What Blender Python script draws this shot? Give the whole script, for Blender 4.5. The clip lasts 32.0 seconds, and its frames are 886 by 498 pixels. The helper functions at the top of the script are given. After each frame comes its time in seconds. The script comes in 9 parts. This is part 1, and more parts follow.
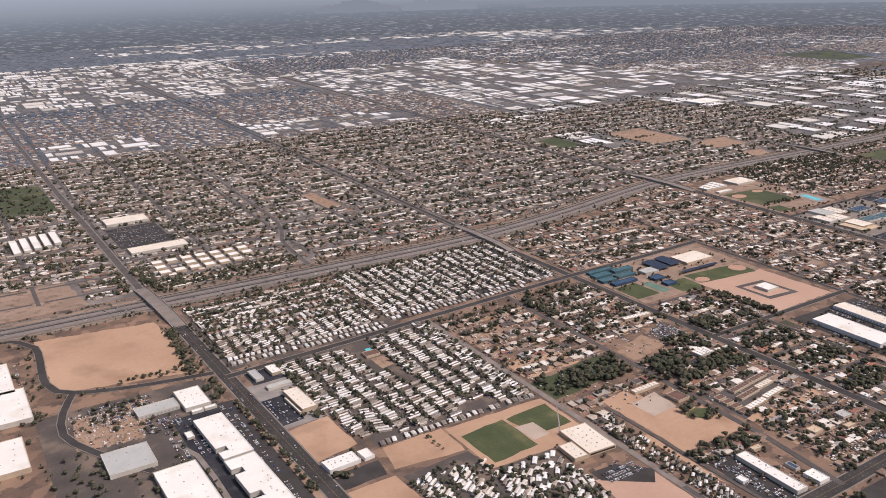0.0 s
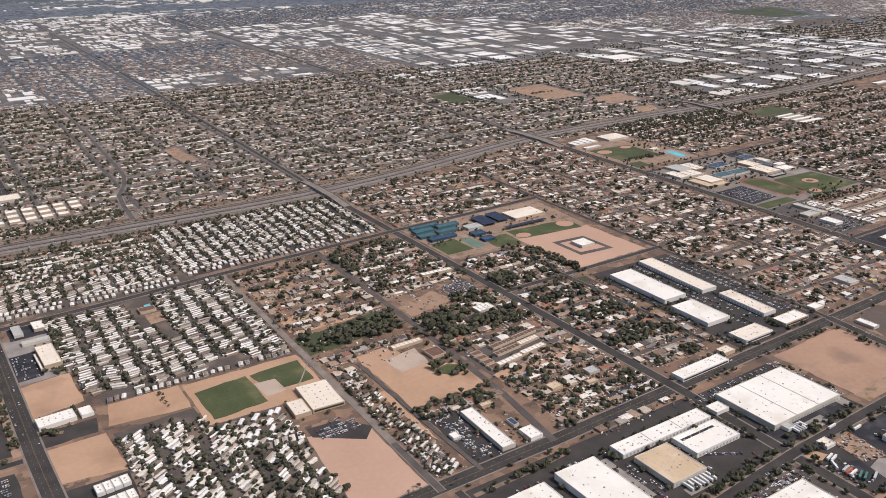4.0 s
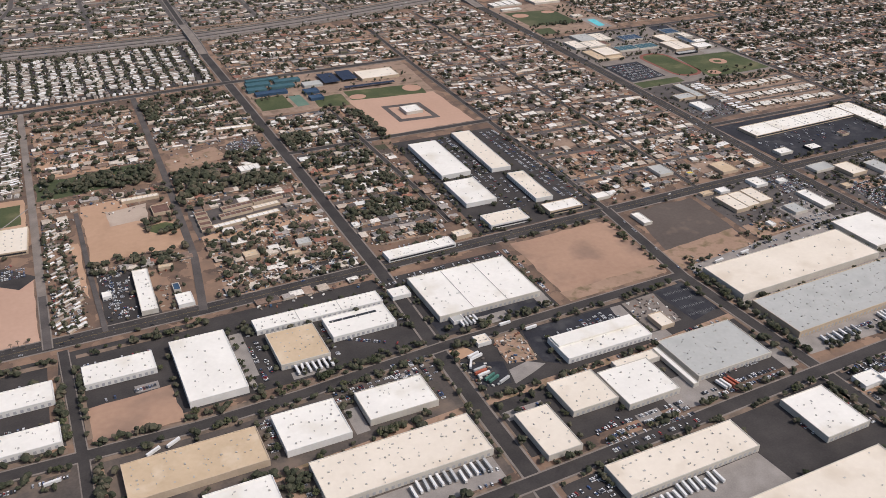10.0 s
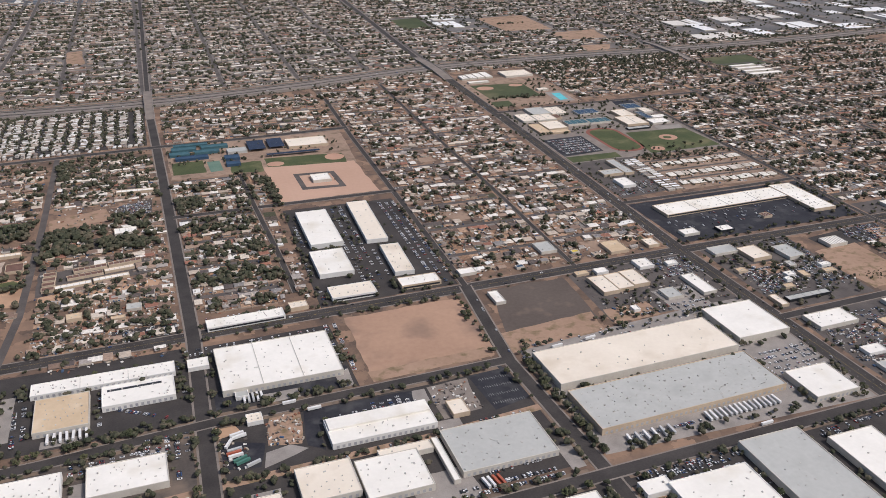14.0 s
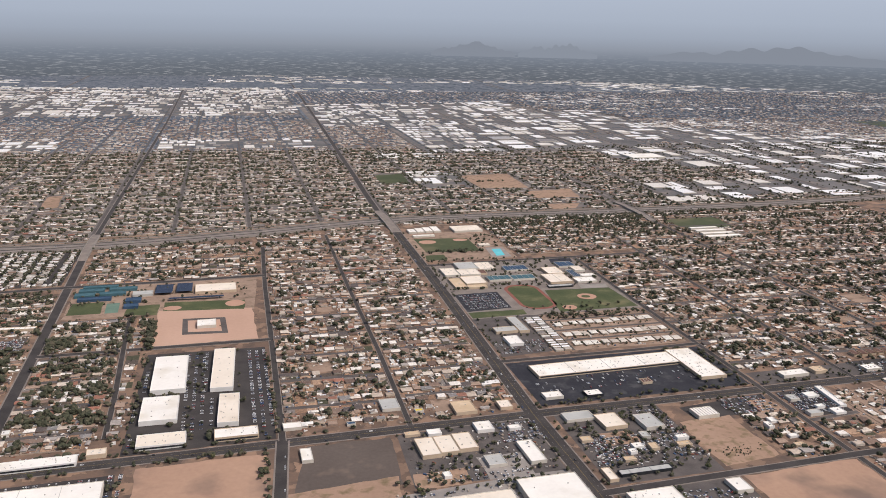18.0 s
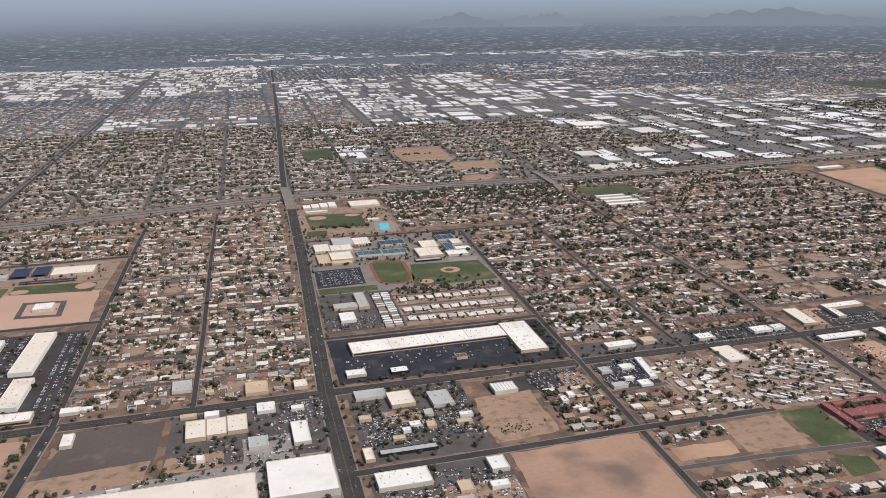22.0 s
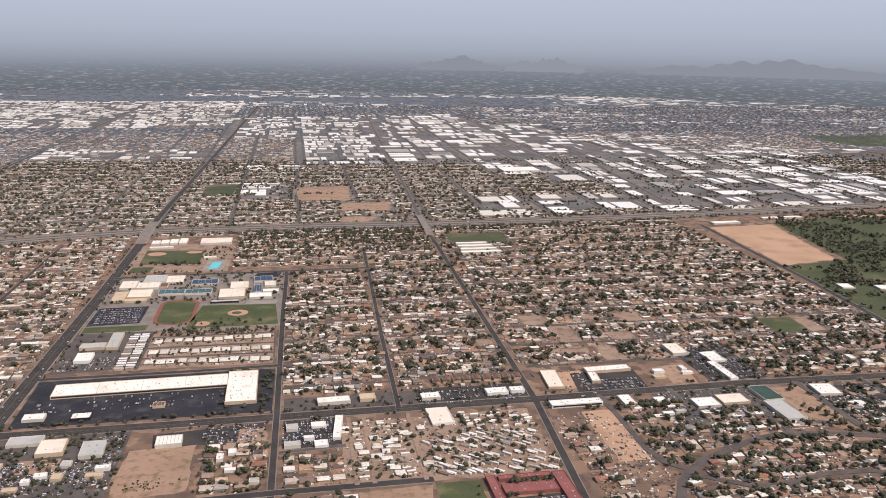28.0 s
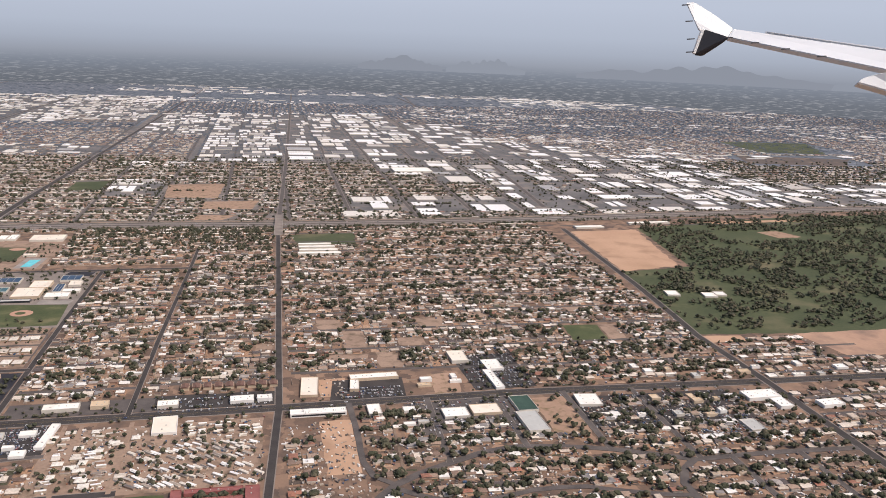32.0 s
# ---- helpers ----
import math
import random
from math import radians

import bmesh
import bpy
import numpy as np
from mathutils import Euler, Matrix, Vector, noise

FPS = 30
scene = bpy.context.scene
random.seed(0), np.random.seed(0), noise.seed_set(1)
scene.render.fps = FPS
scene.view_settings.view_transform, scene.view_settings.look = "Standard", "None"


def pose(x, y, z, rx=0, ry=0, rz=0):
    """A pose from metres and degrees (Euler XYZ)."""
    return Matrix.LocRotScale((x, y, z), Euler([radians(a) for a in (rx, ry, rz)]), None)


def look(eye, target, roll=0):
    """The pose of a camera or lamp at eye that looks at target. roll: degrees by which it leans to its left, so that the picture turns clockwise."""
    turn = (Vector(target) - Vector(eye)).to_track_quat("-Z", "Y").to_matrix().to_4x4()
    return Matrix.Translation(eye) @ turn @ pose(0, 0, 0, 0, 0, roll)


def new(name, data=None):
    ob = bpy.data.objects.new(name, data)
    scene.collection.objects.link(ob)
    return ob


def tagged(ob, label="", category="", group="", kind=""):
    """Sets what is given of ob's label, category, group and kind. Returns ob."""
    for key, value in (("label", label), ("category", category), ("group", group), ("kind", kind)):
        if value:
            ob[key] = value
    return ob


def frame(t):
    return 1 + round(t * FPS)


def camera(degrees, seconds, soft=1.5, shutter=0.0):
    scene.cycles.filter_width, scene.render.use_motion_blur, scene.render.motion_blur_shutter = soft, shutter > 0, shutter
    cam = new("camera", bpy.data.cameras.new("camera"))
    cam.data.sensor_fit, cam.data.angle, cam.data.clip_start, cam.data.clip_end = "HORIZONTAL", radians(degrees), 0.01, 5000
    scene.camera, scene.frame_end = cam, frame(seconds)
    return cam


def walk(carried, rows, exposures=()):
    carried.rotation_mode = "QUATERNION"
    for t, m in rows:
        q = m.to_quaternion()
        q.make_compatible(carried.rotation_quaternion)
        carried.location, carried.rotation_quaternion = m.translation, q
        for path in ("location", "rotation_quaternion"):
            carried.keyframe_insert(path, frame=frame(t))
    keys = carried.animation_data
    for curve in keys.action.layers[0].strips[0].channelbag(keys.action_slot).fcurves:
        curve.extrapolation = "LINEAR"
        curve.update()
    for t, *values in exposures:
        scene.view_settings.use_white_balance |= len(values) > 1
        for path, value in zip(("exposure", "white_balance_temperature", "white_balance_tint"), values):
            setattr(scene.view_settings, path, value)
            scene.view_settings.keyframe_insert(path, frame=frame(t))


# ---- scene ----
# ---------------------------------------------------------------- camera
cam = camera(55.1, 32.0, soft=0.7)


def aim(x, y, z, yaw, pitch, roll):
    return (Matrix.Translation((x, y, z)) @ Matrix.Rotation(radians(yaw), 4, "Z")
            @ Matrix.Rotation(radians(90 + pitch), 4, "X") @ Matrix.Rotation(radians(roll), 4, "Z"))


PATH = [
    (0.0, -774.4, -239.7, 262.5, -30.67, -18.14, -1.27),
    (0.5, -758.1, -248.6, 260.8, -32.05, -18.49, 0.08),
    (1.0, -741.8, -257.2, 259.2, -32.74, -19.21, 0.66),
    (1.5, -725.4, -265.6, 257.6, -33.22, -19.90, 0.72),
    (2.0, -709.0, -273.7, 256.1, -33.19, -20.11, 0.75),
    (2.5, -692.6, -281.6, 254.6, -34.02, -18.69, 1.02),
    (4.5, -626.8, -311.2, 248.9, -31.05, -22.71, -1.01),
    (5.0, -610.2, -318.0, 247.5, -30.99, -25.33, -0.18),
    (5.5, -593.7, -324.7, 246.2, -31.14, -27.64, 0.74),
    (6.0, -577.1, -331.1, 244.9, -31.22, -27.86, 1.10),
    (6.5, -560.5, -337.4, 243.7, -30.57, -30.05, 2.34),
    (7.0, -543.9, -343.4, 242.5, -28.81, -29.65, 1.30),
    (7.5, -527.2, -349.3, 241.3, -28.82, -31.44, 1.15),
    (8.0, -510.6, -355.0, 240.2, -27.98, -31.77, 1.90),
    (8.5, -493.9, -360.5, 239.1, -27.45, -31.04, 1.08),
    (9.0, -477.2, -365.8, 238.0, -27.13, -30.23, 1.14),
    (9.5, -460.4, -371.0, 236.9, -26.64, -29.74, 1.35),
    (10.0, -443.7, -375.9, 235.9, -25.87, -29.80, 1.37),
    (10.5, -426.9, -380.7, 234.9, -25.08, -29.55, 1.22),
    (11.0, -410.1, -385.3, 234.0, -24.41, -28.58, 0.98),
    (11.5, -393.3, -389.8, 233.1, -24.56, -26.54, 1.77),
    (12.0, -376.5, -394.1, 232.2, -23.82, -25.99, 1.98),
    (12.5, -359.7, -398.2, 231.3, -22.85, -25.37, 1.71),
    (13.0, -342.8, -402.2, 230.5, -22.34, -24.89, 1.59),
    (13.5, -325.9, -406.0, 229.7, -21.69, -24.99, 1.16),
    (15.5, -258.2, -419.9, 226.7, -11.18, -23.06, -0.13),
    (16.0, -241.3, -423.0, 226.0, -12.28, -20.26, 0.68),
    (16.5, -224.3, -426.0, 225.4, -12.81, -17.51, 1.38),
    (17.0, -207.3, -428.9, 224.7, -13.59, -14.65, 1.87),
    (17.5, -190.3, -431.6, 224.2, -14.05, -13.89, 1.37),
    (18.0, -173.2, -434.2, 223.6, -14.39, -14.72, 1.16),
    (18.5, -156.2, -436.7, 223.0, -14.83, -15.39, 1.72),
    (19.0, -139.2, -439.0, 222.5, -14.14, -16.77, 1.40),
    (19.5, -122.1, -441.3, 222.0, -14.15, -17.96, 1.77),
    (20.0, -105.0, -443.4, 221.6, -13.90, -19.16, 1.38),
    (20.5, -87.9, -445.5, 221.1, -14.17, -19.11, 1.03),
    (21.0, -70.8, -447.4, 220.7, -14.28, -18.32, 0.37),
    (21.5, -53.7, -449.2, 220.3, -13.85, -17.46, -0.15),
    (22.0, -36.6, -451.0, 219.9, -12.94, -16.46, -0.74),
    (22.5, -19.4, -452.6, 219.5, -12.66, -16.56, -0.55),
    (23.0, -2.3, -454.1, 219.2, -12.60, -15.42, 0.45),
    (23.5, 14.9, -455.6, 218.9, -12.33, -14.77, 0.34),
    (24.0, 32.0, -457.0, 218.6, -11.73, -14.54, 0.63),
    (24.5, 49.2, -458.3, 218.3, -11.20, -14.48, 1.10),
    (25.0, 66.4, -459.5, 218.1, -10.87, -14.41, 1.76),
    (25.5, 83.6, -460.6, 217.9, -10.59, -14.35, 2.07),
    (27.5, 152.4, -464.5, 217.1, -10.22, -14.38, 1.41),
    (28.0, 169.7, -465.3, 217.0, -10.13, -13.72, 0.87),
    (28.5, 186.9, -466.0, 216.9, -9.92, -12.49, 0.80),
    (29.0, 204.2, -466.7, 216.8, -9.41, -13.03, 1.40),
    (29.5, 221.4, -467.4, 216.7, -9.97, -14.36, 2.01),
    (30.0, 238.7, -468.0, 216.7, -10.00, -15.38, 2.51),
    (30.5, 255.9, -468.5, 216.6, -9.73, -15.65, 2.59),
    (31.0, 273.2, -469.1, 216.6, -11.07, -14.53, 2.59),
    (31.5, 290.5, -469.5, 216.6, -12.15, -13.43, 2.56),
    (32.0, 307.7, -470.0, 216.6, -12.23, -13.62, 2.18),
]
walk(cam, [(r[0], aim(*r[1:])) for r in PATH], exposures=[(0.0, -0.14, 6660, 18), (2.0, -0.16, 6820, 16), (5.0, -0.2, 6460, 12), (7.0, -0.32, 6440, 11), (9.0, -0.29, 6440, 12), (13.0, -0.27, 6320, 12), (16.0, -0.26, 6300, 12), (17.0, -0.25, 6380, 10), (18.0, -0.15, 6620, 13), (20.0, -0.18, 6660, 12), (22.0, -0.23, 6360, 11), (24.0, -0.17, 6540, 12), (28.0, -0.04, 6750, 15), (29.0, -0.01, 6790, 15), (30.0, 0.0, 6980, 17), (32.0, 0.0, 6730, 15)])

# ---------------------------------------------------------------- world and sun
SUN_AZ, SUN_EL = 128.0, 52.0          # degrees clockwise from +y, degrees over the horizon
world = bpy.data.worlds.new("hazy_sky")
scene.world = world
world.use_nodes = True
wn = world.node_tree.nodes
sky = wn.new("ShaderNodeTexSky")
sky.sky_type = "NISHITA"
sky.sun_disc = False
sky.sun_elevation, sky.sun_rotation = radians(SUN_EL), radians(SUN_AZ)
sky.air_density, sky.dust_density, sky.ozone_density = 1.0, 4.0, 1.0
world.node_tree.links.new(sky.outputs[0], wn["Background"].inputs[0])
wn["Background"].inputs[1].default_value = 0.135
sun = new("sun", bpy.data.lights.new("sun", "SUN"))
sun.data.energy, sun.data.angle, sun.data.color = 2.9, radians(0.6), (1.0, 0.955, 0.915)
sun_dir = Vector((math.sin(radians(SUN_AZ)) * math.cos(radians(SUN_EL)),
                  math.cos(radians(SUN_AZ)) * math.cos(radians(SUN_EL)), math.sin(radians(SUN_EL))))
sun.matrix_world = look(sun_dir * 900, (0, 0, 0))

# ---------------------------------------------------------------- materials
rnd = random.Random(7)


def material(name, low, high, scale=0.3, fine=3.0, rough=0.9, bump=0.0, source="object", metal=0.0, spots=None, spec=0.3):
    """Two colours mixed by a coarse and a fine noise at real size; spots: a third colour in patches."""
    m = bpy.data.materials.new(name)
    m.use_nodes = True
    nt = m.node_tree
    b = nt.nodes["Principled BSDF"]
    b.inputs["Roughness"].default_value, b.inputs["Metallic"].default_value = rough, metal
    b.inputs["Specular IOR Level"].default_value = spec
    geo = nt.nodes.new("ShaderNodeNewGeometry")
    coarse, grain = nt.nodes.new("ShaderNodeTexNoise"), nt.nodes.new("ShaderNodeTexNoise")
    for tex, s, d in ((coarse, scale, 5.0), (grain, fine, 3.0)):
        tex.inputs["Scale"].default_value, tex.inputs["Detail"].default_value = s, d
        nt.links.new(geo.outputs["Position"], tex.inputs["Vector"])
    add = nt.nodes.new("ShaderNodeMath")
    add.operation = "MULTIPLY_ADD"
    add.inputs[1].default_value = 0.45
    nt.links.new(grain.outputs[0], add.inputs[0])
    nt.links.new(coarse.outputs[0], add.inputs[2])
    span = nt.nodes.new("ShaderNodeMapRange")
    span.inputs[1].default_value, span.inputs[2].default_value = 0.50, 0.95
    nt.links.new(add.outputs[0], span.inputs[0])
    mix = nt.nodes.new("ShaderNodeMix")
    mix.data_type = "RGBA"
    mix.inputs[6].default_value, mix.inputs[7].default_value = (*low, 1), (*high, 1)
    nt.links.new(span.outputs[0], mix.inputs[0])
    out = mix.outputs[2]
    if spots:
        patch_noise = nt.nodes.new("ShaderNodeTexNoise")
        patch_noise.inputs["Scale"].default_value, patch_noise.inputs["Detail"].default_value = spots[1], 4.0
        nt.links.new(geo.outputs["Position"], patch_noise.inputs["Vector"])
        cut = nt.nodes.new("ShaderNodeMapRange")
        cut.inputs[1].default_value, cut.inputs[2].default_value = spots[2] - 0.06, spots[2] + 0.14
        nt.links.new(patch_noise.outputs[0], cut.inputs[0])
        over = nt.nodes.new("ShaderNodeMix")
        over.data_type = "RGBA"
        over.inputs[7].default_value = (*spots[0], 1)
        nt.links.new(cut.outputs[0], over.inputs[0])
        nt.links.new(out, over.inputs[6])
        out = over.outputs[2]
    nt.links.new(out, b.inputs["Base Color"])
    if bump:
        bn = nt.nodes.new("ShaderNodeBump")
        bn.inputs["Strength"].default_value, bn.inputs["Distance"].default_value = bump, 0.1
        nt.links.new(grain.outputs[0], bn.inputs["Height"])
        nt.links.new(bn.outputs[0], b.inputs["Normal"])
    return m


def palette(name, colours, rough=0.85, per="island", stain=0.25, spec=0.3):
    """One of several colours for each separate piece, with stains."""
    m = bpy.data.materials.new(name)
    m.use_nodes = True
    nt = m.node_tree
    b = nt.nodes["Principled BSDF"]
    b.inputs["Roughness"].default_value = rough
    b.inputs["Specular IOR Level"].default_value = spec
    geo = nt.nodes.new("ShaderNodeNewGeometry")
    if per == "island":
        seed = geo.outputs["Random Per Island"]
    else:
        seed = nt.nodes.new("ShaderNodeObjectInfo").outputs["Random"]
    ramp = nt.nodes.new("ShaderNodeValToRGB")
    ramp.color_ramp.interpolation = "CONSTANT"
    total, at = sum(c[3] for c in colours), 0.0
    for i, (r, g, bl, share) in enumerate(colours):
        e = ramp.color_ramp.elements[i] if i < 2 else ramp.color_ramp.elements.new(at)
        e.position, e.color = at, (r, g, bl, 1)
        at += share / total
    nt.links.new(seed, ramp.inputs[0])
    tex = nt.nodes.new("ShaderNodeTexNoise")
    tex.inputs["Scale"].default_value, tex.inputs["Detail"].default_value = 0.8, 4.0
    nt.links.new(geo.outputs["Position"], tex.inputs["Vector"])
    span = nt.nodes.new("ShaderNodeMapRange")
    span.inputs[1].default_value, span.inputs[2].default_value = 0.3, 0.7
    span.inputs[3].default_value, span.inputs[4].default_value = 1 - stain, 1 + stain * 0.4
    nt.links.new(tex.outputs[0], span.inputs[0])
    mul = nt.nodes.new("ShaderNodeVectorMath")
    mul.operation = "SCALE"
    nt.links.new(ramp.outputs[0], mul.inputs[0])
    nt.links.new(span.outputs[0], mul.inputs["Scale"])
    nt.links.new(mul.outputs[0], b.inputs["Base Color"])
    return m


def ground_material():
    """Sun-bleached dirt, lot by lot lighter, redder or greyer, with tracks and scrub."""
    m = material("dry_ground", (0.140, 0.090, 0.064), (0.270, 0.172, 0.115), 0.02, 0.7, 0.95,
                 spots=((0.095, 0.072, 0.060), 0.10, 0.54))
    nt = m.node_tree
    b = nt.nodes["Principled BSDF"]
    base = b.inputs["Base Color"].links[0].from_socket
    geo = [n for n in nt.nodes if n.type == "NEW_GEOMETRY"][0]
    cell = nt.nodes.new("ShaderNodeTexVoronoi")
    cell.distance = "CHEBYCHEV"
    cell.inputs["Scale"].default_value = 0.11
    warp = nt.nodes.new("ShaderNodeTexNoise")
    warp.inputs["Scale"].default_value, warp.inputs["Detail"].default_value = 0.35, 4.0
    nt.links.new(geo.outputs["Position"], warp.inputs["Vector"])
    push = nt.nodes.new("ShaderNodeVectorMath")
    push.operation = "MULTIPLY_ADD"
    push.inputs[1].default_value = (7.0, 7.0, 0.0)
    nt.links.new(warp.outputs["Color"], push.inputs[0])
    nt.links.new(geo.outputs["Position"], push.inputs[2])
    nt.links.new(push.outputs[0], cell.inputs["Vector"])
    ramp = nt.nodes.new("ShaderNodeValToRGB")
    ramp.color_ramp.elements[0].color, ramp.color_ramp.elements[1].color = (0.068, 0.052, 0.044, 1), (0.35, 0.225, 0.152, 1)
    e = ramp.color_ramp.elements.new(0.5)
    e.color = (0.150, 0.102, 0.076, 1)
    sep = nt.nodes.new("ShaderNodeSeparateColor")
    nt.links.new(cell.outputs["Color"], sep.inputs[0])
    nt.links.new(sep.outputs[0], ramp.inputs[0])
    mix = nt.nodes.new("ShaderNodeMix")
    mix.data_type = "RGBA"
    mix.inputs[0].default_value = 0.55
    nt.links.new(base, mix.inputs[6])
    nt.links.new(ramp.outputs[0], mix.inputs[7])
    nt.links.new(mix.outputs[2], b.inputs["Base Color"])
    return m


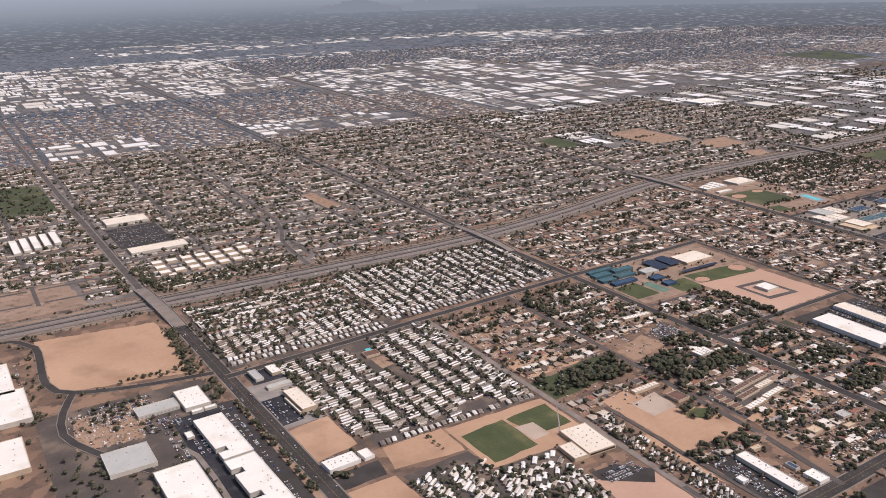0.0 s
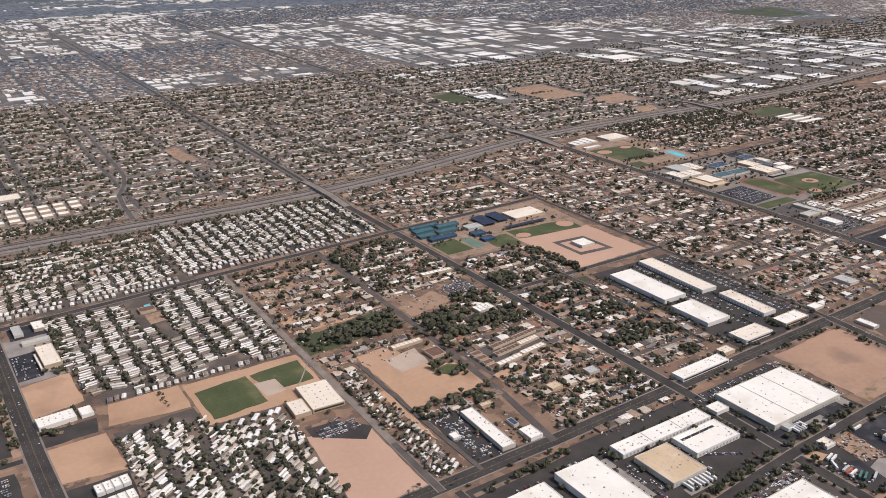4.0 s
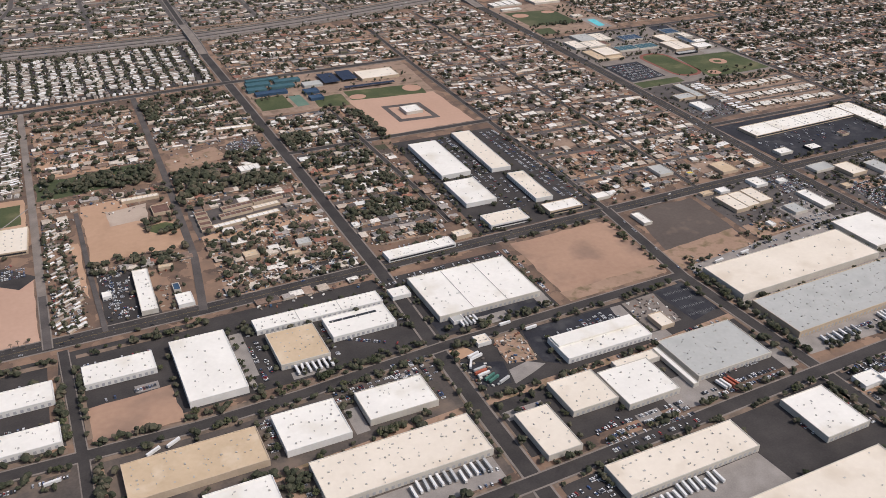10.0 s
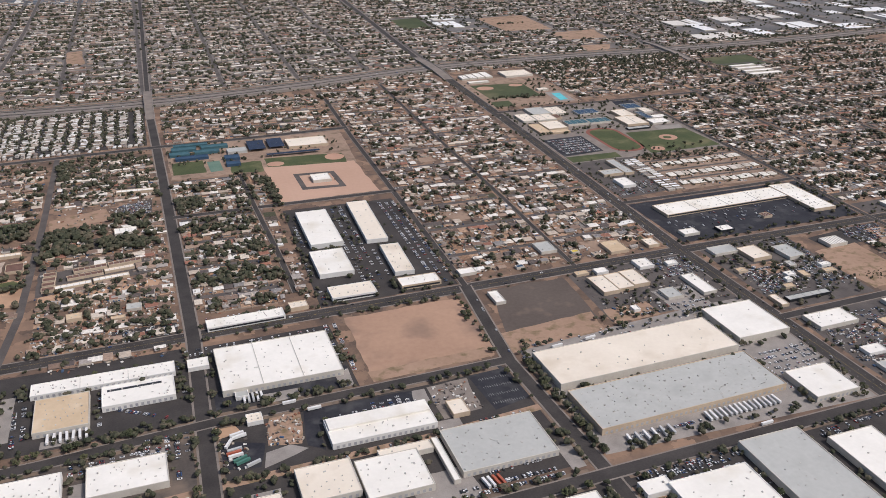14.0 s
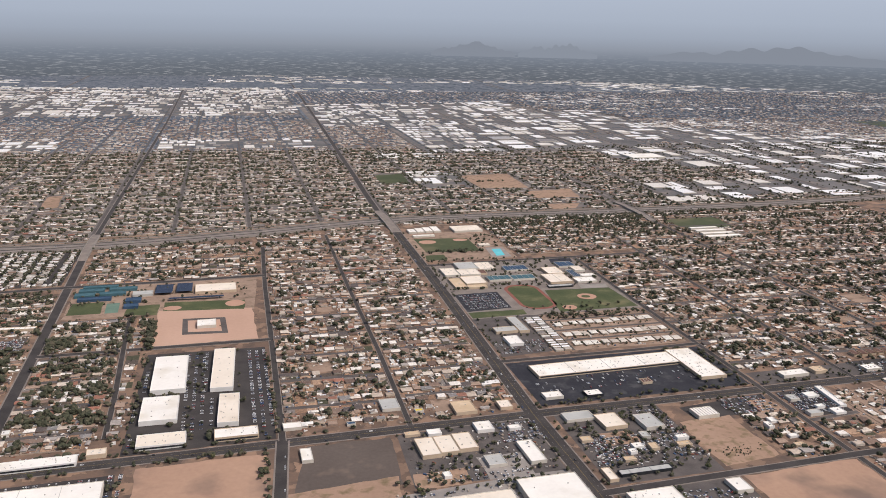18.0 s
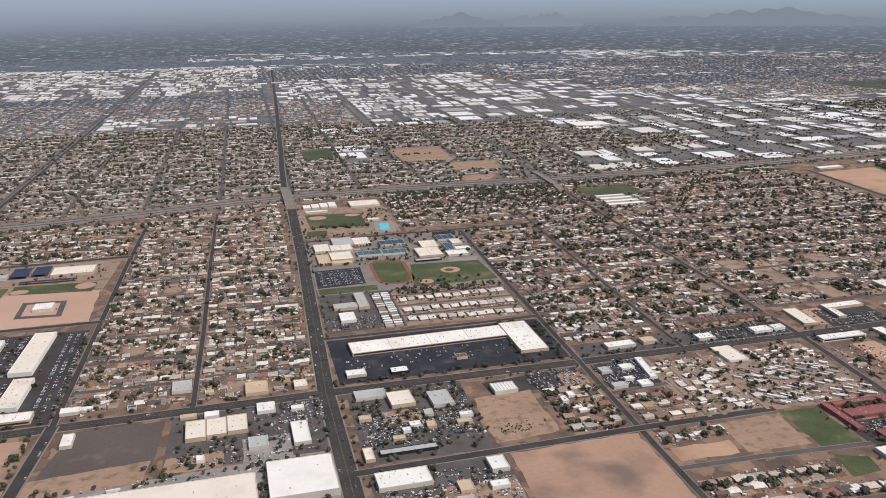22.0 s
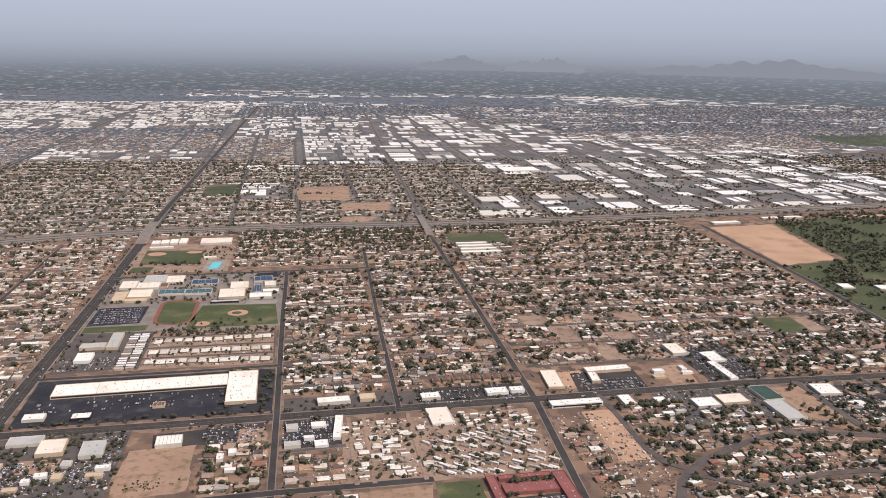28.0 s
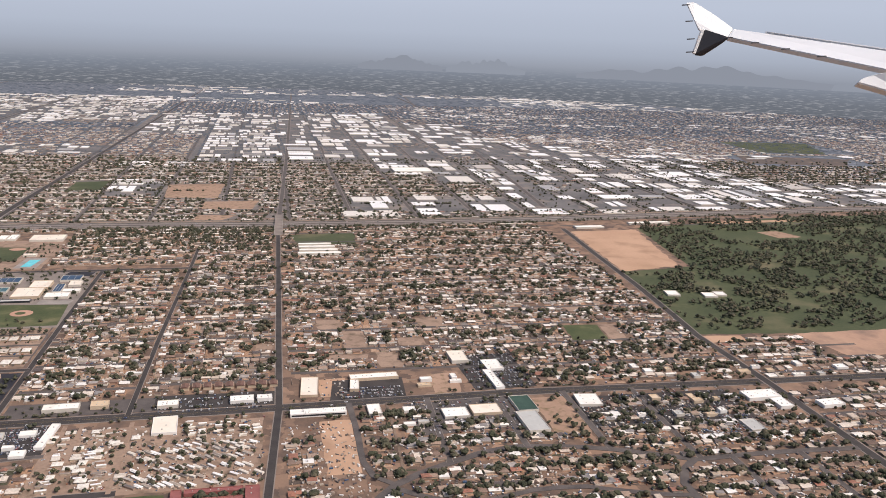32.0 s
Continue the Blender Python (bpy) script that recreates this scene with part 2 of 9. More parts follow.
M = {
    "ground": ground_material(),
    "asphalt": material("road_asphalt", (0.036, 0.032, 0.0305), (0.066, 0.058, 0.054), 0.08, 1.2, 0.9),
    "old_asphalt": material("worn_asphalt", (0.072, 0.063, 0.059), (0.125, 0.108, 0.099), 0.1, 1.2, 0.92),
    "fresh_asphalt": material("sealed_asphalt", (0.018, 0.018, 0.024), (0.040, 0.040, 0.046), 0.06, 0.8, 0.85, spots=((0.07, 0.068, 0.07), 0.11, 0.58)),
    "concrete": material("pale_concrete", (0.22, 0.198, 0.18), (0.32, 0.288, 0.26), 0.12, 1.5, 0.9),
    "walkway": material("dusty_pavement", (0.17, 0.145, 0.125), (0.26, 0.22, 0.19), 0.12, 1.5, 0.9),
    "freeway": material("freeway_concrete", (0.185, 0.158, 0.140), (0.250, 0.215, 0.190), 0.05, 0.8, 0.9),
    "verge": material("bare_verge", (0.235, 0.164, 0.120), (0.345, 0.245, 0.180), 0.05, 0.5, 0.95, spots=((0.14, 0.10, 0.07), 0.12, 0.58)),
    "dirt": material("bare_dirt", (0.400, 0.252, 0.162), (0.49, 0.318, 0.212), 0.018, 0.35, 0.95, spots=((0.33, 0.205, 0.132), 0.035, 0.57)),
    "freeway_verge": material("freeway_verge", (0.120, 0.094, 0.076), (0.195, 0.148, 0.115), 0.05, 0.5, 0.95, spots=((0.08, 0.066, 0.053), 0.10, 0.52)),
    "dusty_verge": material("dusty_verge", (0.150, 0.110, 0.083), (0.245, 0.178, 0.132), 0.05, 0.5, 0.95, spots=((0.09, 0.075, 0.06), 0.12, 0.56)),
    "dusty_yard": material("dusty_asphalt", (0.070, 0.060, 0.054), (0.125, 0.102, 0.086), 0.05, 0.8, 0.93, spots=((0.20, 0.15, 0.115), 0.05, 0.58)),
    "stained_dirt": material("stained_dirt", (0.330, 0.205, 0.142), (0.43, 0.276, 0.190), 0.014, 0.35, 0.95, spots=((0.195, 0.135, 0.105), 0.030, 0.55)),
    "brown_tile": material("brown_tile_roof", (0.125, 0.072, 0.056), (0.18, 0.105, 0.082), 0.4, 3, 0.9),
    "pink_dirt": material("pink_dirt", (0.43, 0.275, 0.198), (0.50, 0.328, 0.242), 0.02, 0.4, 0.95),
    "grey_dirt": material("dark_gravel", (0.088, 0.070, 0.060), (0.130, 0.104, 0.088), 0.02, 0.5, 0.95, spots=((0.28, 0.195, 0.14), 0.03, 0.62)),
    "brown_dirt": material("scrubby_dirt", (0.285, 0.186, 0.128), (0.37, 0.248, 0.175), 0.03, 0.4, 0.95, spots=((0.16, 0.12, 0.065), 0.16, 0.57)),
    "clay": material("infield_clay", (0.40, 0.235, 0.165), (0.47, 0.285, 0.205), 0.1, 1.0, 0.95),
    "track": material("running_track", (0.20, 0.075, 0.055), (0.26, 0.10, 0.075), 0.1, 1.0, 0.9),
    "grass": material("mown_grass", (0.050, 0.066, 0.028), (0.095, 0.105, 0.048), 0.05, 0.6, 0.95, spots=((0.17, 0.15, 0.08), 0.05, 0.60)),
    "park_grass": material("park_lawn", (0.048, 0.062, 0.030), (0.084, 0.094, 0.046), 0.02, 0.3, 0.95, spots=((0.15, 0.128, 0.075), 0.02, 0.62)),
    "white_roof": material("white_membrane_roof", (0.74, 0.708, 0.645), (0.84, 0.805, 0.74), 0.05, 0.5, 0.8, spots=((0.66, 0.61, 0.52), 0.06, 0.60)),
    "pale_slab": material("pale_slab", (0.40, 0.315, 0.25), (0.48, 0.385, 0.31), 0.06, 0.8, 0.9, spots=((0.34, 0.25, 0.19), 0.07, 0.60)),
    "cream_roof": material("cream_membrane_roof", (0.70, 0.62, 0.515), (0.78, 0.70, 0.59), 0.05, 0.5, 0.8, spots=((0.63, 0.54, 0.43), 0.06, 0.60)),
    "tan_roof": material("tan_coated_roof", (0.50, 0.375, 0.245), (0.59, 0.455, 0.31), 0.06, 0.5, 0.85, spots=((0.63, 0.51, 0.37), 0.10, 0.60)),
    "grey_roof": material("grey_membrane_roof", (0.395, 0.395, 0.372), (0.475, 0.475, 0.448), 0.05, 0.5, 0.85, spots=((0.36, 0.36, 0.338), 0.05, 0.60)),
    "mall_roof": material("white_gravel_roof", (0.77, 0.73, 0.65), (0.86, 0.825, 0.755), 0.05, 0.5, 0.8, spots=((0.66, 0.60, 0.50), 0.07, 0.60)),
    "blue_roof": material("blue_metal_roof", (0.028, 0.060, 0.105), (0.05, 0.09, 0.15), 0.1, 1.0, 0.5),
    "red_roof": material("red_metal_roof", (0.225, 0.080, 0.072), (0.29, 0.110, 0.098), 0.1, 1.0, 0.6),
    "teal_roof": material("teal_metal_roof", (0.040, 0.100, 0.122), (0.070, 0.150, 0.172), 0.3, 2.0, 0.6),
    "green_roof": material("dark_green_cover", (0.030, 0.062, 0.048), (0.05, 0.09, 0.07), 0.2, 2.0, 0.8),
    "green_court": material("green_court", (0.10, 0.17, 0.13), (0.15, 0.22, 0.17), 0.1, 1.0, 0.9),
    "yellow_cover": material("yellow_cover", (0.55, 0.40, 0.06), (0.66, 0.50, 0.09), 0.3, 2.0, 0.8),
    "solar": material("solar_glass", (0.012, 0.016, 0.035), (0.025, 0.03, 0.055), 0.3, 2.0, 0.25),
    "wall": material("painted_concrete_wall", (0.50, 0.46, 0.40), (0.60, 0.56, 0.49), 0.15, 1.0, 0.9),
    "white_wall": material("white_painted_wall", (0.66, 0.64, 0.60), (0.76, 0.74, 0.70), 0.15, 1.0, 0.9),
    "tan_wall": material("tan_stucco_wall", (0.46, 0.36, 0.26), (0.56, 0.45, 0.33), 0.15, 1.0, 0.9),
    "dark": material("dark_glazing", (0.02, 0.022, 0.026), (0.04, 0.042, 0.046), 0.5, 3.0, 0.3),
    "unit": material("galvanised_unit", (0.34, 0.325, 0.295), (0.52, 0.50, 0.46), 0.5, 3.0, 0.6),
    "dock_door": material("grey_roller_door", (0.33, 0.33, 0.34), (0.44, 0.44, 0.44), 0.3, 3.0, 0.7),
    "paint": material("road_paint", (0.30, 0.295, 0.28), (0.45, 0.44, 0.42), 0.3, 2.0, 0.8),
    "yellow": material("yellow_road_paint", (0.26, 0.19, 0.06), (0.36, 0.26, 0.09), 0.3, 2.0, 0.8),
    "pool": material("pool_water", (0.10, 0.52, 0.56), (0.16, 0.62, 0.66), 0.2, 1.0, 0.12),
    "bark": material("grey_bark", (0.09, 0.065, 0.045), (0.15, 0.11, 0.08), 1.0, 5.0, 0.95),
    # far ground: blue-grey of hazy air painted into the base, pale specks for roofs
    "hazed_city": material("haze_tinted_suburbs", (0.086, 0.101, 0.121), (0.132, 0.150, 0.173), 0.03, 0.11, 0.95, spots=((0.29, 0.305, 0.325), 0.06, 0.60)),
    "leaf": palette("tree_leaves", [(0.064, 0.067, 0.043, 3), (0.086, 0.083, 0.055, 3), (0.051, 0.056, 0.036, 2.8), (0.114, 0.099, 0.069, 1.5)], 0.9, "island", 0.35, 0.15),
    # leaf colour turned blue-grey: air haze over far trees, painted into the base
    "hazed_leaf": material("haze_tinted_foliage", (0.086, 0.104, 0.128), (0.128, 0.148, 0.176), 0.01, 0.2, 0.95, spec=0.1),
    "fence": material("block_wall", (0.33, 0.26, 0.20), (0.43, 0.34, 0.27), 0.3, 2.0, 0.95),
    "rubber": material("tyre_rubber", (0.015, 0.015, 0.016), (0.03, 0.03, 0.03), 1.0, 6.0, 0.9),
    "glass": material("tinted_glass", (0.02, 0.024, 0.028), (0.035, 0.04, 0.045), 1.0, 4.0, 0.12),
    "plane": material("white_aircraft_paint", (0.72, 0.73, 0.72), (0.80, 0.81, 0.80), 0.6, 4.0, 0.35),
    "plane_grey": material("grey_aircraft_skin", (0.52, 0.53, 0.54), (0.60, 0.61, 0.62), 0.6, 4.0, 0.4),
    "plane_dark": material("dark_winglet_paint", (0.045, 0.045, 0.05), (0.07, 0.07, 0.075), 0.6, 4.0, 0.4),
    "house_wall": palette("stucco_walls", [(0.42, 0.34, 0.26, 3), (0.55, 0.48, 0.40, 3), (0.30, 0.22, 0.17, 2), (0.62, 0.58, 0.52, 1.5), (0.40, 0.27, 0.20, 1)]),
    "house_roof": palette("house_roofs", [(0.155, 0.106, 0.083, 2.5), (0.230, 0.158, 0.120, 3.0), (0.35, 0.250, 0.188, 3.4), (0.110, 0.090, 0.083, 2.0), (0.50, 0.415, 0.335, 2.8),
                                          (0.76, 0.71, 0.64, 3.5), (0.28, 0.135, 0.095, 1.2), (0.62, 0.54, 0.45, 2.9), (0.36, 0.32, 0.29, 2.2)]),
    "mobile_roof": palette("mobile_home_roofs", [(0.70, 0.69, 0.66, 4.6), (0.58, 0.55, 0.50, 3.0), (0.42, 0.38, 0.34, 2.6), (0.25, 0.21, 0.18, 2.2), (0.76, 0.75, 0.74, 2.2), (0.17, 0.15, 0.14, 1.4)], 0.7),
    "shed_roof": palette("industrial_roofs", [(0.78, 0.77, 0.75, 7), (0.68, 0.64, 0.58, 3), (0.50, 0.46, 0.42, 1.6), (0.36, 0.355, 0.355, 1.6), (0.82, 0.82, 0.81, 5), (0.22, 0.21, 0.205, .8)], 0.75),
    "car_paint": palette("car_paint", [(0.70, 0.70, 0.69, 5), (0.36, 0.36, 0.37, 3), (0.04, 0.04, 0.045, 3), (0.14, 0.14, 0.15, 2), (0.25, 0.04, 0.035, 1), (0.05, 0.09, 0.20, 1)], 0.3, "island", 0.1, 0.5),
    "trailer": palette("trailer_skin", [(0.72, 0.71, 0.69, 6), (0.55, 0.55, 0.54, 2), (0.40, 0.14, 0.08, 1)], 0.5, "object", 0.1),
}

# ---------------------------------------------------------------- mesh helpers
def mesh_of(name, verts, faces, mats, index=None):
    me = bpy.data.meshes.new(name)
    me.from_pydata([tuple(v) for v in verts], [], [tuple(f) for f in faces])
    for m in mats:
        me.materials.append(m)
    if index is not None:
        me.polygons.foreach_set("material_index", np.asarray(index, np.int32))
    me.update()
    return me


def part(name, me, parent, label="", at=None):
    ob = new(name, me)
    ob.parent = parent
    if at is not None:
        ob.matrix_basis = at
    if label:
        ob["label"] = label
    return ob


def thing(name, at, label, category, group="", kind=""):
    ob = new(name)
    ob.empty_display_size = 0.5
    ob.matrix_basis = at
    return tagged(ob, label, category, group, kind)


def box(x0, y0, z0, x1, y1, z1):
    """Verts and faces of a block without its underside."""
    v = [(x0, y0, z0), (x1, y0, z0), (x1, y1, z0), (x0, y1, z0), (x0, y0, z1), (x1, y0, z1), (x1, y1, z1), (x0, y1, z1)]
    return v, [(4, 5, 6, 7), (0, 1, 5, 4), (1, 2, 6, 5), (2, 3, 7, 6), (3, 0, 4, 7)]


def merge(*shapes):
    verts, faces = [], []
    for v, f in shapes:
        n = len(verts)
        verts += list(v)
        faces += [tuple(i + n for i in q) for q in f]
    return verts, faces


def scatter_mesh(name, mats, batches):
    """One mesh of many placed copies. batches: (verts, faces, face slots, rows of x, y, z, turn, sx, sy, sz)."""
    co, loops, starts, totals, slots = [], [], [], [], []
    nv = nl = 0
    for verts, faces, slot, rows in batches:
        rows = np.asarray(rows, float).reshape(-1, 7)
        k = len(rows)
        if not k:
            continue
        v = np.asarray(verts, float)
        c, s = np.cos(rows[:, 3])[:, None], np.sin(rows[:, 3])[:, None]
        px, py, pz = v[None, :, 0] * rows[:, 4:5], v[None, :, 1] * rows[:, 5:6], v[None, :, 2] * rows[:, 6:7]
        co.append(np.stack([px * c - py * s + rows[:, 0:1], px * s + py * c + rows[:, 1:2], pz + rows[:, 2:3]], -1).reshape(-1, 3))
        flat = np.array([i for f in faces for i in f])
        size = np.array([len(f) for f in faces])
        off = np.arange(k) * len(v) + nv
        loops.append((flat[None] + off[:, None]).ravel())
        begin = np.concatenate([[0], np.cumsum(size)[:-1]])
        starts.append((begin[None] + (np.arange(k) * len(flat) + nl)[:, None]).ravel())
        totals.append(np.tile(size, k))
        slots.append(np.tile(np.asarray(slot), k))
        nv += k * len(v)
        nl += k * len(flat)
    me = bpy.data.meshes.new(name)
    for m in mats:
        me.materials.append(m)
    if not nv:
        return me
    co, loops, starts, totals, slots = (np.concatenate(a) for a in (co, loops, starts, totals, slots))
    me.vertices.add(len(co))
    me.vertices.foreach_set("co", co.ravel().astype(np.float32))
    me.loops.add(len(loops))
    me.loops.foreach_set("vertex_index", loops.astype(np.int32))
    me.polygons.add(len(starts))
    me.polygons.foreach_set("loop_start", starts.astype(np.int32))
    me.polygons.foreach_set("loop_total", totals.astype(np.int32))
    me.polygons.foreach_set("material_index", slots.astype(np.int32))
    me.update(calc_edges=True)
    me.shade_flat()
    return me


def stuff(name, mats, batches, label, category):
    return tagged(new(name, scatter_mesh(name, mats, batches)), label, category, kind="stuff")


def patch(name, corners, mat, z, label, category="ground", kind="structure", wobble=0.0):
    """A flat area of ground; wobble roughens its outline."""
    pts = []
    for i, a in enumerate(corners):
        b = corners[(i + 1) % len(corners)]
        n = max(1, int(math.dist(a, b) / 6)) if wobble else 1
        for k in range(n):
            f = k / n
            pts.append((a[0] + (b[0] - a[0]) * f + rnd.uniform(-wobble, wobble), a[1] + (b[1] - a[1]) * f + rnd.uniform(-wobble, wobble), 0.0))
    n = len(pts)
    verts = [(x, y, z) for x, y, _ in pts] + [(x, y, -0.05) for x, y, _ in pts]
    faces = [tuple(range(n))] + [(i, i + n, (i + 1) % n + n, (i + 1) % n) for i in range(n)]
    me = bpy.data.meshes.new(name)
    bm = bmesh.new()
    vs = [bm.verts.new(p) for p in verts]
    for f in faces:
        bm.faces.new([vs[i] for i in f])
    bmesh.ops.recalc_face_normals(bm, faces=bm.faces)
    bm.to_mesh(me)
    bm.free()
    me.materials.append(mat)
    return tagged(new(name, me), label, category, kind=kind)


def strip(pts, width, z, rise=None):
    """Verts and faces of a band along a line of points, with sides."""
    verts, faces = [], []
    for i, p in enumerate(pts):
        a, b = pts[max(0, i - 1)], pts[min(len(pts) - 1, i + 1)]
        d = math.dist(a, b)
        nx, ny = -(b[1] - a[1]) / d * width / 2, (b[0] - a[0]) / d * width / 2
        h = z + (rise[i] if rise else 0.0)
        verts += [(p[0] + nx, p[1] + ny, h), (p[0] - nx, p[1] - ny, h), (p[0] + nx, p[1] + ny, -0.05), (p[0] - nx, p[1] - ny, -0.05)]
    for i in range(len(pts) - 1):
        k = 4 * i
        faces += [(k, k + 1, k + 5, k + 4), (k + 2, k, k + 4, k + 6), (k + 1, k + 3, k + 7, k + 5)]
    return verts, faces


def rounded(pts, step=12.0):
    """The line through the given points, smoothed."""
    out = []
    for i in range(len(pts) - 1):
        p0, p1, p2, p3 = pts[max(0, i - 1)], pts[i], pts[i + 1], pts[min(len(pts) - 1, i + 2)]
        n = max(1, int(math.dist(p1, p2) / step))
        for k in range(n):
            t = k / n
            out.append(tuple(0.5 * (2 * p1[j] + (p2[j] - p0[j]) * t + (2 * p0[j] - 5 * p1[j] + 4 * p2[j] - p3[j]) * t * t
                                    + (3 * p1[j] - p0[j] - 3 * p2[j] + p3[j]) * t ** 3) for j in (0, 1)))
    out.append(tuple(pts[-1]))
    return out


def along(pts, s):
    for a, b in zip(pts, pts[1:]):
        d = math.dist(a, b)
        if s <= d:
            return a[0] + (b[0] - a[0]) * s / d, a[1] + (b[1] - a[1]) * s / d, math.atan2(b[1] - a[1], b[0] - a[0])
        s -= d
    return None


# ---------------------------------------------------------------- the ground
g = 60000.0
me = mesh_of("ground", [(-g, -g, 0), (g, -g, 0), (g, g, 0), (-g, g, 0)], [(0, 1, 2, 3)], [M["ground"]])
tagged(new("ground", me), "dry tan desert ground under the whole city", "ground", kind="structure")

ROADS = []     # centre lines with half widths: houses and trees keep off them


def road(name, pts, width, mat="asphalt", walks=0.0, lines=False, label="grey asphalt city street with worn surface", z=0.06, smooth=False):
    if smooth:
        pts = rounded(pts)
    z += 0.004 * len(ROADS)
    ROADS.append((pts, width / 2 + walks))
    if walks:
        v, f = strip(pts, width + 2 * walks, z + 0.03)
        tagged(new("pavement", mesh_of("pavement", v, f, [M["walkway"]])), "pale concrete pavement beside the road", "pavement", kind="structure")
        z += 0.06
        v, f = strip(pts, width, z - 0.005)
    else:
        v, f = strip(pts, width, z)
    ob = tagged(new(name, mesh_of(name, v, f, [M[mat]])), label, "road", kind="structure")
    if lines:
        total = sum(math.dist(a, b) for a, b in zip(pts, pts[1:]))
        shapes = []
        s = 0.0
        while s < total:
            x, y, a = along(pts, s)
            for k in (-0.26, 0.26):
                ox, oy = -math.sin(a) * width * k, math.cos(a) * width * k
                shapes.append((x + ox, y + oy, z + 0.004, a, 1.2, 0.06, 1))
            s += 4.8
        dash = ([(-.5, -.5, 0), (.5, -.5, 0), (.5, .5, 0), (-.5, .5, 0)], [(0, 1, 2, 3)], [0])
        line = new("lane_marking", scatter_mesh("lane_marking", [M["paint"]], [(*dash, shapes)]))
        line.parent = ob
        for off in (-0.16, 0.16):
            q = []
            for i, p in enumerate(pts):
                a, b = pts[max(0, i - 1)], pts[min(len(pts) - 1, i + 1)]
                d = math.dist(a, b)
                q.append((p[0] - (b[1] - a[1]) / d * off, p[1] + (b[0] - a[0]) / d * off))
            v, f = strip(q, 0.06, z + 0.004)
            me = mesh_of("centre_line", v, f[::3], [M["yellow"]])
            new("centre_line", me).parent = ob
    return ob


BIG = "wide dark asphalt arterial road with painted lanes"
MID = "two-lane asphalt collector street"
VB = [(-1500, -44), (-800, -23), (-396, -13), (-3, 4), (160, 8), (314, 12), (461, 18), (640, 16), (1100, 14), (2500, 20)]
road("road", VB, 8.6, "asphalt", 0.9, True, BIG)
AVE = [(2, -700), (0, -168), (-3, 4), (3, 266), (5, 470)]
road("road", AVE, 9.4, "asphalt", 0.9, True, BIG, z=0.08)
road("road", [(3, 586), (6, 700), (12, 862), (19, 1090), (32, 1500), (55, 2300), (115, 4600)], 7.0, "asphalt", 1.2, False, BIG)
road("road", [(-600, -400), (-628, 121), (-638, 400)], 9.4, "asphalt", 1.0, True, BIG, z=0.08)
road("road", [(-646, 506), (-657, 940), (-670, 1640), (-690, 2600), (-730, 4600)], 6.0, "old_asphalt", 1.2, False, BIG)
road("road", [(300, -420), (306, -118), (315, 11), (320, 289), (323, 478)], 4.0, "asphalt", 0.6, False, MID)
road("road", [(327, 594), (345, 1000), (372, 1700), (420, 3000)], 5.0, "old_asphalt", 0.9, False, MID)
road("road", [(641, -300), (642, -86), (643, 10), (642, 60), (641, 110), (646, 161), (653.5, 253), (659, 362), (668, 500)], 5.6, "asphalt", 0.9, False, MID)
for rx, top in ((416, 1290), (498.5, 1800), (580, 1300), (655, 1800)):
    road("road", [(rx, 575), (rx + 2, 900), (rx + 8, top)], 4.6, "old_asphalt", 0.9, False, MID)
road("road", [(920, 640), (860, 1080), (822, 1450), (834, 2070), (829, 2875)], 7.0, "asphalt", 1.0, False, BIG)
road("road", [(-495, 478), (-493, 530), (-489, 568), (-476, 604), (-468, 640), (-466, 690), (-462, 892), (-464, 1300)], 4.4, "old_asphalt", 0.9, False, MID)
road("road", [(-466, 636), (-431, 641), (-363, 651), (-312, 665)], 3.6, "old_asphalt", 0.7, False, MID)
road("road", [(345, 1295), (500, 1296), (820, 1290)], 4.6, "old_asphalt", 0.9, False, MID)
road("road", [(690, 640), (720, 1000), (790, 2000), (900, 3400)], 6.4, "old_asphalt", 0.9, False, MID)
road("road", [(-306, -420), (-307, -135), (-305, -12), (-308, 160), (-311, 317), (-313, 405)], 6.5, "asphalt", 1.0, False, MID)
road("road", [(-313, 512), (-311, 760), (-309, 973), (-305, 1600), (-310, 2600)], 4.5, "asphalt", 0.9, False, MID)
road("road", [(-800, 117), (-690, 118), (-634, 118.5)], 4.4, "asphalt", 0.7, False, MID)
road("road", [(-469, -18), (-469, 30)], 3.6, "old_asphalt", 0.6, False, "worn asphalt side road")
road("road", [(-469, 30), (-469, 149), (-470, 304)], 3.2, "walkway", 0.6, False, "worn asphalt side road")
road("road", [(-398, -14), (-392, 40), (-389, 160), (-388, 310)], 4.2, "old_asphalt", 0.0, False, "narrow asphalt lane between deep lots")
road("road", [(-145, -600), (-153, -168), (-158, -82), (-151, 0)], 6.0, "asphalt", 0.9, False, MID)
road("road", [(-151, 0), (-149, 125), (-147, 297), (-146, 330), (-143, 430)], 3.5, "asphalt", 0.5, False, MID)
road("road", [(-78, 4), (-76, 125), (-76, 281), (-74, 470)], 2.9, "asphalt", 0.4, False, MID)
road("road", [(154, -420), (154, -100), (156, 12), (158, 200), (161, 338)], 3.4, "asphalt", 0.5, False, MID)
road("road", [(229, 12), (232, 143), (238, 314), (241, 420)], 2.9, "asphalt", 0.4, False, MID)
road("road", [(-640, -97), (-490, -96.5), (-417, -97.5), (-372, -95), (-335, -91), (-298, -87.5), (-158, -81)], 5.6, "asphalt", 0.8, False, MID)
road("road", [(-463, -22), (-461, -98), (-461, -130)], 4.0, "asphalt", 0.5, False, MID)
road("road", [(-640, -190), (-420, -184), (-306, -180), (-199, -175), (-111, -171.5), (0, -168)], 6.2, "asphalt", 0.8, False, MID)
road("road", [(-306, -268), (-150, -262), (2, -258)], 6.0, "asphalt", 0.8, False, MID)
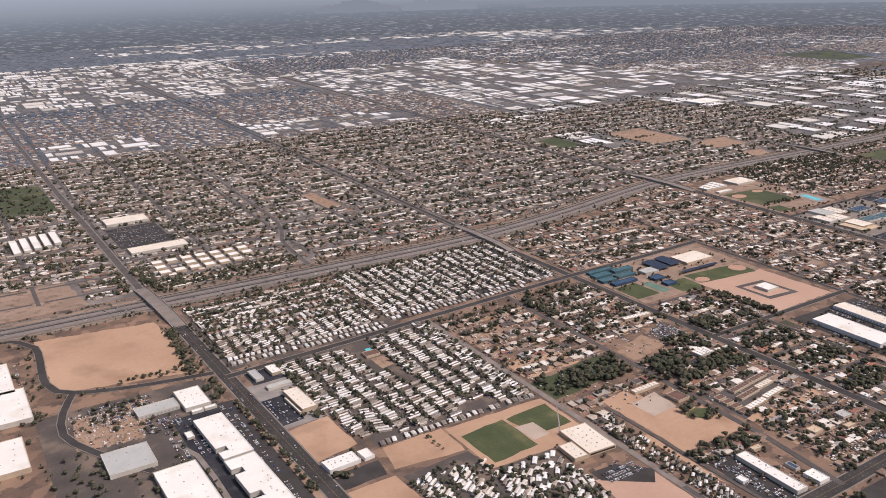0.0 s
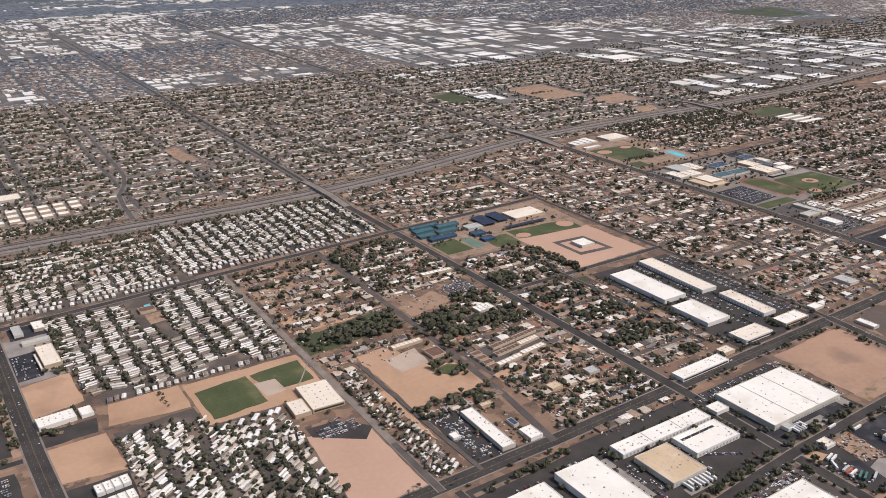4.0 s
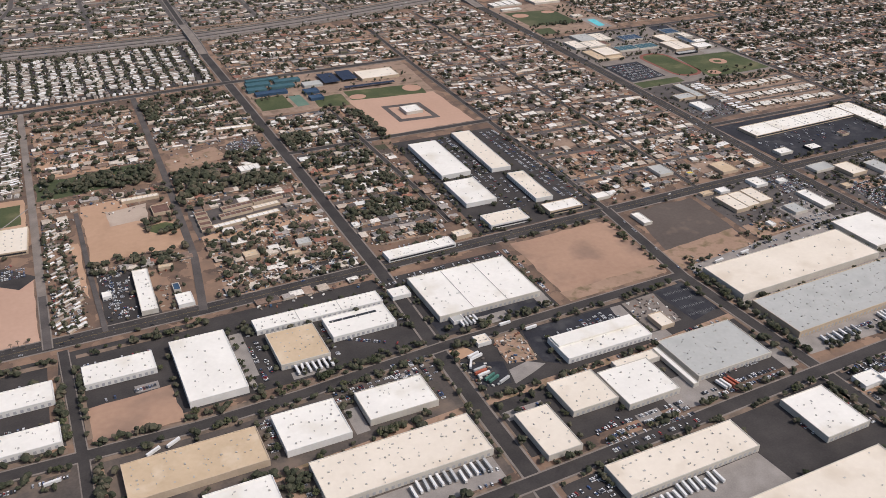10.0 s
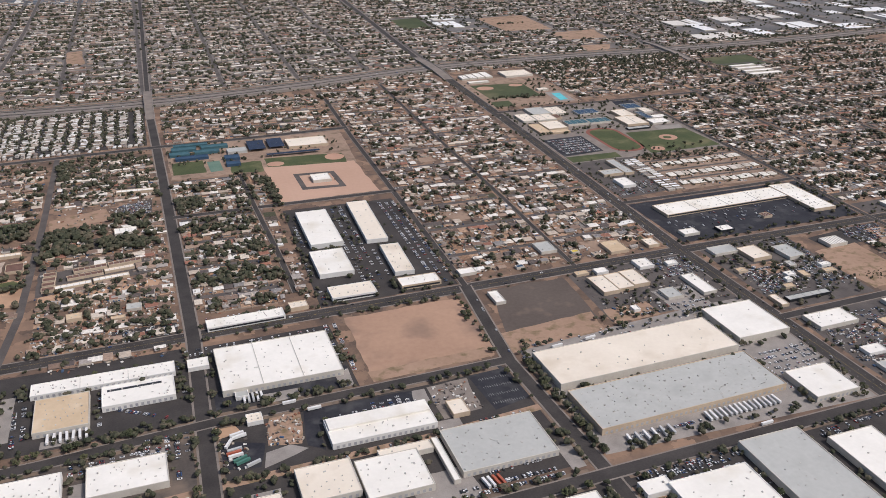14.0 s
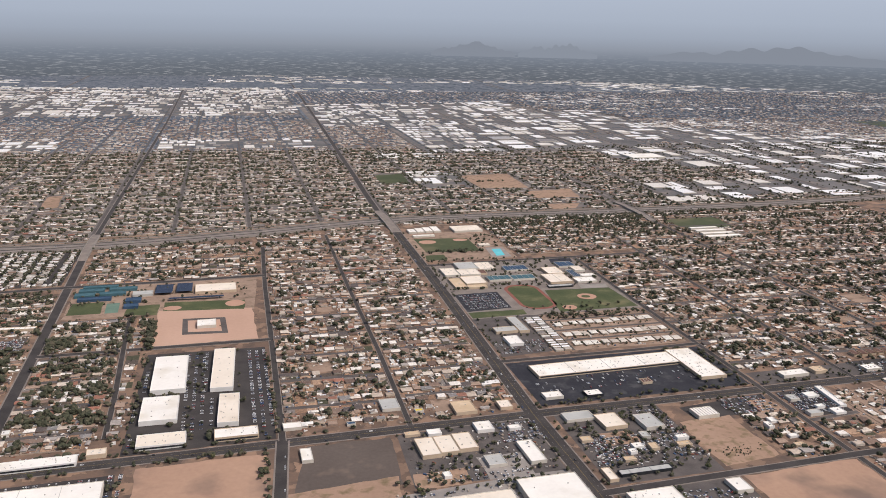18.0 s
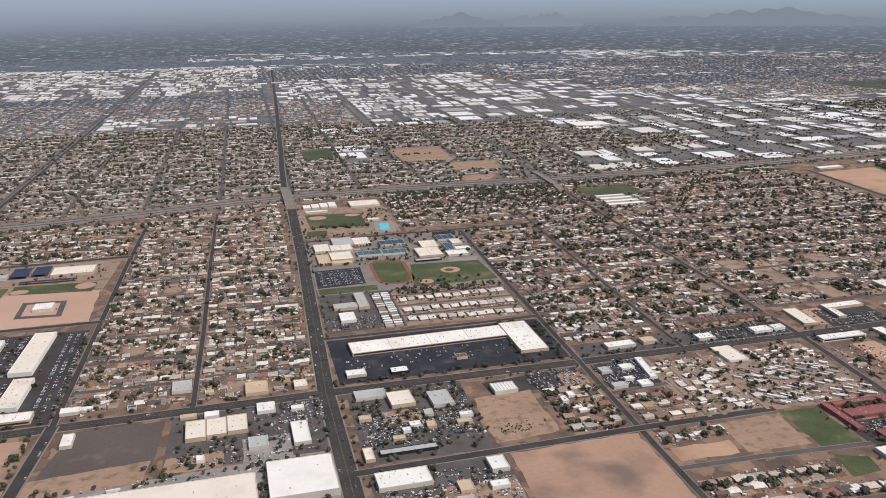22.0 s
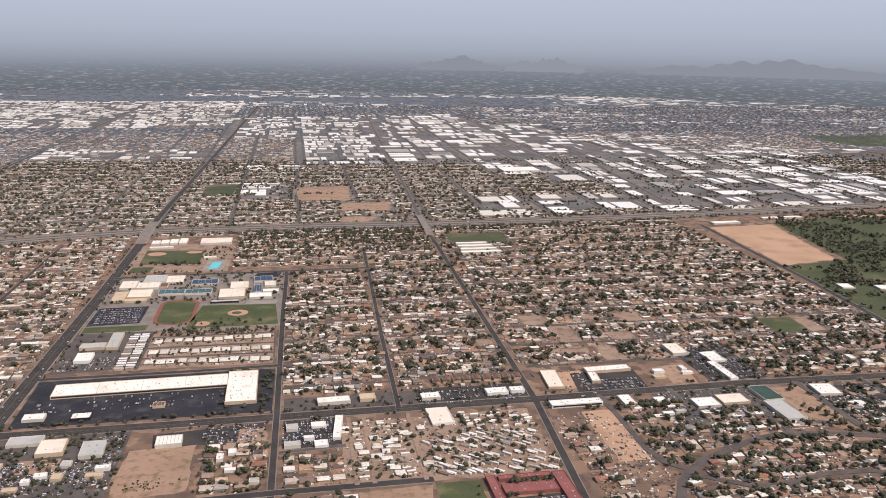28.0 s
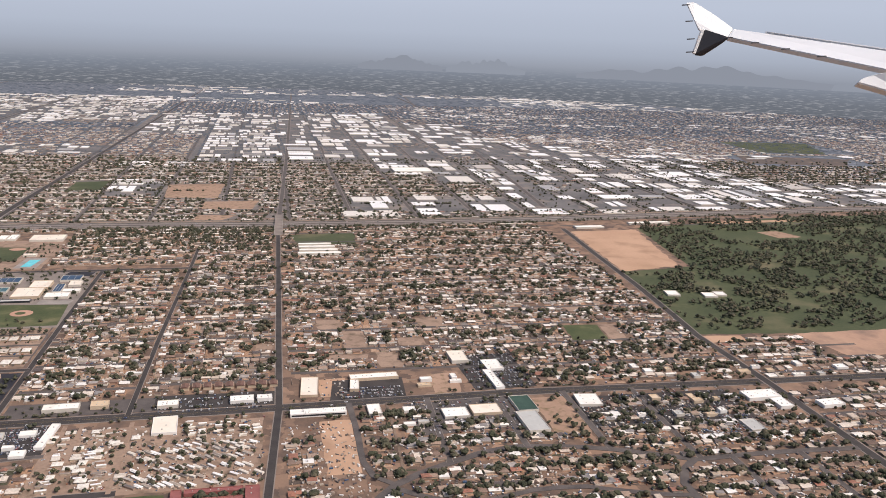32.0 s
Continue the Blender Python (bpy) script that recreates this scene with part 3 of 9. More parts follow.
road("road", [(-634, 292), (-540, 299), (-470, 306), (-310, 318), (-227, 321), (-146, 326)], 5.6, "asphalt", 0.9, False, MID)
road("road", [(-306, 156), (-230, 158), (-149, 160)], 4.6, "asphalt", 0.7, False, MID)
road("road", [(2, -88), (80, -84), (156, -80), (236, -78)], 5.0, "asphalt", 0.7, False, MID)
road("road", [(2, -168), (80, -164.5), (154, -164), (232, -167), (300, -172)], 4.6, "old_asphalt", 0.6, False, MID)
road("road", [(156, -122), (200, -121.5), (262, -124)], 3.6, "old_asphalt", 0.5, False, "narrow asphalt residential street")
road("road", [(3, 86), (100, 88), (157, 91)], 4.0, "asphalt", 0.6, False, MID)
road("road", [(4, 330), (90, 336), (161, 338), (241, 341)], 4.6, "asphalt", 0.7, False, MID)
road("road", [(345, -160), (352, -118), (361, -100), (371, -88), (384, -79), (403, -69), (423, -60), (448, -55.5), (470, -59), (494, -65), (521, -76), (537, -83), (561, -82), (592, -81.5), (640, -83)],
     5.0, "old_asphalt", 0.0, False, "curving grey asphalt residential street", smooth=True)
road("road", [(537, -83), (526, -93), (519, -107), (519, -122), (530, -145), (560, -165)], 4.6, "old_asphalt", 0.0, False, "curving grey asphalt residential street", smooth=True)
road("road", [(357, 14), (358, -26), (357.5, -62), (361, -78), (371, -88)], 3.6, "old_asphalt", 0.0, False, "narrow asphalt residential street", smooth=True)
for rx0, rx1, ry in ((406, 403, -69), (449, 450, -56), (495.5, 496, -65), (543, 541.5, -82)):
    road("road", [(rx0, 16), (rx1, ry)], 3.4, "old_asphalt", 0.3, False, "narrow asphalt residential street")
road("road", [(380, 12), (379, -40), (376.5, -82)], 1.5, "dusty_verge", 0.0, False, "narrow dirt alley between yards")
for rx, ry in ((560, -150), (602, -140)):
    road("road", [(rx, -83), (rx + 1, ry)], 3.4, "old_asphalt", 0.3, False, "narrow asphalt residential street")
road("road", [(158, -38), (194, -34)], 3.0, "old_asphalt", 0.3, False, "narrow asphalt residential street")
for rx in (197.5, 206.5, 233):
    road("road", [(rx, 2), (rx - .5, -78)], 2.4, "verge", 0.0, False, "dirt lane of a trailer park")
road("road", [(-446, 118), (-445, 38), (-443.5, -14)], 2.6, "old_asphalt", 0.0, False, "narrow asphalt lane between yards")
road("road", [(-253, 228), (-250, 152), (-247, 77), (-246, 22)], 3.0, "asphalt", 0.5, False, MID)
road("road", [(368, -90), (395, -108), (419, -108), (438, -102.5), (467, -103), (479, -108), (504, -116), (519, -119)], 4.0, "old_asphalt", 0.0, False, "curving grey asphalt residential street", smooth=True)

road("road", [(-760, 446), (-741, 420), (-742, 350), (-728, 326), (-690, 312), (-640, 303)], 5.0, "asphalt", 0.6, False, "curving asphalt access road", smooth=True)
road("road", [(-728, 326), (-738, 300), (-742, 270), (-730, 240), (-705, 200)], 4.6, "asphalt", 0.6, False, "curving asphalt access road", smooth=True)

# freeway with two carriageways on a bare verge
FWY = rounded([(-3000, 470), (-1200, 462), (-800, 461), (-640, 461), (-500, 460), (-370, 460), (-300, 465), (-180, 485), (-5, 526), (150, 536), (338, 538), (600, 552), (960, 594), (1500, 640), (3600, 760)], 25)
ROADS.append((FWY, 18))
v, f = strip(FWY, 38, 0.02)
tagged(new("freeway_verge", mesh_of("freeway_verge", v, f, [M["freeway_verge"]])), "bare tan dirt verge along the freeway", "verge", kind="structure")


def shifted(pts, off):
    out = []
    for i, p in enumerate(pts):
        a, b = pts[max(0, i - 1)], pts[min(len(pts) - 1, i + 1)]
        d = math.dist(a, b)
        out.append((p[0] - (b[1] - a[1]) / d * off, p[1] + (b[0] - a[0]) / d * off))
    return out


LANES = [(0.0, 4.4, "asphalt", "dark asphalt freeway median"), (5.4, 6.0, "freeway", "pale grey concrete freeway carriageway"), (-5.4, 6.0, "freeway", "pale grey concrete freeway carriageway"),
         (9.7, 2.4, "asphalt", "dark freeway shoulder"), (-9.7, 2.4, "asphalt", "dark freeway shoulder"), (12.6, 3.0, "verge", "tan dirt strip beside the freeway"),
         (15.1, 1.8, "asphalt", "narrow frontage road along the freeway"), (17.6, 3.0, "verge", "tan dirt strip beside the frontage road"),
         (-12.2, 2.2, "dusty_verge", "dusty planted bank beside the freeway"), (-14.6, 1.8, "old_asphalt", "narrow frontage road along the freeway")]
for off, wid, mname, lab in LANES:
    v, f = strip(shifted(FWY, off), wid, 0.06)
    tagged(new("freeway_road", mesh_of("freeway_road", v, f, [M[mname]])), lab, "road", kind="structure")
for off, high in ((0.0, 0.6), (10.9, 1.0), (-10.9, 1.0), (18.6, 1.2), (-16.4, 1.2)):
    v, f = strip(shifted(FWY, off), 0.35, high)
    tagged(new("freeway_barrier", mesh_of("freeway_barrier", v, f, [M["concrete"]])), "low pale concrete freeway barrier", "barrier", kind="structure")


def bridge(line, width, label):
    """A road carried over the freeway: sloping approaches, deck with parapets, and piers."""
    pts = rounded(line, 6)
    n = len(pts)
    rise = [2.0 * min(1.0, max(0.0, (min(i, n - 1 - i)) / (n * 0.30))) for i in range(n)]
    b = thing("bridge", Matrix.Identity(4), label, "bridge")
    v, f = strip(pts, width, 0.08, rise)
    part("deck", mesh_of("deck", v, f, [M["walkway"]]), b)
    for s in (-1, 1):
        v, f = strip(shifted(pts, s * (width / 2 + 0.3)), 0.5, 0.65, rise)
        part("parapet", mesh_of("parapet", v, f, [M["concrete"]]), b)
    ROADS.append((pts, width / 2 + 1))
    return b


bridge([(-638, 400), (-642, 453), (-646, 506)], 10.5, "wide road bridge of concrete and asphalt over the freeway")
bridge([(-313, 405), (-313, 460), (-313, 512)], 7.5, "narrow concrete road bridge over the freeway")
bridge([(5, 470), (4, 528), (3, 586)], 10.5, "wide pale concrete road bridge over the freeway")
bridge([(323, 478), (325, 541), (327, 594)], 8.5, "narrow concrete road bridge over the freeway")

# ---------------------------------------------------------------- open lots, fields and parking areas
EX = []        # rectangles kept clear of houses: x0, x1, y0, y1


def keep(x0, x1, y0, y1):
    EX.append((min(x0, x1), max(x0, x1), min(y0, y1), max(y0, y1)))


def lot(name, corners, mat, label, category, z=0.03, wobble=0.5, clear=True):
    if clear:
        xs, ys = [c[0] for c in corners], [c[1] for c in corners]
        keep(min(xs), max(xs), min(ys), max(ys))
    return patch(name, corners, M[mat], z, label, category, wobble=wobble)


lot("dirt_field", [(-740, 433), (-653, 420), (-648, 312), (-738, 331)], "dirt", "large bare tan dirt field beside the freeway", "field", wobble=1.2)
lot("grass_field", [(-541, 138), (-509, 141), (-508, 106), (-540, 103)], "grass", "green playing field with worn patches", "field")
lot("grass_field", [(-507, 140), (-475, 143), (-476, 115), (-503, 116)], "grass", "dark green grass strip beside the field", "field")
lot("field_border", [(-545, 150), (-473, 150), (-473, 98), (-544, 99)], "dirt", "tan dirt border round the playing field", "ground", z=0.02)
lot("vacant_lot", [(-626, 199), (-598, 205), (-596, 164), (-624, 158)], "dirt", "bare tan vacant dirt lot", "lot")
lot("vacant_lot", [(-586, 152), (-546, 152), (-546.5, 123.5), (-590, 128)], "dirt", "bare tan vacant dirt lot", "lot")
lot("vacant_lot", [(-626, 122), (-593, 123), (-590, 83), (-627, 88)], "dirt", "tan dirt lot beside the main road", "lot")
lot("dirt_field", [(-505, 60), (-472, 52), (-472, -17), (-510, -18)], "pink_dirt", "bare pinkish dirt field beside the school", "field")
lot("dirt_field", [(-227, -15), (-160, -12), (-162, -74), (-226, -78)], "stained_dirt", "large square bare dirt field", "field", wobble=0.8)
lot("gravel_lot", [(-139, -9), (-92, -8), (-95, -58), (-150, -62)], "grey_dirt", "dark gravel lot with tan worn edges", "lot", wobble=0.8)
lot("dirt_lot", [(-152, -56), (-96, -50), (-98, -70), (-154, -76)], "brown_dirt", "tan dirt lot with scrub", "lot", z=0.035)
lot("dirt_lot", [(-457, -68), (-423, -66), (-421, -91), (-457, -92)], "stained_dirt", "brown dirt lot between warehouses", "lot")
lot("dirt_lot", [(78, -24), (113, -22), (113, -72), (76, -76)], "brown_dirt", "scrubby tan dirt lot with dark brush", "lot", wobble=0.8)
lot("dirt_field", [(80, -87.5), (150.5, -84), (150.5, -160.5), (79, -160.5)], "stained_dirt", "large bare tan dirt field with dark stains", "field", wobble=0.8)
lot("dirt_field", [(198, -85), (234, -83), (232, -116), (196, -116)], "brown_dirt", "bare tan dirt field beside the school", "field", wobble=0.8)
lot("dirt_field", [(160, -103), (194, -103), (192, -116), (160, -116)], "dirt", "bare tan dirt field", "field", wobble=0.8)
lot("school_lawn", [(236, -82), (259, -82), (258, -125), (235, -125)], "grass", "green school playing field", "field")
lot("dirt_field", [(672, 484), (760, 492), (731, 318), (662, 301)], "dirt", "large bare tan dirt field beside the cemetery", "field", wobble=1.5)
lot("park", [(655, 298), (742, 314), (765, 500), (1010, 560), (1400, 590), (1200, 280), (905, 150), (820, 100), (643, 112)], "park_grass",
    "green cemetery lawn under many trees", "park", z=0.025, wobble=1.0)
lot("dirt_field", [(725, 106), (815, 108), (815, 52), (735, 55)], "stained_dirt", "bare tan dirt field", "field", wobble=1.0)
lot("dirt_field", [(880, 532), (1040, 548), (1046, 536), (884, 520)], "dirt", "bare tan strip beside the freeway at the cemetery", "field", z=0.05, wobble=1.0)
lot("cemetery_lawn", [(846, 470), (905, 478), (925, 424), (868, 412)], "park_grass", "open dry lawn of the cemetery", "lawn", z=0.04, wobble=1.5)
lot("dirt_lot", [(914, 470), (946, 476), (958, 440), (924, 436)], "brown_dirt", "tan dirt lot among cemetery trees", "lot", z=0.045, wobble=1.0)
lot("vacant_lot", [(643, 108), (676, 106), (676, 92), (641, 92)], "dirt", "small bare dirt corner lot", "lot")
lot("grass_field", [(541, 144), (570, 143), (566, 108), (538, 108)], "grass", "small green school field", "field")
lot("vacant_lot", [(571, 143), (585, 143), (582, 110), (568, 108)], "verge", "pale dirt yard beside the field", "lot")
lot("parking_lot", [(5, 82), (154, 86), (153, 17), (6, 13)], "fresh_asphalt", "dark sealed asphalt parking lot of the shopping centre", "parking lot", wobble=0)
def oval(x0, x1, y0, y1, r, n=8):
    """A rectangle with round corners."""
    out = []
    for cx, cy, a in ((x1 - r, y1 - r, 0), (x0 + r, y1 - r, 90), (x0 + r, y0 + r, 180), (x1 - r, y0 + r, 270)):
        for k in range(n + 1):
            q = math.radians(a + 90 * k / n)
            out.append((cx + r * math.cos(q), cy + r * math.sin(q)))
    return out


lot("football_field", oval(57, 89, 188, 256, 14), "track", "red running track round the school field", "track", z=0.03, wobble=0)
lot("football_turf", oval(60, 86, 191.5, 252.5, 11), "grass", "green football field inside the track", "field", z=0.05, wobble=0)
lot("baseball_field", [(92, 236), (152, 233.5), (154.5, 181), (84, 178)], "grass", "green school baseball field", "field", wobble=0)
lot("parking_lot", [(10, 238), (49, 240), (48, 196), (9, 192)], "fresh_asphalt", "dark asphalt school parking lot", "parking lot", wobble=0)
lot("tennis_courts", [(9, 190), (56, 190), (55, 178), (9, 176)], "grass", "dark green strip of courts beside the school", "court", wobble=0)
lot("school_yard", [(8, 334), (157, 340), (157, 176), (8, 174)], "walkway", "dusty paved school grounds", "yard", z=0.015, wobble=0)
lot("park_lawn", [(17, 436), (76, 432), (75, 376), (18, 380)], "park_grass", "green park lawn with ball fields", "park", wobble=0.4)
lot("park_path", [(6, 462), (105, 462), (105, 345), (6, 345)], "verge", "dry tan ground round the park", "ground", z=0.015)
lot("park_lawn", [(14, 368), (34, 368), (32, 348), (12, 349)], "park_grass", "green park lawn beside the school", "park", z=0.03)
lot("school_lawn", [(-301, 271), (-277, 272), (-276, 242.5), (-301, 242)], "grass", "green school lawn", "lawn")
lot("school_lawn", [(-257, 257), (-232, 258), (-233, 231), (-258, 234)], "grass", "green school lawn beside courts", "lawn")
lot("play_court", [(-274, 267), (-264, 268), (-263, 243), (-273, 242)], "green_court", "faded green play court", "court", z=0.05, wobble=0)
lot("school_lawn", [(-229, 262), (-165, 258), (-166, 234), (-229, 240)], "grass", "green school field", "field")
lot("school_yard", [(-232, 241), (-160, 236), (-158, 164), (-231, 162)], "pink_dirt", "bare tan school play field", "field", z=0.025, wobble=0.8)
lot("school_yard", [(-304, 316), (-153, 320), (-158, 232), (-303, 232)], "verge", "dry school grounds", "yard", z=0.012)
lot("track_road", [(-213, 218), (-181, 216), (-179, 180), (-212, 182)], "old_asphalt", "grey asphalt ring drive", "drive", z=0.05, wobble=0)
lot("track_island", [(-209, 213), (-185, 211.5), (-183.5, 185), (-208, 187)], "pink_dirt", "pale dirt inside the ring drive", "yard", z=0.07, wobble=0)
lot("warehouse_yard", [(-233, 146), (-154, 146), (-154, 4), (-236, 0)], "asphalt", "dark asphalt yard between white warehouses", "yard", z=0.02, wobble=0)
lot("warehouse_yard", [(-310, -22), (-236, -19), (-234, -80), (-304, -82)], "asphalt", "dark asphalt loading yard", "yard", z=0.02, wobble=0)
lot("warehouse_yard", [(-465, -24), (-312, -20), (-304, -84), (-470, -88)], "asphalt", "dark asphalt yard between warehouses", "yard", z=0.012, wobble=0)
lot("warehouse_yard", [(-610, -26), (-470, -26), (-472, -94), (-614, -96)], "asphalt", "dark asphalt yard between warehouses", "yard", z=0.012, wobble=0)
lot("warehouse_yard", [(-640, -100), (-312, -92), (-312, -172), (-640, -184)], "dusty_yard", "worn asphalt yard between warehouses", "yard", z=0.012, wobble=0)
lot("warehouse_yard", [(-300, -90), (-162, -86), (-160, -164), (-302, -168)], "asphalt", "dark asphalt industrial yard", "yard", z=0.012, wobble=0)
lot("parking_lot", [(-183, -87), (-164, -84), (-160, -113), (-180, -118)], "fresh_asphalt", "dark sealed parking lot with white bay lines", "parking lot", z=0.03, wobble=0)
lot("warehouse_yard", [(-150, -74), (-6, -60), (-6, -164), (-148, -162)], "concrete", "pale concrete truck yard round the long warehouses", "yard", z=0.012, wobble=0)
lot("warehouse_yard", [(-640, -192), (-310, -184), (-310, -262), (-640, -270)], "dusty_yard", "worn asphalt yards between warehouses", "yard", z=0.012, wobble=0)
lot("warehouse_yard", [(-300, -180), (-6, -174), (-6, -258), (-300, -264)], "asphalt", "dark asphalt industrial yard", "yard", z=0.012, wobble=0)
lot("warehouse_yard", [(-88, -6), (-8, 0), (-8, -62), (-90, -64)], "old_asphalt", "dusty yards of small workshops", "yard", z=0.015, wobble=0)
lot("workshop_yards", [(8, 4), (76, 4), (74, -80), (8, -82)], "old_asphalt", "dusty dirt and asphalt workshop yards", "yard", z=0.015, wobble=0)
lot("parking_lot", [(88, -6), (150, 2), (150, -20), (90, -24)], "asphalt", "grey asphalt parking lot", "parking lot", z=0.02, wobble=0)
lot("warehouse_yard", [(-755, 300), (-650, 300), (-646, 121.5), (-755, 121.5)], "dusty_yard", "dark asphalt industrial yard", "yard", z=0.012, wobble=0)
lot("parking_lot", [(-626.5, 244.5), (-611, 246), (-611, 209), (-628.5, 207)], "fresh_asphalt", "dark asphalt parking lot of a small store", "parking lot", z=0.04, wobble=0.4)
lot("forecourt", [(-628, 270), (-598, 271), (-597, 204), (-630, 203)], "concrete", "pale concrete forecourt of a filling station", "forecourt", z=0.03, wobble=0.6)
lot("parking_lot", [(-623.5, 296), (-598, 296), (-598, 270), (-623, 269)], "fresh_asphalt", "dark asphalt lot round corner shops", "parking lot", z=0.035, wobble=0.4)
lot("parking_lot", [(-625, 142), (-594, 141), (-596, 126), (-626, 125)], "asphalt", "dark asphalt lot behind roadside shops", "parking lot", z=0.035, wobble=0.6)
lot("parking_lot", [(-651.5, 258), (-641.5, 258), (-638, 126), (-651.5, 127)], "asphalt", "dark asphalt parking strip beside warehouses", "parking lot", z=0.03, wobble=0)
lot("planting_strip", [(-641.5, 256), (-637.6, 256), (-633.6, 124), (-638, 124)], "brown_dirt", "tan planting strip with bushes beside the arterial", "planting strip", z=0.034, wobble=0.3, clear=False)
lot("warehouse_yard", [(-682, 252), (-652, 254), (-650, 124), (-681, 122)], "fresh_asphalt", "dark sealed loading yard between warehouses", "yard", z=0.024, wobble=0)
lot("yard_drive", [(-688, 222), (-685, 222), (-678, 204), (-676.2, 176), (-675.4, 121), (-679, 121), (-679.2, 176), (-681, 202)], "walkway", "pale worn drive beside a long warehouse", "drive", z=0.036, wobble=0, clear=False)
lot("parking_lot", [(-664, 110), (-639, 109), (-637, 70), (-664, 70)], "asphalt", "asphalt parking lot with cars in rows", "parking lot", z=0.03, wobble=0.5)
lot("parking_lot", [(-502, 67), (-485, 66), (-470, 51), (-479, 41), (-502, 58)], "asphalt", "asphalt school parking lot", "parking lot", z=0.04, wobble=0)
lot("trailer_yard", [(192, -6), (306, 0), (304, -78), (192, -80)], "verge", "dusty yard of parked trailers and old mobile homes", "yard", z=0.02)
lot("car_park", [(390, 8), (456, 14), (456, -30), (392, -36)], "old_asphalt", "worn asphalt yards of small shops", "yard", z=0.02, wobble=0, clear=False)
lot("dirt_lot", [(414, 54), (435, 56), (429, 19), (413, 19)], "brown_dirt", "bare tan vacant lot beside the main road", "lot", wobble=0.8)
lot("gravel_lot", [(472, 8), (497, 8), (493, -44), (471, -45)], "brown_dirt", "bare reddish-brown gravel lot", "lot", z=0.025)
lot("parking_lot", [(436, 86), (480, 88), (482, 26), (440, 24)], "asphalt", "grey asphalt parking lot", "parking lot", z=0.02, wobble=0)
lot("parking_lot", [(350, 50), (396, 52), (394, 20), (346, 18)], "asphalt", "grey asphalt motel parking lot", "parking lot", z=0.02, wobble=0)
lot("parking_lot", [(160, 34), (312, 38), (312, 18), (160, 14)], "old_asphalt", "worn asphalt forecourt along the main road", "parking lot", z=0.015, wobble=0)
lot("dirt_lot", [(-384, 66), (-318, 70), (-320, 50), (-384, 44)], "dirt", "bare tan dirt yard", "lot", clear=False)
lot("dirt_field", [(-443.5, 126), (-421, 127), (-409, 92), (-392, 84), (-392, 54), (-443, 54)], "dirt", "large bare tan dirt yard", "field", wobble=1.0)
lot("concrete_yard", [(-429.5, 112), (-406.5, 116), (-408, 95), (-430, 93)], "pale_slab", "pale concrete slab in a dirt yard", "yard", z=0.06)
lot("dirt_lot", [(-464, 200), (-420, 206), (-418, 178), (-464, 176)], "dirt", "bare tan dirt pasture", "lot", wobble=1.0, clear=False)
lot("pasture", [(-466, 170), (-400, 178), (-398, 150), (-466, 142)], "park_grass", "dark green overgrown pasture", "field", z=0.035, wobble=1.2)
lot("dirt_lot", [(-464, 262), (-424, 268), (-422, 240), (-464, 232)], "brown_dirt", "bare dirt pasture with scrub", "lot", wobble=1.0, clear=False)
lot("dirt_lot", [(-385, 176), (-350, 188), (-346, 166), (-385, 157)], "brown_dirt", "bare dirt yard with brush", "lot", wobble=1.0)
lot("car_yard", [(-342, 189), (-318, 197), (-319, 171), (-342, 167)], "dusty_yard", "dusty yard crowded with old cars", "yard", wobble=0.8)
lot("parking_lot", [(-357, 136), (-343, 138), (-346, 118), (-359, 115)], "asphalt", "asphalt parking lot under tall trees", "parking lot", z=0.04, wobble=0.3)
lot("lawn", [(-413, 84.5), (-399, 87.5), (-391.5, 78), (-406, 74)], "grass", "small green lawn under trees", "lawn", z=0.045)
lot("dirt_wedge", [(-452, 80), (-447.5, 80), (-447.5, 18), (-451, 36)], "dirt", "strip of bare tan dirt beside a lane", "lot", clear=False)
lot("freeway_bank", [(-1100, 480), (-655, 478), (-655, 471.6), (-1100, 472.6)], "verge", "wide tan bank beside the freeway", "verge", z=0.075, clear=False)
lot("freeway_bank", [(-1100, 449), (-652, 448.4), (-652, 442), (-1100, 441)], "verge", "wide tan bank beside the freeway", "verge", z=0.075, clear=False)
lot("dirt_lot", [(-800, 560), (-700, 560), (-690, 490), (-800, 486)], "verge", "dry dirt lots beside the freeway", "lot", wobble=1.0)
lot("park", [(-760, 1000), (-672, 990), (-668, 835), (-765, 845)], "park_grass", "green park with trees", "park", wobble=1.0)
lot("dirt_lot", [(-401, 735), (-384, 740), (-378, 661), (-398, 657)], "brown_dirt", "bare tan school yard", "lot", wobble=1.0, z=0.06)
lot("dirt_field", [(172, 818), (252, 826), (246, 708), (176, 712)], "brown_dirt", "bare brown dirt field", "field", wobble=1.0, z=0.06)
lot("dirt_lot", [(227, 592), (276, 592), (256, 560), (226, 562)], "brown_dirt", "bare dirt lot beside the freeway", "lot", wobble=1.0, z=0.06)
lot("dirt_lot", [(231, 682), (302, 690), (293, 632), (230, 632)], "brown_dirt", "bare dirt lots with sheds", "lot", wobble=1.0, z=0.06)
lot("park", [(1435, 1490), (1670, 1476), (1578, 1262), (1420, 1286)], "park_grass", "green park far across the city", "park", wobble=3.0, z=0.06)
lot("dirt_field", [(1322, 1227), (1570, 1174), (1488, 1067), (1284, 1100)], "grey_dirt", "bare grey-brown ground far across the city", "field", wobble=3.0, z=0.06)
lot("park", [(336, 478), (410, 490), (405, 432), (343, 432)], "park_grass", "green school field with a worn corner", "field", wobble=0.8)
lot("park", [(41, 838), (87, 848), (83, 772), (40, 766)], "park_grass", "green park field", "field", wobble=0.8, z=0.06)
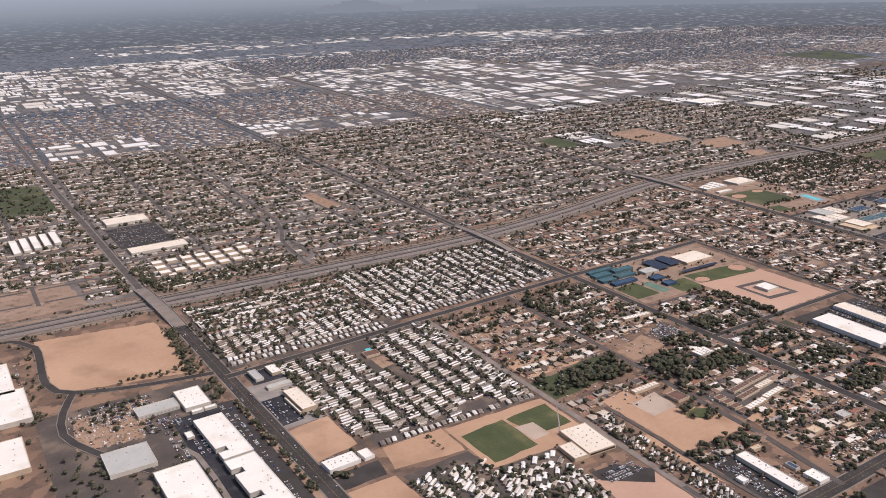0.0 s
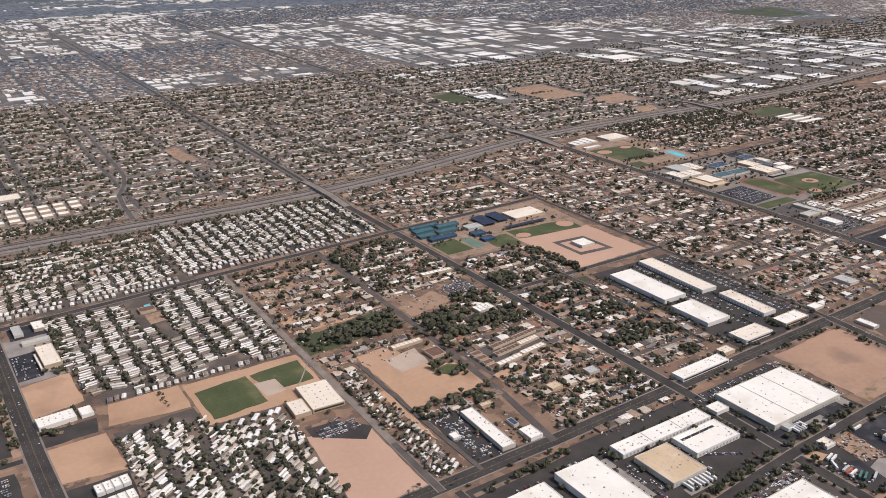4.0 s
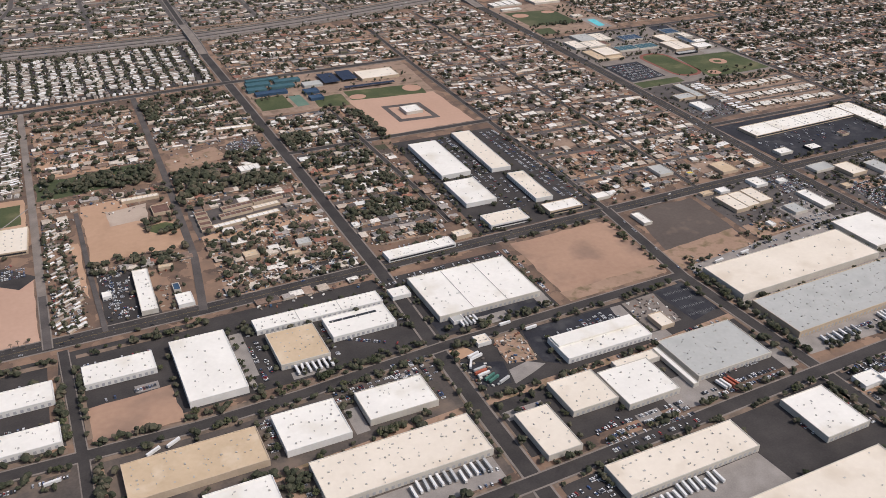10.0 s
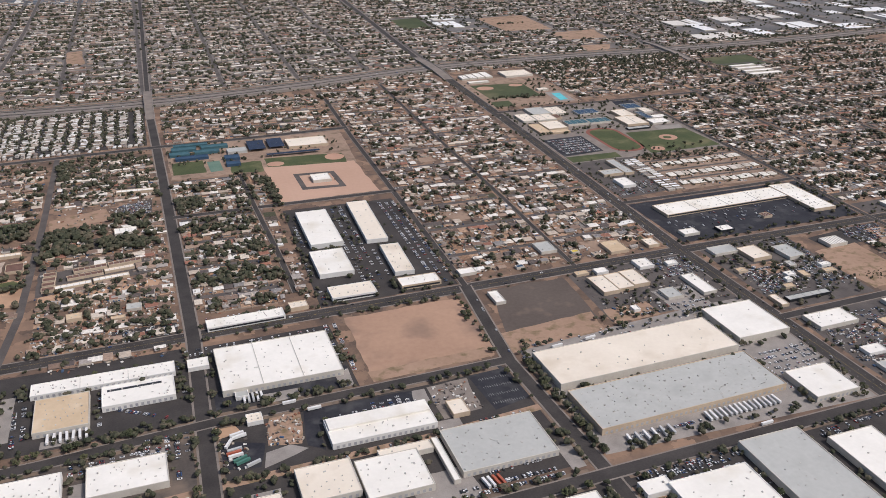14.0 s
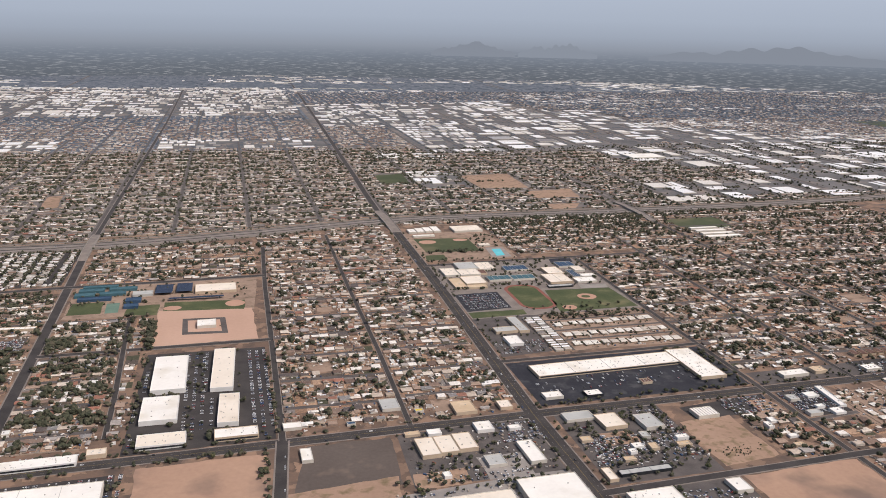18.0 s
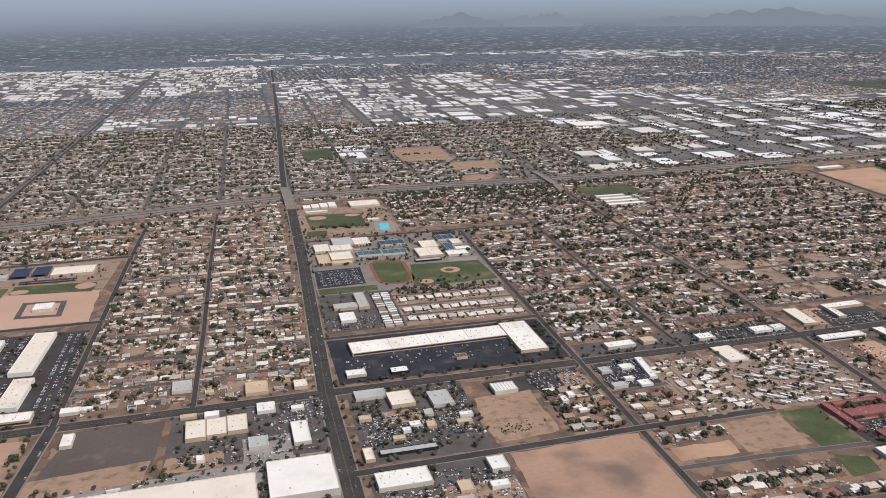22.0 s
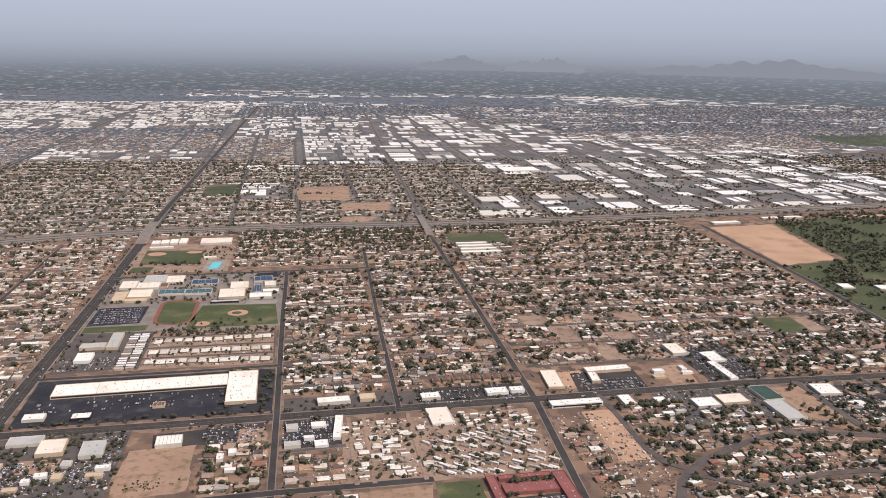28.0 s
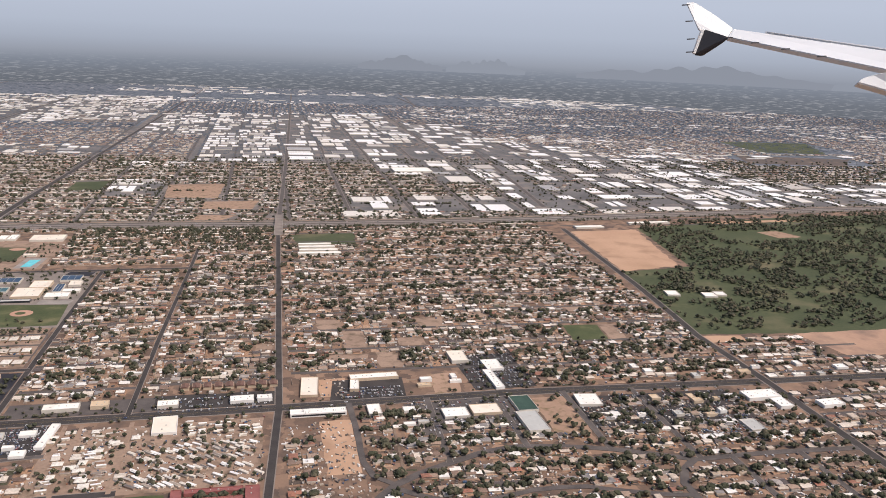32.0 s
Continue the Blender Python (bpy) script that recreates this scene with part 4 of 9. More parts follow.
lot("park_court", [(-539, 262), (-528.5, 263), (-527.5, 247), (-538.5, 244)], "brown_dirt", "tan clubhouse yard in a mobile home park", "yard", z=0.03)
lot("swimming_pool", [(-535, 280), (-530.5, 280.5), (-530.5, 276), (-535, 275.5)], "pool", "small turquoise swimming pool of the park", "pool", z=0.09, wobble=0)
lot("mobile_park", [(-600, 300), (-474, 304), (-474, 152), (-588, 153), (-590, 206), (-600, 208)], "dusty_yard", "worn asphalt lanes of a mobile home park", "ground", z=0.02, clear=False)
lot("mobile_park", [(-590, 120), (-546, 122), (-544, 98), (-506, 98), (-506, -12), (-590, -14)], "dusty_yard", "worn asphalt lanes of a mobile home park", "ground", z=0.022, clear=False)
lot("mobile_park", [(-629, 436), (-497, 437), (-492, 306), (-630, 300)], "dusty_yard", "dusty asphalt lanes between mobile homes and small houses", "ground", z=0.021, clear=False)
lot("apartment_drive", [(-386, 100), (-324, 106), (-322, 76), (-386, 60)], "old_asphalt", "worn asphalt drive between rows of apartments", "drive", z=0.034, clear=False)
lot("mobile_park", [(-492, 436), (-318, 438), (-318, 326), (-488, 314)], "asphalt", "dark asphalt lanes of a mobile home park", "ground", z=0.02, clear=False)


lot("parking_lot", [(-624, 80), (-590.5, 81), (-590.5, 0), (-622, -4)], "asphalt", "dark asphalt lot round small apartments", "parking lot", z=0.014, wobble=0.4)
lot("storage_yard", [(-302, -92.5), (-294, -91.8), (-291, -98.5), (-302, -100.5)], "dirt", "orange dirt storage yard", "yard", z=0.045, clear=False)
lot("storage_yard", [(-278, -90.5), (-264, -91), (-267.5, -114.5), (-282, -111.5)], "brown_dirt", "cluttered dirt storage yard", "yard", z=0.045, clear=False)
lot("concrete_slab", [(-283, -115.5), (-272.5, -113), (-266, -118.5), (-285, -126)], "concrete", "pale concrete slab", "yard", z=0.05, clear=False)
lot("storage_yard", [(-302, -101.5), (-282, -109), (-287, -124), (-302, -121)], "fresh_asphalt", "dark sealed yard of stored containers", "yard", z=0.04, clear=False)
lot("loading_yard", [(-263, -91.5), (-212, -91.5), (-214, -104), (-258, -106), (-259, -122), (-266, -116)], "fresh_asphalt", "dark sealed asphalt loading yard", "yard", z=0.04, clear=False)
lot("storage_yard", [(-205, -91), (-184, -90), (-185.5, -115), (-205, -117)], "walkway", "dusty paved yard of stored pallets", "yard", z=0.042, clear=False)
lot("dock_apron", [(-385, -163), (-316, -161), (-316, -174), (-386, -176)], "concrete", "pale concrete dock apron", "yard", z=0.03, clear=False, wobble=0)
lot("dock_apron", [(-282, -204), (-218, -202), (-216, -222), (-284, -224)], "concrete", "pale concrete dock apron", "yard", z=0.03, clear=False, wobble=0)
lot("dock_apron", [(-212, -118), (-198, -118), (-198, -127), (-210, -127)], "concrete", "pale concrete yard beside sheds", "yard", z=0.03, clear=False, wobble=0)
lot("dirt_strip", [(-300, -64), (-236, -60), (-236, -76), (-300, -79)], "fresh_asphalt", "dark sealed dock yard", "yard", z=0.028, clear=False, wobble=0)
lot("scrub_strip", [(-228, -70), (-163, -66), (-163, -75), (-227, -79)], "brown_dirt", "scrubby edge of a dirt field", "ground", z=0.045, clear=False)
lot("brush_yard", [(-735, 285), (-690, 290), (-700, 240), (-738, 245)], "brown_dirt", "dirt yard with stacked goods", "yard", z=0.03, clear=False)
SPUR = [(-640, -150), (-470, -140), (-390, -138), (-300, -131), (-212, -127), (-160, -122)]
v, f = strip(SPUR, 4.4, 0.055)
tagged(new("rail_spur", mesh_of("rail_spur", v, f, [M["brown_dirt"]])), "tan ballast strip of an old rail spur", "track bed", kind="structure")


def ring(cx, cy, r, z, mat, name, label, squash=1.0, n=20, part_of=None):
    v = [(cx + r * math.cos(2 * math.pi * i / n), cy + r * squash * math.sin(2 * math.pi * i / n), z) for i in range(n)]
    ob = new(name, mesh_of(name, v, [tuple(range(n))], [M[mat]]))
    return tagged(ob, label, "infield", kind="structure")


for cx, cy, r, sq in ((122, 213, 8.4, .95), (96, 188, 6.2, .95), (29, 421, 9.5, .8), (66, 425, 8, .7), (-173, 250, 8, 1.0), (-222, 246, 7, 0.8)):
    ring(cx, cy, r, 0.07, "clay", "infield", "reddish clay baseball infield", sq)
    if (cx, cy) == (122, 213):
        ring(cx - 1, cy, 4.0, 0.09, "grass", "infield_grass", "grass inside the baseball infield", .9)

# marked parking bays of the dark lots
dash = ([(-.5, -.5, 0), (.5, -.5, 0), (.5, .5, 0), (-.5, .5, 0)], [(0, 1, 2, 3)], [0])
bays = []
for x0, x1, y0, y1, gap in ((-179, -164, -113, -90, 6.6), (13, 46, 198, 236, 5.6)):
    y = y0
    while y <= y1:
        x = x0
        while x <= x1:
            bays.append((x, y, 0.062, 0, 0.07, 2.2, 1))
            x += 1.15
        bays.append(((x0 + x1) / 2, y, 0.062, 0, x1 - x0, 0.07, 1))
        y += gap
stuff("bay_markings", [M["paint"]], [(*dash, bays)], "faded white parking bay lines", "marking")

# ---------------------------------------------------------------- industrial and public buildings
def wall_ring(w, d, h, t=0.3):
    o = [(-w, -d), (w, -d), (w, d), (-w, d)]
    i = [(-w + t, -d + t), (w - t, -d + t), (w - t, d - t), (-w + t, d - t)]
    v = [(x, y, 0) for x, y in o] + [(x, y, h) for x, y in o] + [(x, y, h) for x, y in i] + [(x, y, h - 0.5) for x, y in i]
    f = []
    for k in range(4):
        n = (k + 1) % 4
        f += [(k, n, 4 + n, 4 + k), (4 + k, 4 + n, 8 + n, 8 + k), (8 + k, 8 + n, 12 + n, 12 + k)]
    return v, f


FAN = mesh_of("fan", [(.32 + .16 * math.cos(k * math.pi / 4), .16 * math.sin(k * math.pi / 4), .56 + .05 * z) for z in (0, 1) for k in range(8)],
              [(k, (k + 1) % 8, 8 + (k + 1) % 8, 8 + k) for k in range(8)] + [tuple(range(8, 16))], [M["dark"]])
UNIT = mesh_of("roof_unit", *merge(box(-.55, -.4, 0, .55, .4, .55), box(-.35, -.25, .55, .1, .25, .75)), [M["unit"]])
SKY_L = mesh_of("skylight", *box(-.45, -.7, 0, .45, .7, .16), [M["unit"]])
VENT = mesh_of("roof_vent", *merge(box(-.3, -.3, 0, .3, .3, .6), box(-.45, -.45, .6, .45, .45, .75)), [M["unit"]])
DOOR = mesh_of("dock_door", *merge(box(-.62, -.06, .35, .62, .04, 1.75)), [M["dock_door"]])


YARD_TREES, YARD_CARS, FOOT = [], [], []


def building(x0, y0, x1, y1, h, roof="white_roof", wall="white_wall", label="", units=0, docks="", turn=1.0, name="warehouse", seams=0, band=False, lights=0):
    """A flat-roofed building: parapet walls, roof, seams, roof units, skylights, dock doors and a glazed band."""
    low = h * (0.28 if h > 3.3 else 0.2)
    h, x0, x1 = h - low, x0 + low * .5, x1 + low * .5
    y0, y1 = y0 + low * (1.3 if y0 < 40 else 1.9), y1 + low * (1.3 if y0 < 40 else 1.9)
    keep(x0 - 2, x1 + 2, y0 - 2, y1 + 2)
    if len(label.split()) < 4:
        label += " with a flat roof"
    FOOT.append((x0 - 1, x1 + 1, y0 - 1, y1 + 1))
    w, d = (x1 - x0) / 2, (y1 - y0) / 2
    b = thing(name, pose((x0 + x1) / 2, (y0 + y1) / 2, 0, 0, 0, turn), label, "building" if name != "warehouse" else "warehouse")
    part("wall", mesh_of("wall", *wall_ring(w, d, h), [M[wall]]), b)
    part("roof", mesh_of("roof", *box(-w + 0.3, -d + 0.3, h - 0.45, w - 0.3, d - 0.3, h - 0.3), [M[roof]]), b)
    if name in ("warehouse", "store", "office", "shop_row", "school_building") and y1 < 450:
        for _ in range(int((w + d) * (0.42 if name != "school_building" else .16))):
            side = rnd.choice("nsew")
            o = rnd.uniform(1.6, 3.0)
            px, py = {"n": (rnd.uniform(-w, w), d + o), "s": (rnd.uniform(-w, w), -d - o * 1.6), "e": (w + o, rnd.uniform(-d, d)), "w": (-w - o, rnd.uniform(-d, d))}[side]
            if side not in docks:
                YARD_TREES.append(((x0 + x1) / 2 + px, (y0 + y1) / 2 + py, rnd.uniform(1.6, 3.9)))
        side = rnd.choice("nwe")
        if name in ("warehouse", "office", "shop_row"):
            for _ in range(int((w if side == "n" else d) * .55)):
                px, py = {"n": (rnd.uniform(-w, w), d + 4), "e": (w + 4, rnd.uniform(-d, d)), "w": (-w - 4, rnd.uniform(-d, d))}[side]
                YARD_CARS.append(((x0 + x1) / 2 + px, (y0 + y1) / 2 + py, math.pi / 2 if side == "n" else 0.0))
    for k in range(seams):
        x = -w + 2 * w * (k + 1) / (seams + 1)
        part("roof_seam", mesh_of("roof_seam", *box(x - .1, -d + .3, h - .3, x + .1, d - .3, h - .1), [M["unit"]]), b, "low dark fire wall across the roof")
    if units:
        nx = max(1, round(math.sqrt(units * w / max(d, 1))))
        ny = max(1, round(units / nx))
        for i in range(nx):
            for j in range(ny):
                if rnd.random() < 0.12:
                    continue
                x = (-1 + 2 * (i + .5 + rnd.uniform(-.2, .2)) / nx) * (w - 1.2)
                y = (-1 + 2 * (j + .5 + rnd.uniform(-.2, .2)) / ny) * (d - 1.2)
                boxy = rnd.random() < .5
                unit = part("roof_unit" if boxy else "skylight", UNIT if boxy else SKY_L, b,
                            at=pose(x, y, h - 0.3, 0, 0, rnd.choice((0, 90))) @ Matrix.Scale(rnd.uniform(.45, .85), 4))
                if boxy and -310 < x0 < 0 and y0 < 0:
                    part("fan", FAN, unit, "round dark fan grille")
    if units >= 8 and y0 < 60:
        for _ in range(int(units * 1.1)):
            part("roof_vent", VENT, b, at=pose(rnd.uniform(-w + 1, w - 1), rnd.uniform(-d + 1, d - 1), h - .3) @ Matrix.Scale(rnd.uniform(.3, .65), 4))
    for side in docks:
        n = max(2, int((2 * w if side in "sn" else 2 * d) / 2.6))
        for i in range(n):
            f = -1 + 2 * (i + .5) / n
            at = {"s": pose(f * (w - 1), -d, 0), "n": pose(f * (w - 1), d, 0, 0, 0, 180),
                  "w": pose(-w, f * (d - 1), 0, 0, 0, -90), "e": pose(w, f * (d - 1), 0, 0, 0, 90)}[side]
            part("dock_door", DOOR, b, at=at)
    if band:
        part("window_band", mesh_of("window_band", *box(-w + .8, -d - .05, .7, w - .8, -d + .02, 1.7), [M["dark"]]), b, "dark strip of windows")
    return b


WH = "white flat-roofed concrete warehouse on an asphalt yard"
CR = "cream flat-roofed concrete warehouse on an asphalt yard"
TN = "tan flat-roofed warehouse with small roof vents"
GR = "grey flat-roofed warehouse with many roof units"
building(-500, -62, -469, -48, 4.2, "white_roof", "white_wall", WH, 10, "s")
building(-499, -90, -468, -77, 4.2, "white_roof", "white_wall", WH, 10, "s")
building(-457, -57, -427, -43, 4.2, "white_roof", "white_wall", WH, 12, "s")
building(-419, -87, -394, -41, 5.2, "white_roof", "white_wall", "tall white flat-roofed warehouse with pale walls", 16, "e")
building(-380, -46, -316, -36, 3.6, "white_roof", "white_wall", "long white row of small industrial units", 22, "s", seams=2)
building(-377, -77, -354, -51, 4.2, "tan_roof", "wall", TN, 14, "s")
slotted = building(-349, -66, -317, -49, 4.2, "white_roof", "white_wall", WH, 12, "s", seams=0)
building(-297, -71, -240, -32, 4.8, "white_roof", "wall", "very large white warehouse with two roof seams", 24, "s", seams=2)
building(-310, -44, -300, -36, 3.0, "white_roof", "white_wall", "small white office building beside a warehouse", 4, name="office")
building(-390, -131, -363, -108, 4.6, "white_roof", "white_wall", WH, 14, "n")
building(-354, -127, -323, -108, 4.6, "white_roof", "wall", WH, 14, "n")
building(-449, -133, -397, -112, 4.6, "tan_roof", "tan_wall", "long tan flat-roofed warehouse with roof vents", 24, "n")
building(-384, -163, -316, -140, 5.0, "cream_roof", "wall", "long cream warehouse with trailers at its dock", 40, "s")
stepped = building(-257, -124, -210, -106, 4.2, "white_roof", "white_wall", "long white warehouse with a row of dark roller doors", 16, "s", seams=0)
building(-275, -156, -252, -135, 4.4, "cream_roof", "wall", CR, 10, "s")
building(-251, -162, -224, -138, 4.6, "white_roof", "wall", WH, 14, "s")
building(-211, -158, -168, -129, 4.2, "grey_roof", "wall", GR, 26, "s")
building(-298, -174, -282, -147, 4.2, "cream_roof", "wall", CR, 10, "")
building(-281, -204, -218, -187, 4.6, "cream_roof", "wall", "long cream warehouse with trailers at its dock", 24, "s")
building(-277, -252, -173, -223, 4.6, "cream_roof", "wall", CR, 22, "s")
building(-147, -114, -45, -84, 5.4, "cream_roof", "wall", "huge cream flat-roofed distribution warehouse", 12, "", turn=2.2)
building(-145, -150, -45, -119, 5.0, "grey_roof", "tan_wall", "huge grey flat-roofed warehouse with loading docks", 80, "s", turn=2.2)
building(-40, -106, -8, -73, 5.0, "white_roof", "wall", WH, 3, "", turn=1.5)
building(-38, -161, -13, -138, 4.4, "white_roof", "wall", WH, 6, "s")
building(-93, -228, -62, -177, 5.0, "grey_roof", "wall", GR, 12, "")
building(-136, -226, -99, -190, 5.0, "white_roof", "white_wall", WH, 12, "")
building(-189, -211, -165, -185, 4.4, "white_roof", "wall", WH, 8, "s")
building(-54, -226, -30, -186, 4.4, "white_roof", "wall", WH, 8, "s")
building(-592, -97, -512, -56, 4.4, "grey_roof", "tan_wall", GR, 24, "e")
building(-640, -90, -600, -50, 4.4, "white_roof", "wall", WH, 16, "e")
building(-505, -142, -473, -121, 4.2, "grey_roof", "wall", GR, 14, "s")
building(-532, -126, -514, -112, 4.2, "white_roof", "white_wall", WH, 6, "")
building(-424, -162, -398, -140, 4.2, "white_roof", "white_wall", WH, 14, "")
building(-453, -166, -430, -149, 4.2, "white_roof", "wall", WH, 8, "")
building(-357, -213, -320, -195, 4.2, "white_roof", "wall", WH, 14, "s")
building(-560, -170, -516, -142, 4.2, "white_roof", "wall", WH, 14, "s")
building(-288.5, -96, -281.5, -89.5, 2.6, "cream_roof", "white_wall", "small white office beside a storage yard", 3, "", name="office")
building(-201, -119, -193, -108, 3.0, "cream_roof", "tan_wall", "small cream flat-roofed shed", 2, "", name="shed")
building(-240, -139, -217, -133, 3.6, "cream_roof", "wall", "low cream annex of a warehouse", 2, "")
building(-147, -193, -134, -185, 3.6, "white_roof", "white_wall", "small white warehouse office annex", 4, "", name="office")
building(-227, 74, -206, 130, 4.6, "white_roof", "white_wall", "long bright white warehouse among houses", 8, "e", turn=0)
building(-230, 33, -209, 66, 4.2, "white_roof", "white_wall", WH, 8, "e", turn=0)
building(-190, 72, -176, 139, 4.0, "cream_roof", "white_wall", "long narrow cream warehouse", 12, "w", turn=-2)
building(-186, 23, -174, 63, 4.0, "cream_roof", "white_wall", "long narrow cream warehouse", 9, "w", turn=-2)
building(-229, 3, -203, 17, 3.8, "cream_roof", "white_wall", "low white office block beside warehouses", 8, "", name="office", band=True)
building(-188, 5, -164, 16, 3.8, "white_roof", "tan_wall", "low white office block beside warehouses", 8, "", name="office", band=True)
building(-298, -8, -257, 1, 3.4, "white_roof", "white_wall", "long white row of roadside shops", 12, "", turn=2.5, name="shop_row", band=True)
building(-253, 0, -243, 7, 3.0, "cream_roof", "tan_wall", "small cream roadside shop", 3, "", turn=2.5, name="shop")
building(-150, 11, -139.5, 18, 2.4, "white_roof", "wall", "small white roadside canopy", 0, "", turn=2, name="canopy_building")
building(-143, -28, -137, -14.5, 2.4, "white_roof", "wall", "small white shed on a dirt lot", 1, "", name="shed")
for k in range(3):
    building(-80.5 + k * 10.8, -37 + k * 1.6, -69.9 + k * 10.8, -17 + k * .8, 3.0 - .2 * (k == 1), "cream_roof", "tan_wall", "cream flat-roofed workshop in a row", 5, "", turn=2, name="workshop")
building(-21, 12, -13, 22, 2.6, "cream_roof", "tan_wall", "small beige shop beside the main road", 3, "", name="shop")
building(-91, 24, -80, 38, 2.6, "grey_roof", "wall", "low grey-roofed shop beside the street", 4, "", name="shop")
building(-72, 18.5, -67, 22, 2.0, "yellow_cover", "wall", "small yellow canopy beside parked cars", 0, "", name="canopy_building")
building(-114, 9.5, -109, 13, 2.0, "blue_roof", "wall", "small blue canopy of a roadside shop", 0, "", name="canopy_building")
building(-25.5, -54, -16.5, -30.5, 2.6, "white_roof", "wall", "narrow white workshop", 2, "", turn=2, name="workshop")
building(-48, -53, -38, -42, 2.4, "grey_roof", "wall", "small grey workshop in a concrete yard", 2, "", name="workshop")
building(-49, 10.5, -36, 26, 2.6, "tan_roof", "tan_wall", "small tan roadside building", 2, "", name="shop")
building(-43, -14, -33, -3.5, 2.6, "white_roof", "white_wall", "small white roadside shop", 3, "", name="shop")

part("raised_roof", mesh_of("raised_roof", *box(-22.8, 0.4, 2.6, 22.8, 8.3, 3.7), [M["white_roof"]]), stepped, "raised white half of the roof")
part("roof_slot", mesh_of("roof_slot", *box(-13.6, 3.4, 2.7, 10.4, 5.0, 2.84), [M["dark"]]), slotted, "long dark slot in the roof")
building(-215.5, -160, -212.6, -131, 2.6, "white_roof", "wall", "long narrow white canopy beside a grey warehouse", 0, "", name="canopy_building")
building(-291, -75, -285, -69.5, 2.6, "grey_roof", "white_wall", "low dock annex of a white warehouse", 0, "", name="annex")

# shopping centre in an L, with parking
building(18, 54, 124, 73, 2.6, "mall_roof", "tan_wall", "long white-roofed shopping centre wing", 46, "", turn=2.8, name="shopping_centre", seams=3, band=True)
building(124, 29, 143, 79, 2.8, "mall_roof", "tan_wall", "white-roofed anchor store at the end of the shopping centre", 24, "", turn=0.5, name="store")
building(11, 20, 23, 28, 2.4, "white_roof", "wall", "small white filling station shop", 2, "", turn=2, name="shop")
building(38, 18, 49, 26, 2.4, "white_roof", "dark", "small restaurant with a white roof", 4, "", turn=2, name="restaurant")
building(82, 30, 89, 36, 2.2, "brown_tile", "tan_wall", "small brown restaurant in the parking lot", 3, "", turn=2, name="restaurant")
building(18, 111, 29, 127, 2.8, "white_roof", "white_wall", "small white shop", 3, "", name="shop")
building(16, 137, 33.5, 147, 2.8, "grey_roof", "tan_wall", "low tan shop building", 8, "", name="shop")
building(34, 136, 42, 168, 2.8, "grey_roof", "tan_wall", "low tan shop building", 6, "", name="shop")
keep(6, 50, 96, 176)
patch("parking_lot", [(7, 174), (48, 176), (46, 98), (7, 94)], M["old_asphalt"], 0.02, "worn asphalt parking lot of small shops", "parking lot")

# big school beside the avenue
SC = "low school building with a pale flat roof"
BLUE = "long blue-roofed classroom block"
for x0, y0, x1, y1, h, roof, wall, lab, units, seams in (
        (15, 289, 29, 312, 2.6, "cream_roof", "wall", SC, 8, 0), (29.5, 288, 49, 306, 2.6, "cream_roof", "wall", SC, 8, 1), (33, 306.5, 52, 329, 2.8, "grey_roof", "wall", SC, 10, 0),
        (52.5, 304, 68, 327, 2.4, "cream_roof", "wall", SC, 6, 1), (49.5, 291, 56, 303, 2.2, "brown_tile", "tan_wall", "brown-roofed link between school wings", 0, 0),
        (15, 252, 26, 279, 2.4, "tan_roof", "tan_wall", "tan flat-roofed school wing", 4, 0), (26.5, 258, 46, 281, 3.4, "cream_roof", "tan_wall", "tall cream-roofed school hall with tan walls", 6, 0), (26.5, 250, 44, 257.5, 2.2, "tan_roof", "tan_wall", "tan flat-roofed school wing", 3, 0),
        (51, 268, 73, 281, 2.4, "teal_roof", "wall", BLUE, 0, 3), (73.5, 267, 96, 280, 2.4, "teal_roof", "wall", BLUE, 0, 3), (76, 296, 99, 311, 2.4, "blue_roof", "wall", BLUE, 3, 3),
        (103, 250, 125, 276, 3.0, "cream_roof", "tan_wall", "cream-roofed school gymnasium", 4, 1), (111, 276.5, 127, 298, 3.0, "cream_roof", "tan_wall", "cream-roofed wing of the school gymnasium", 4, 0), (98, 240, 121, 246, 2.0, "grey_roof", "dark", "low grey bleachers beside the ball field", 0, 6),
        (129, 249, 148, 262, 2.4, "white_roof", "wall", "white-roofed classroom block", 4, 0), (140, 264.5, 154, 273, 2.4, "white_roof", "wall", "white-roofed classroom block", 2, 0),
        (132, 264.5, 139, 288, 2.4, "blue_roof", "wall", "blue-roofed school block", 0, 2), (131, 300, 148, 316, 2.4, "blue_roof", "wall", "blue-roofed school block", 0, 2), (141, 284, 151, 298, 2.4, "cream_roof", "wall", SC, 3, 0)):
    building(x0, y0, x1, y1, h, roof, wall, lab, units, "", name="school_building", seams=seams)
lot("parking_lot", [(134, 338), (157, 339), (153, 319), (130, 320)], "fresh_asphalt", "dark asphalt school parking lot", "parking lot", z=0.04, wobble=0)
lot("school_pad", [(128, 247), (154, 245), (151.5, 234.5), (127, 236)], "concrete", "pale concrete pad beside the ball field", "yard", z=0.05, wobble=0)
for k in range(4):
    building(17 + k * 9.4, 459 + k * .4, 25.4 + k * 9.4, 474 + k * 3, 2.6, "white_roof", "wall", "white-roofed shed in a row beside the park", 4, "", name="shed")
building(18, 441, 42, 447, 2.4, "white_roof", "wall", "long white shed beside the park", 4, "", name="shed")
building(68, 456, 101, 480, 2.8, "cream_roof", "wall", "large pale hall beside the park", 8, "", name="hall")
building(78, 392, 90, 399, 2.4, "cream_roof", "wall", "small pool house", 2, "", name="pool_house")
lot("swimming_pool", [(88, 381), (97.5, 381.5), (94.5, 356), (85.5, 355)], "pool", "bright turquoise public swimming pool", "pool", z=0.09, wobble=0)
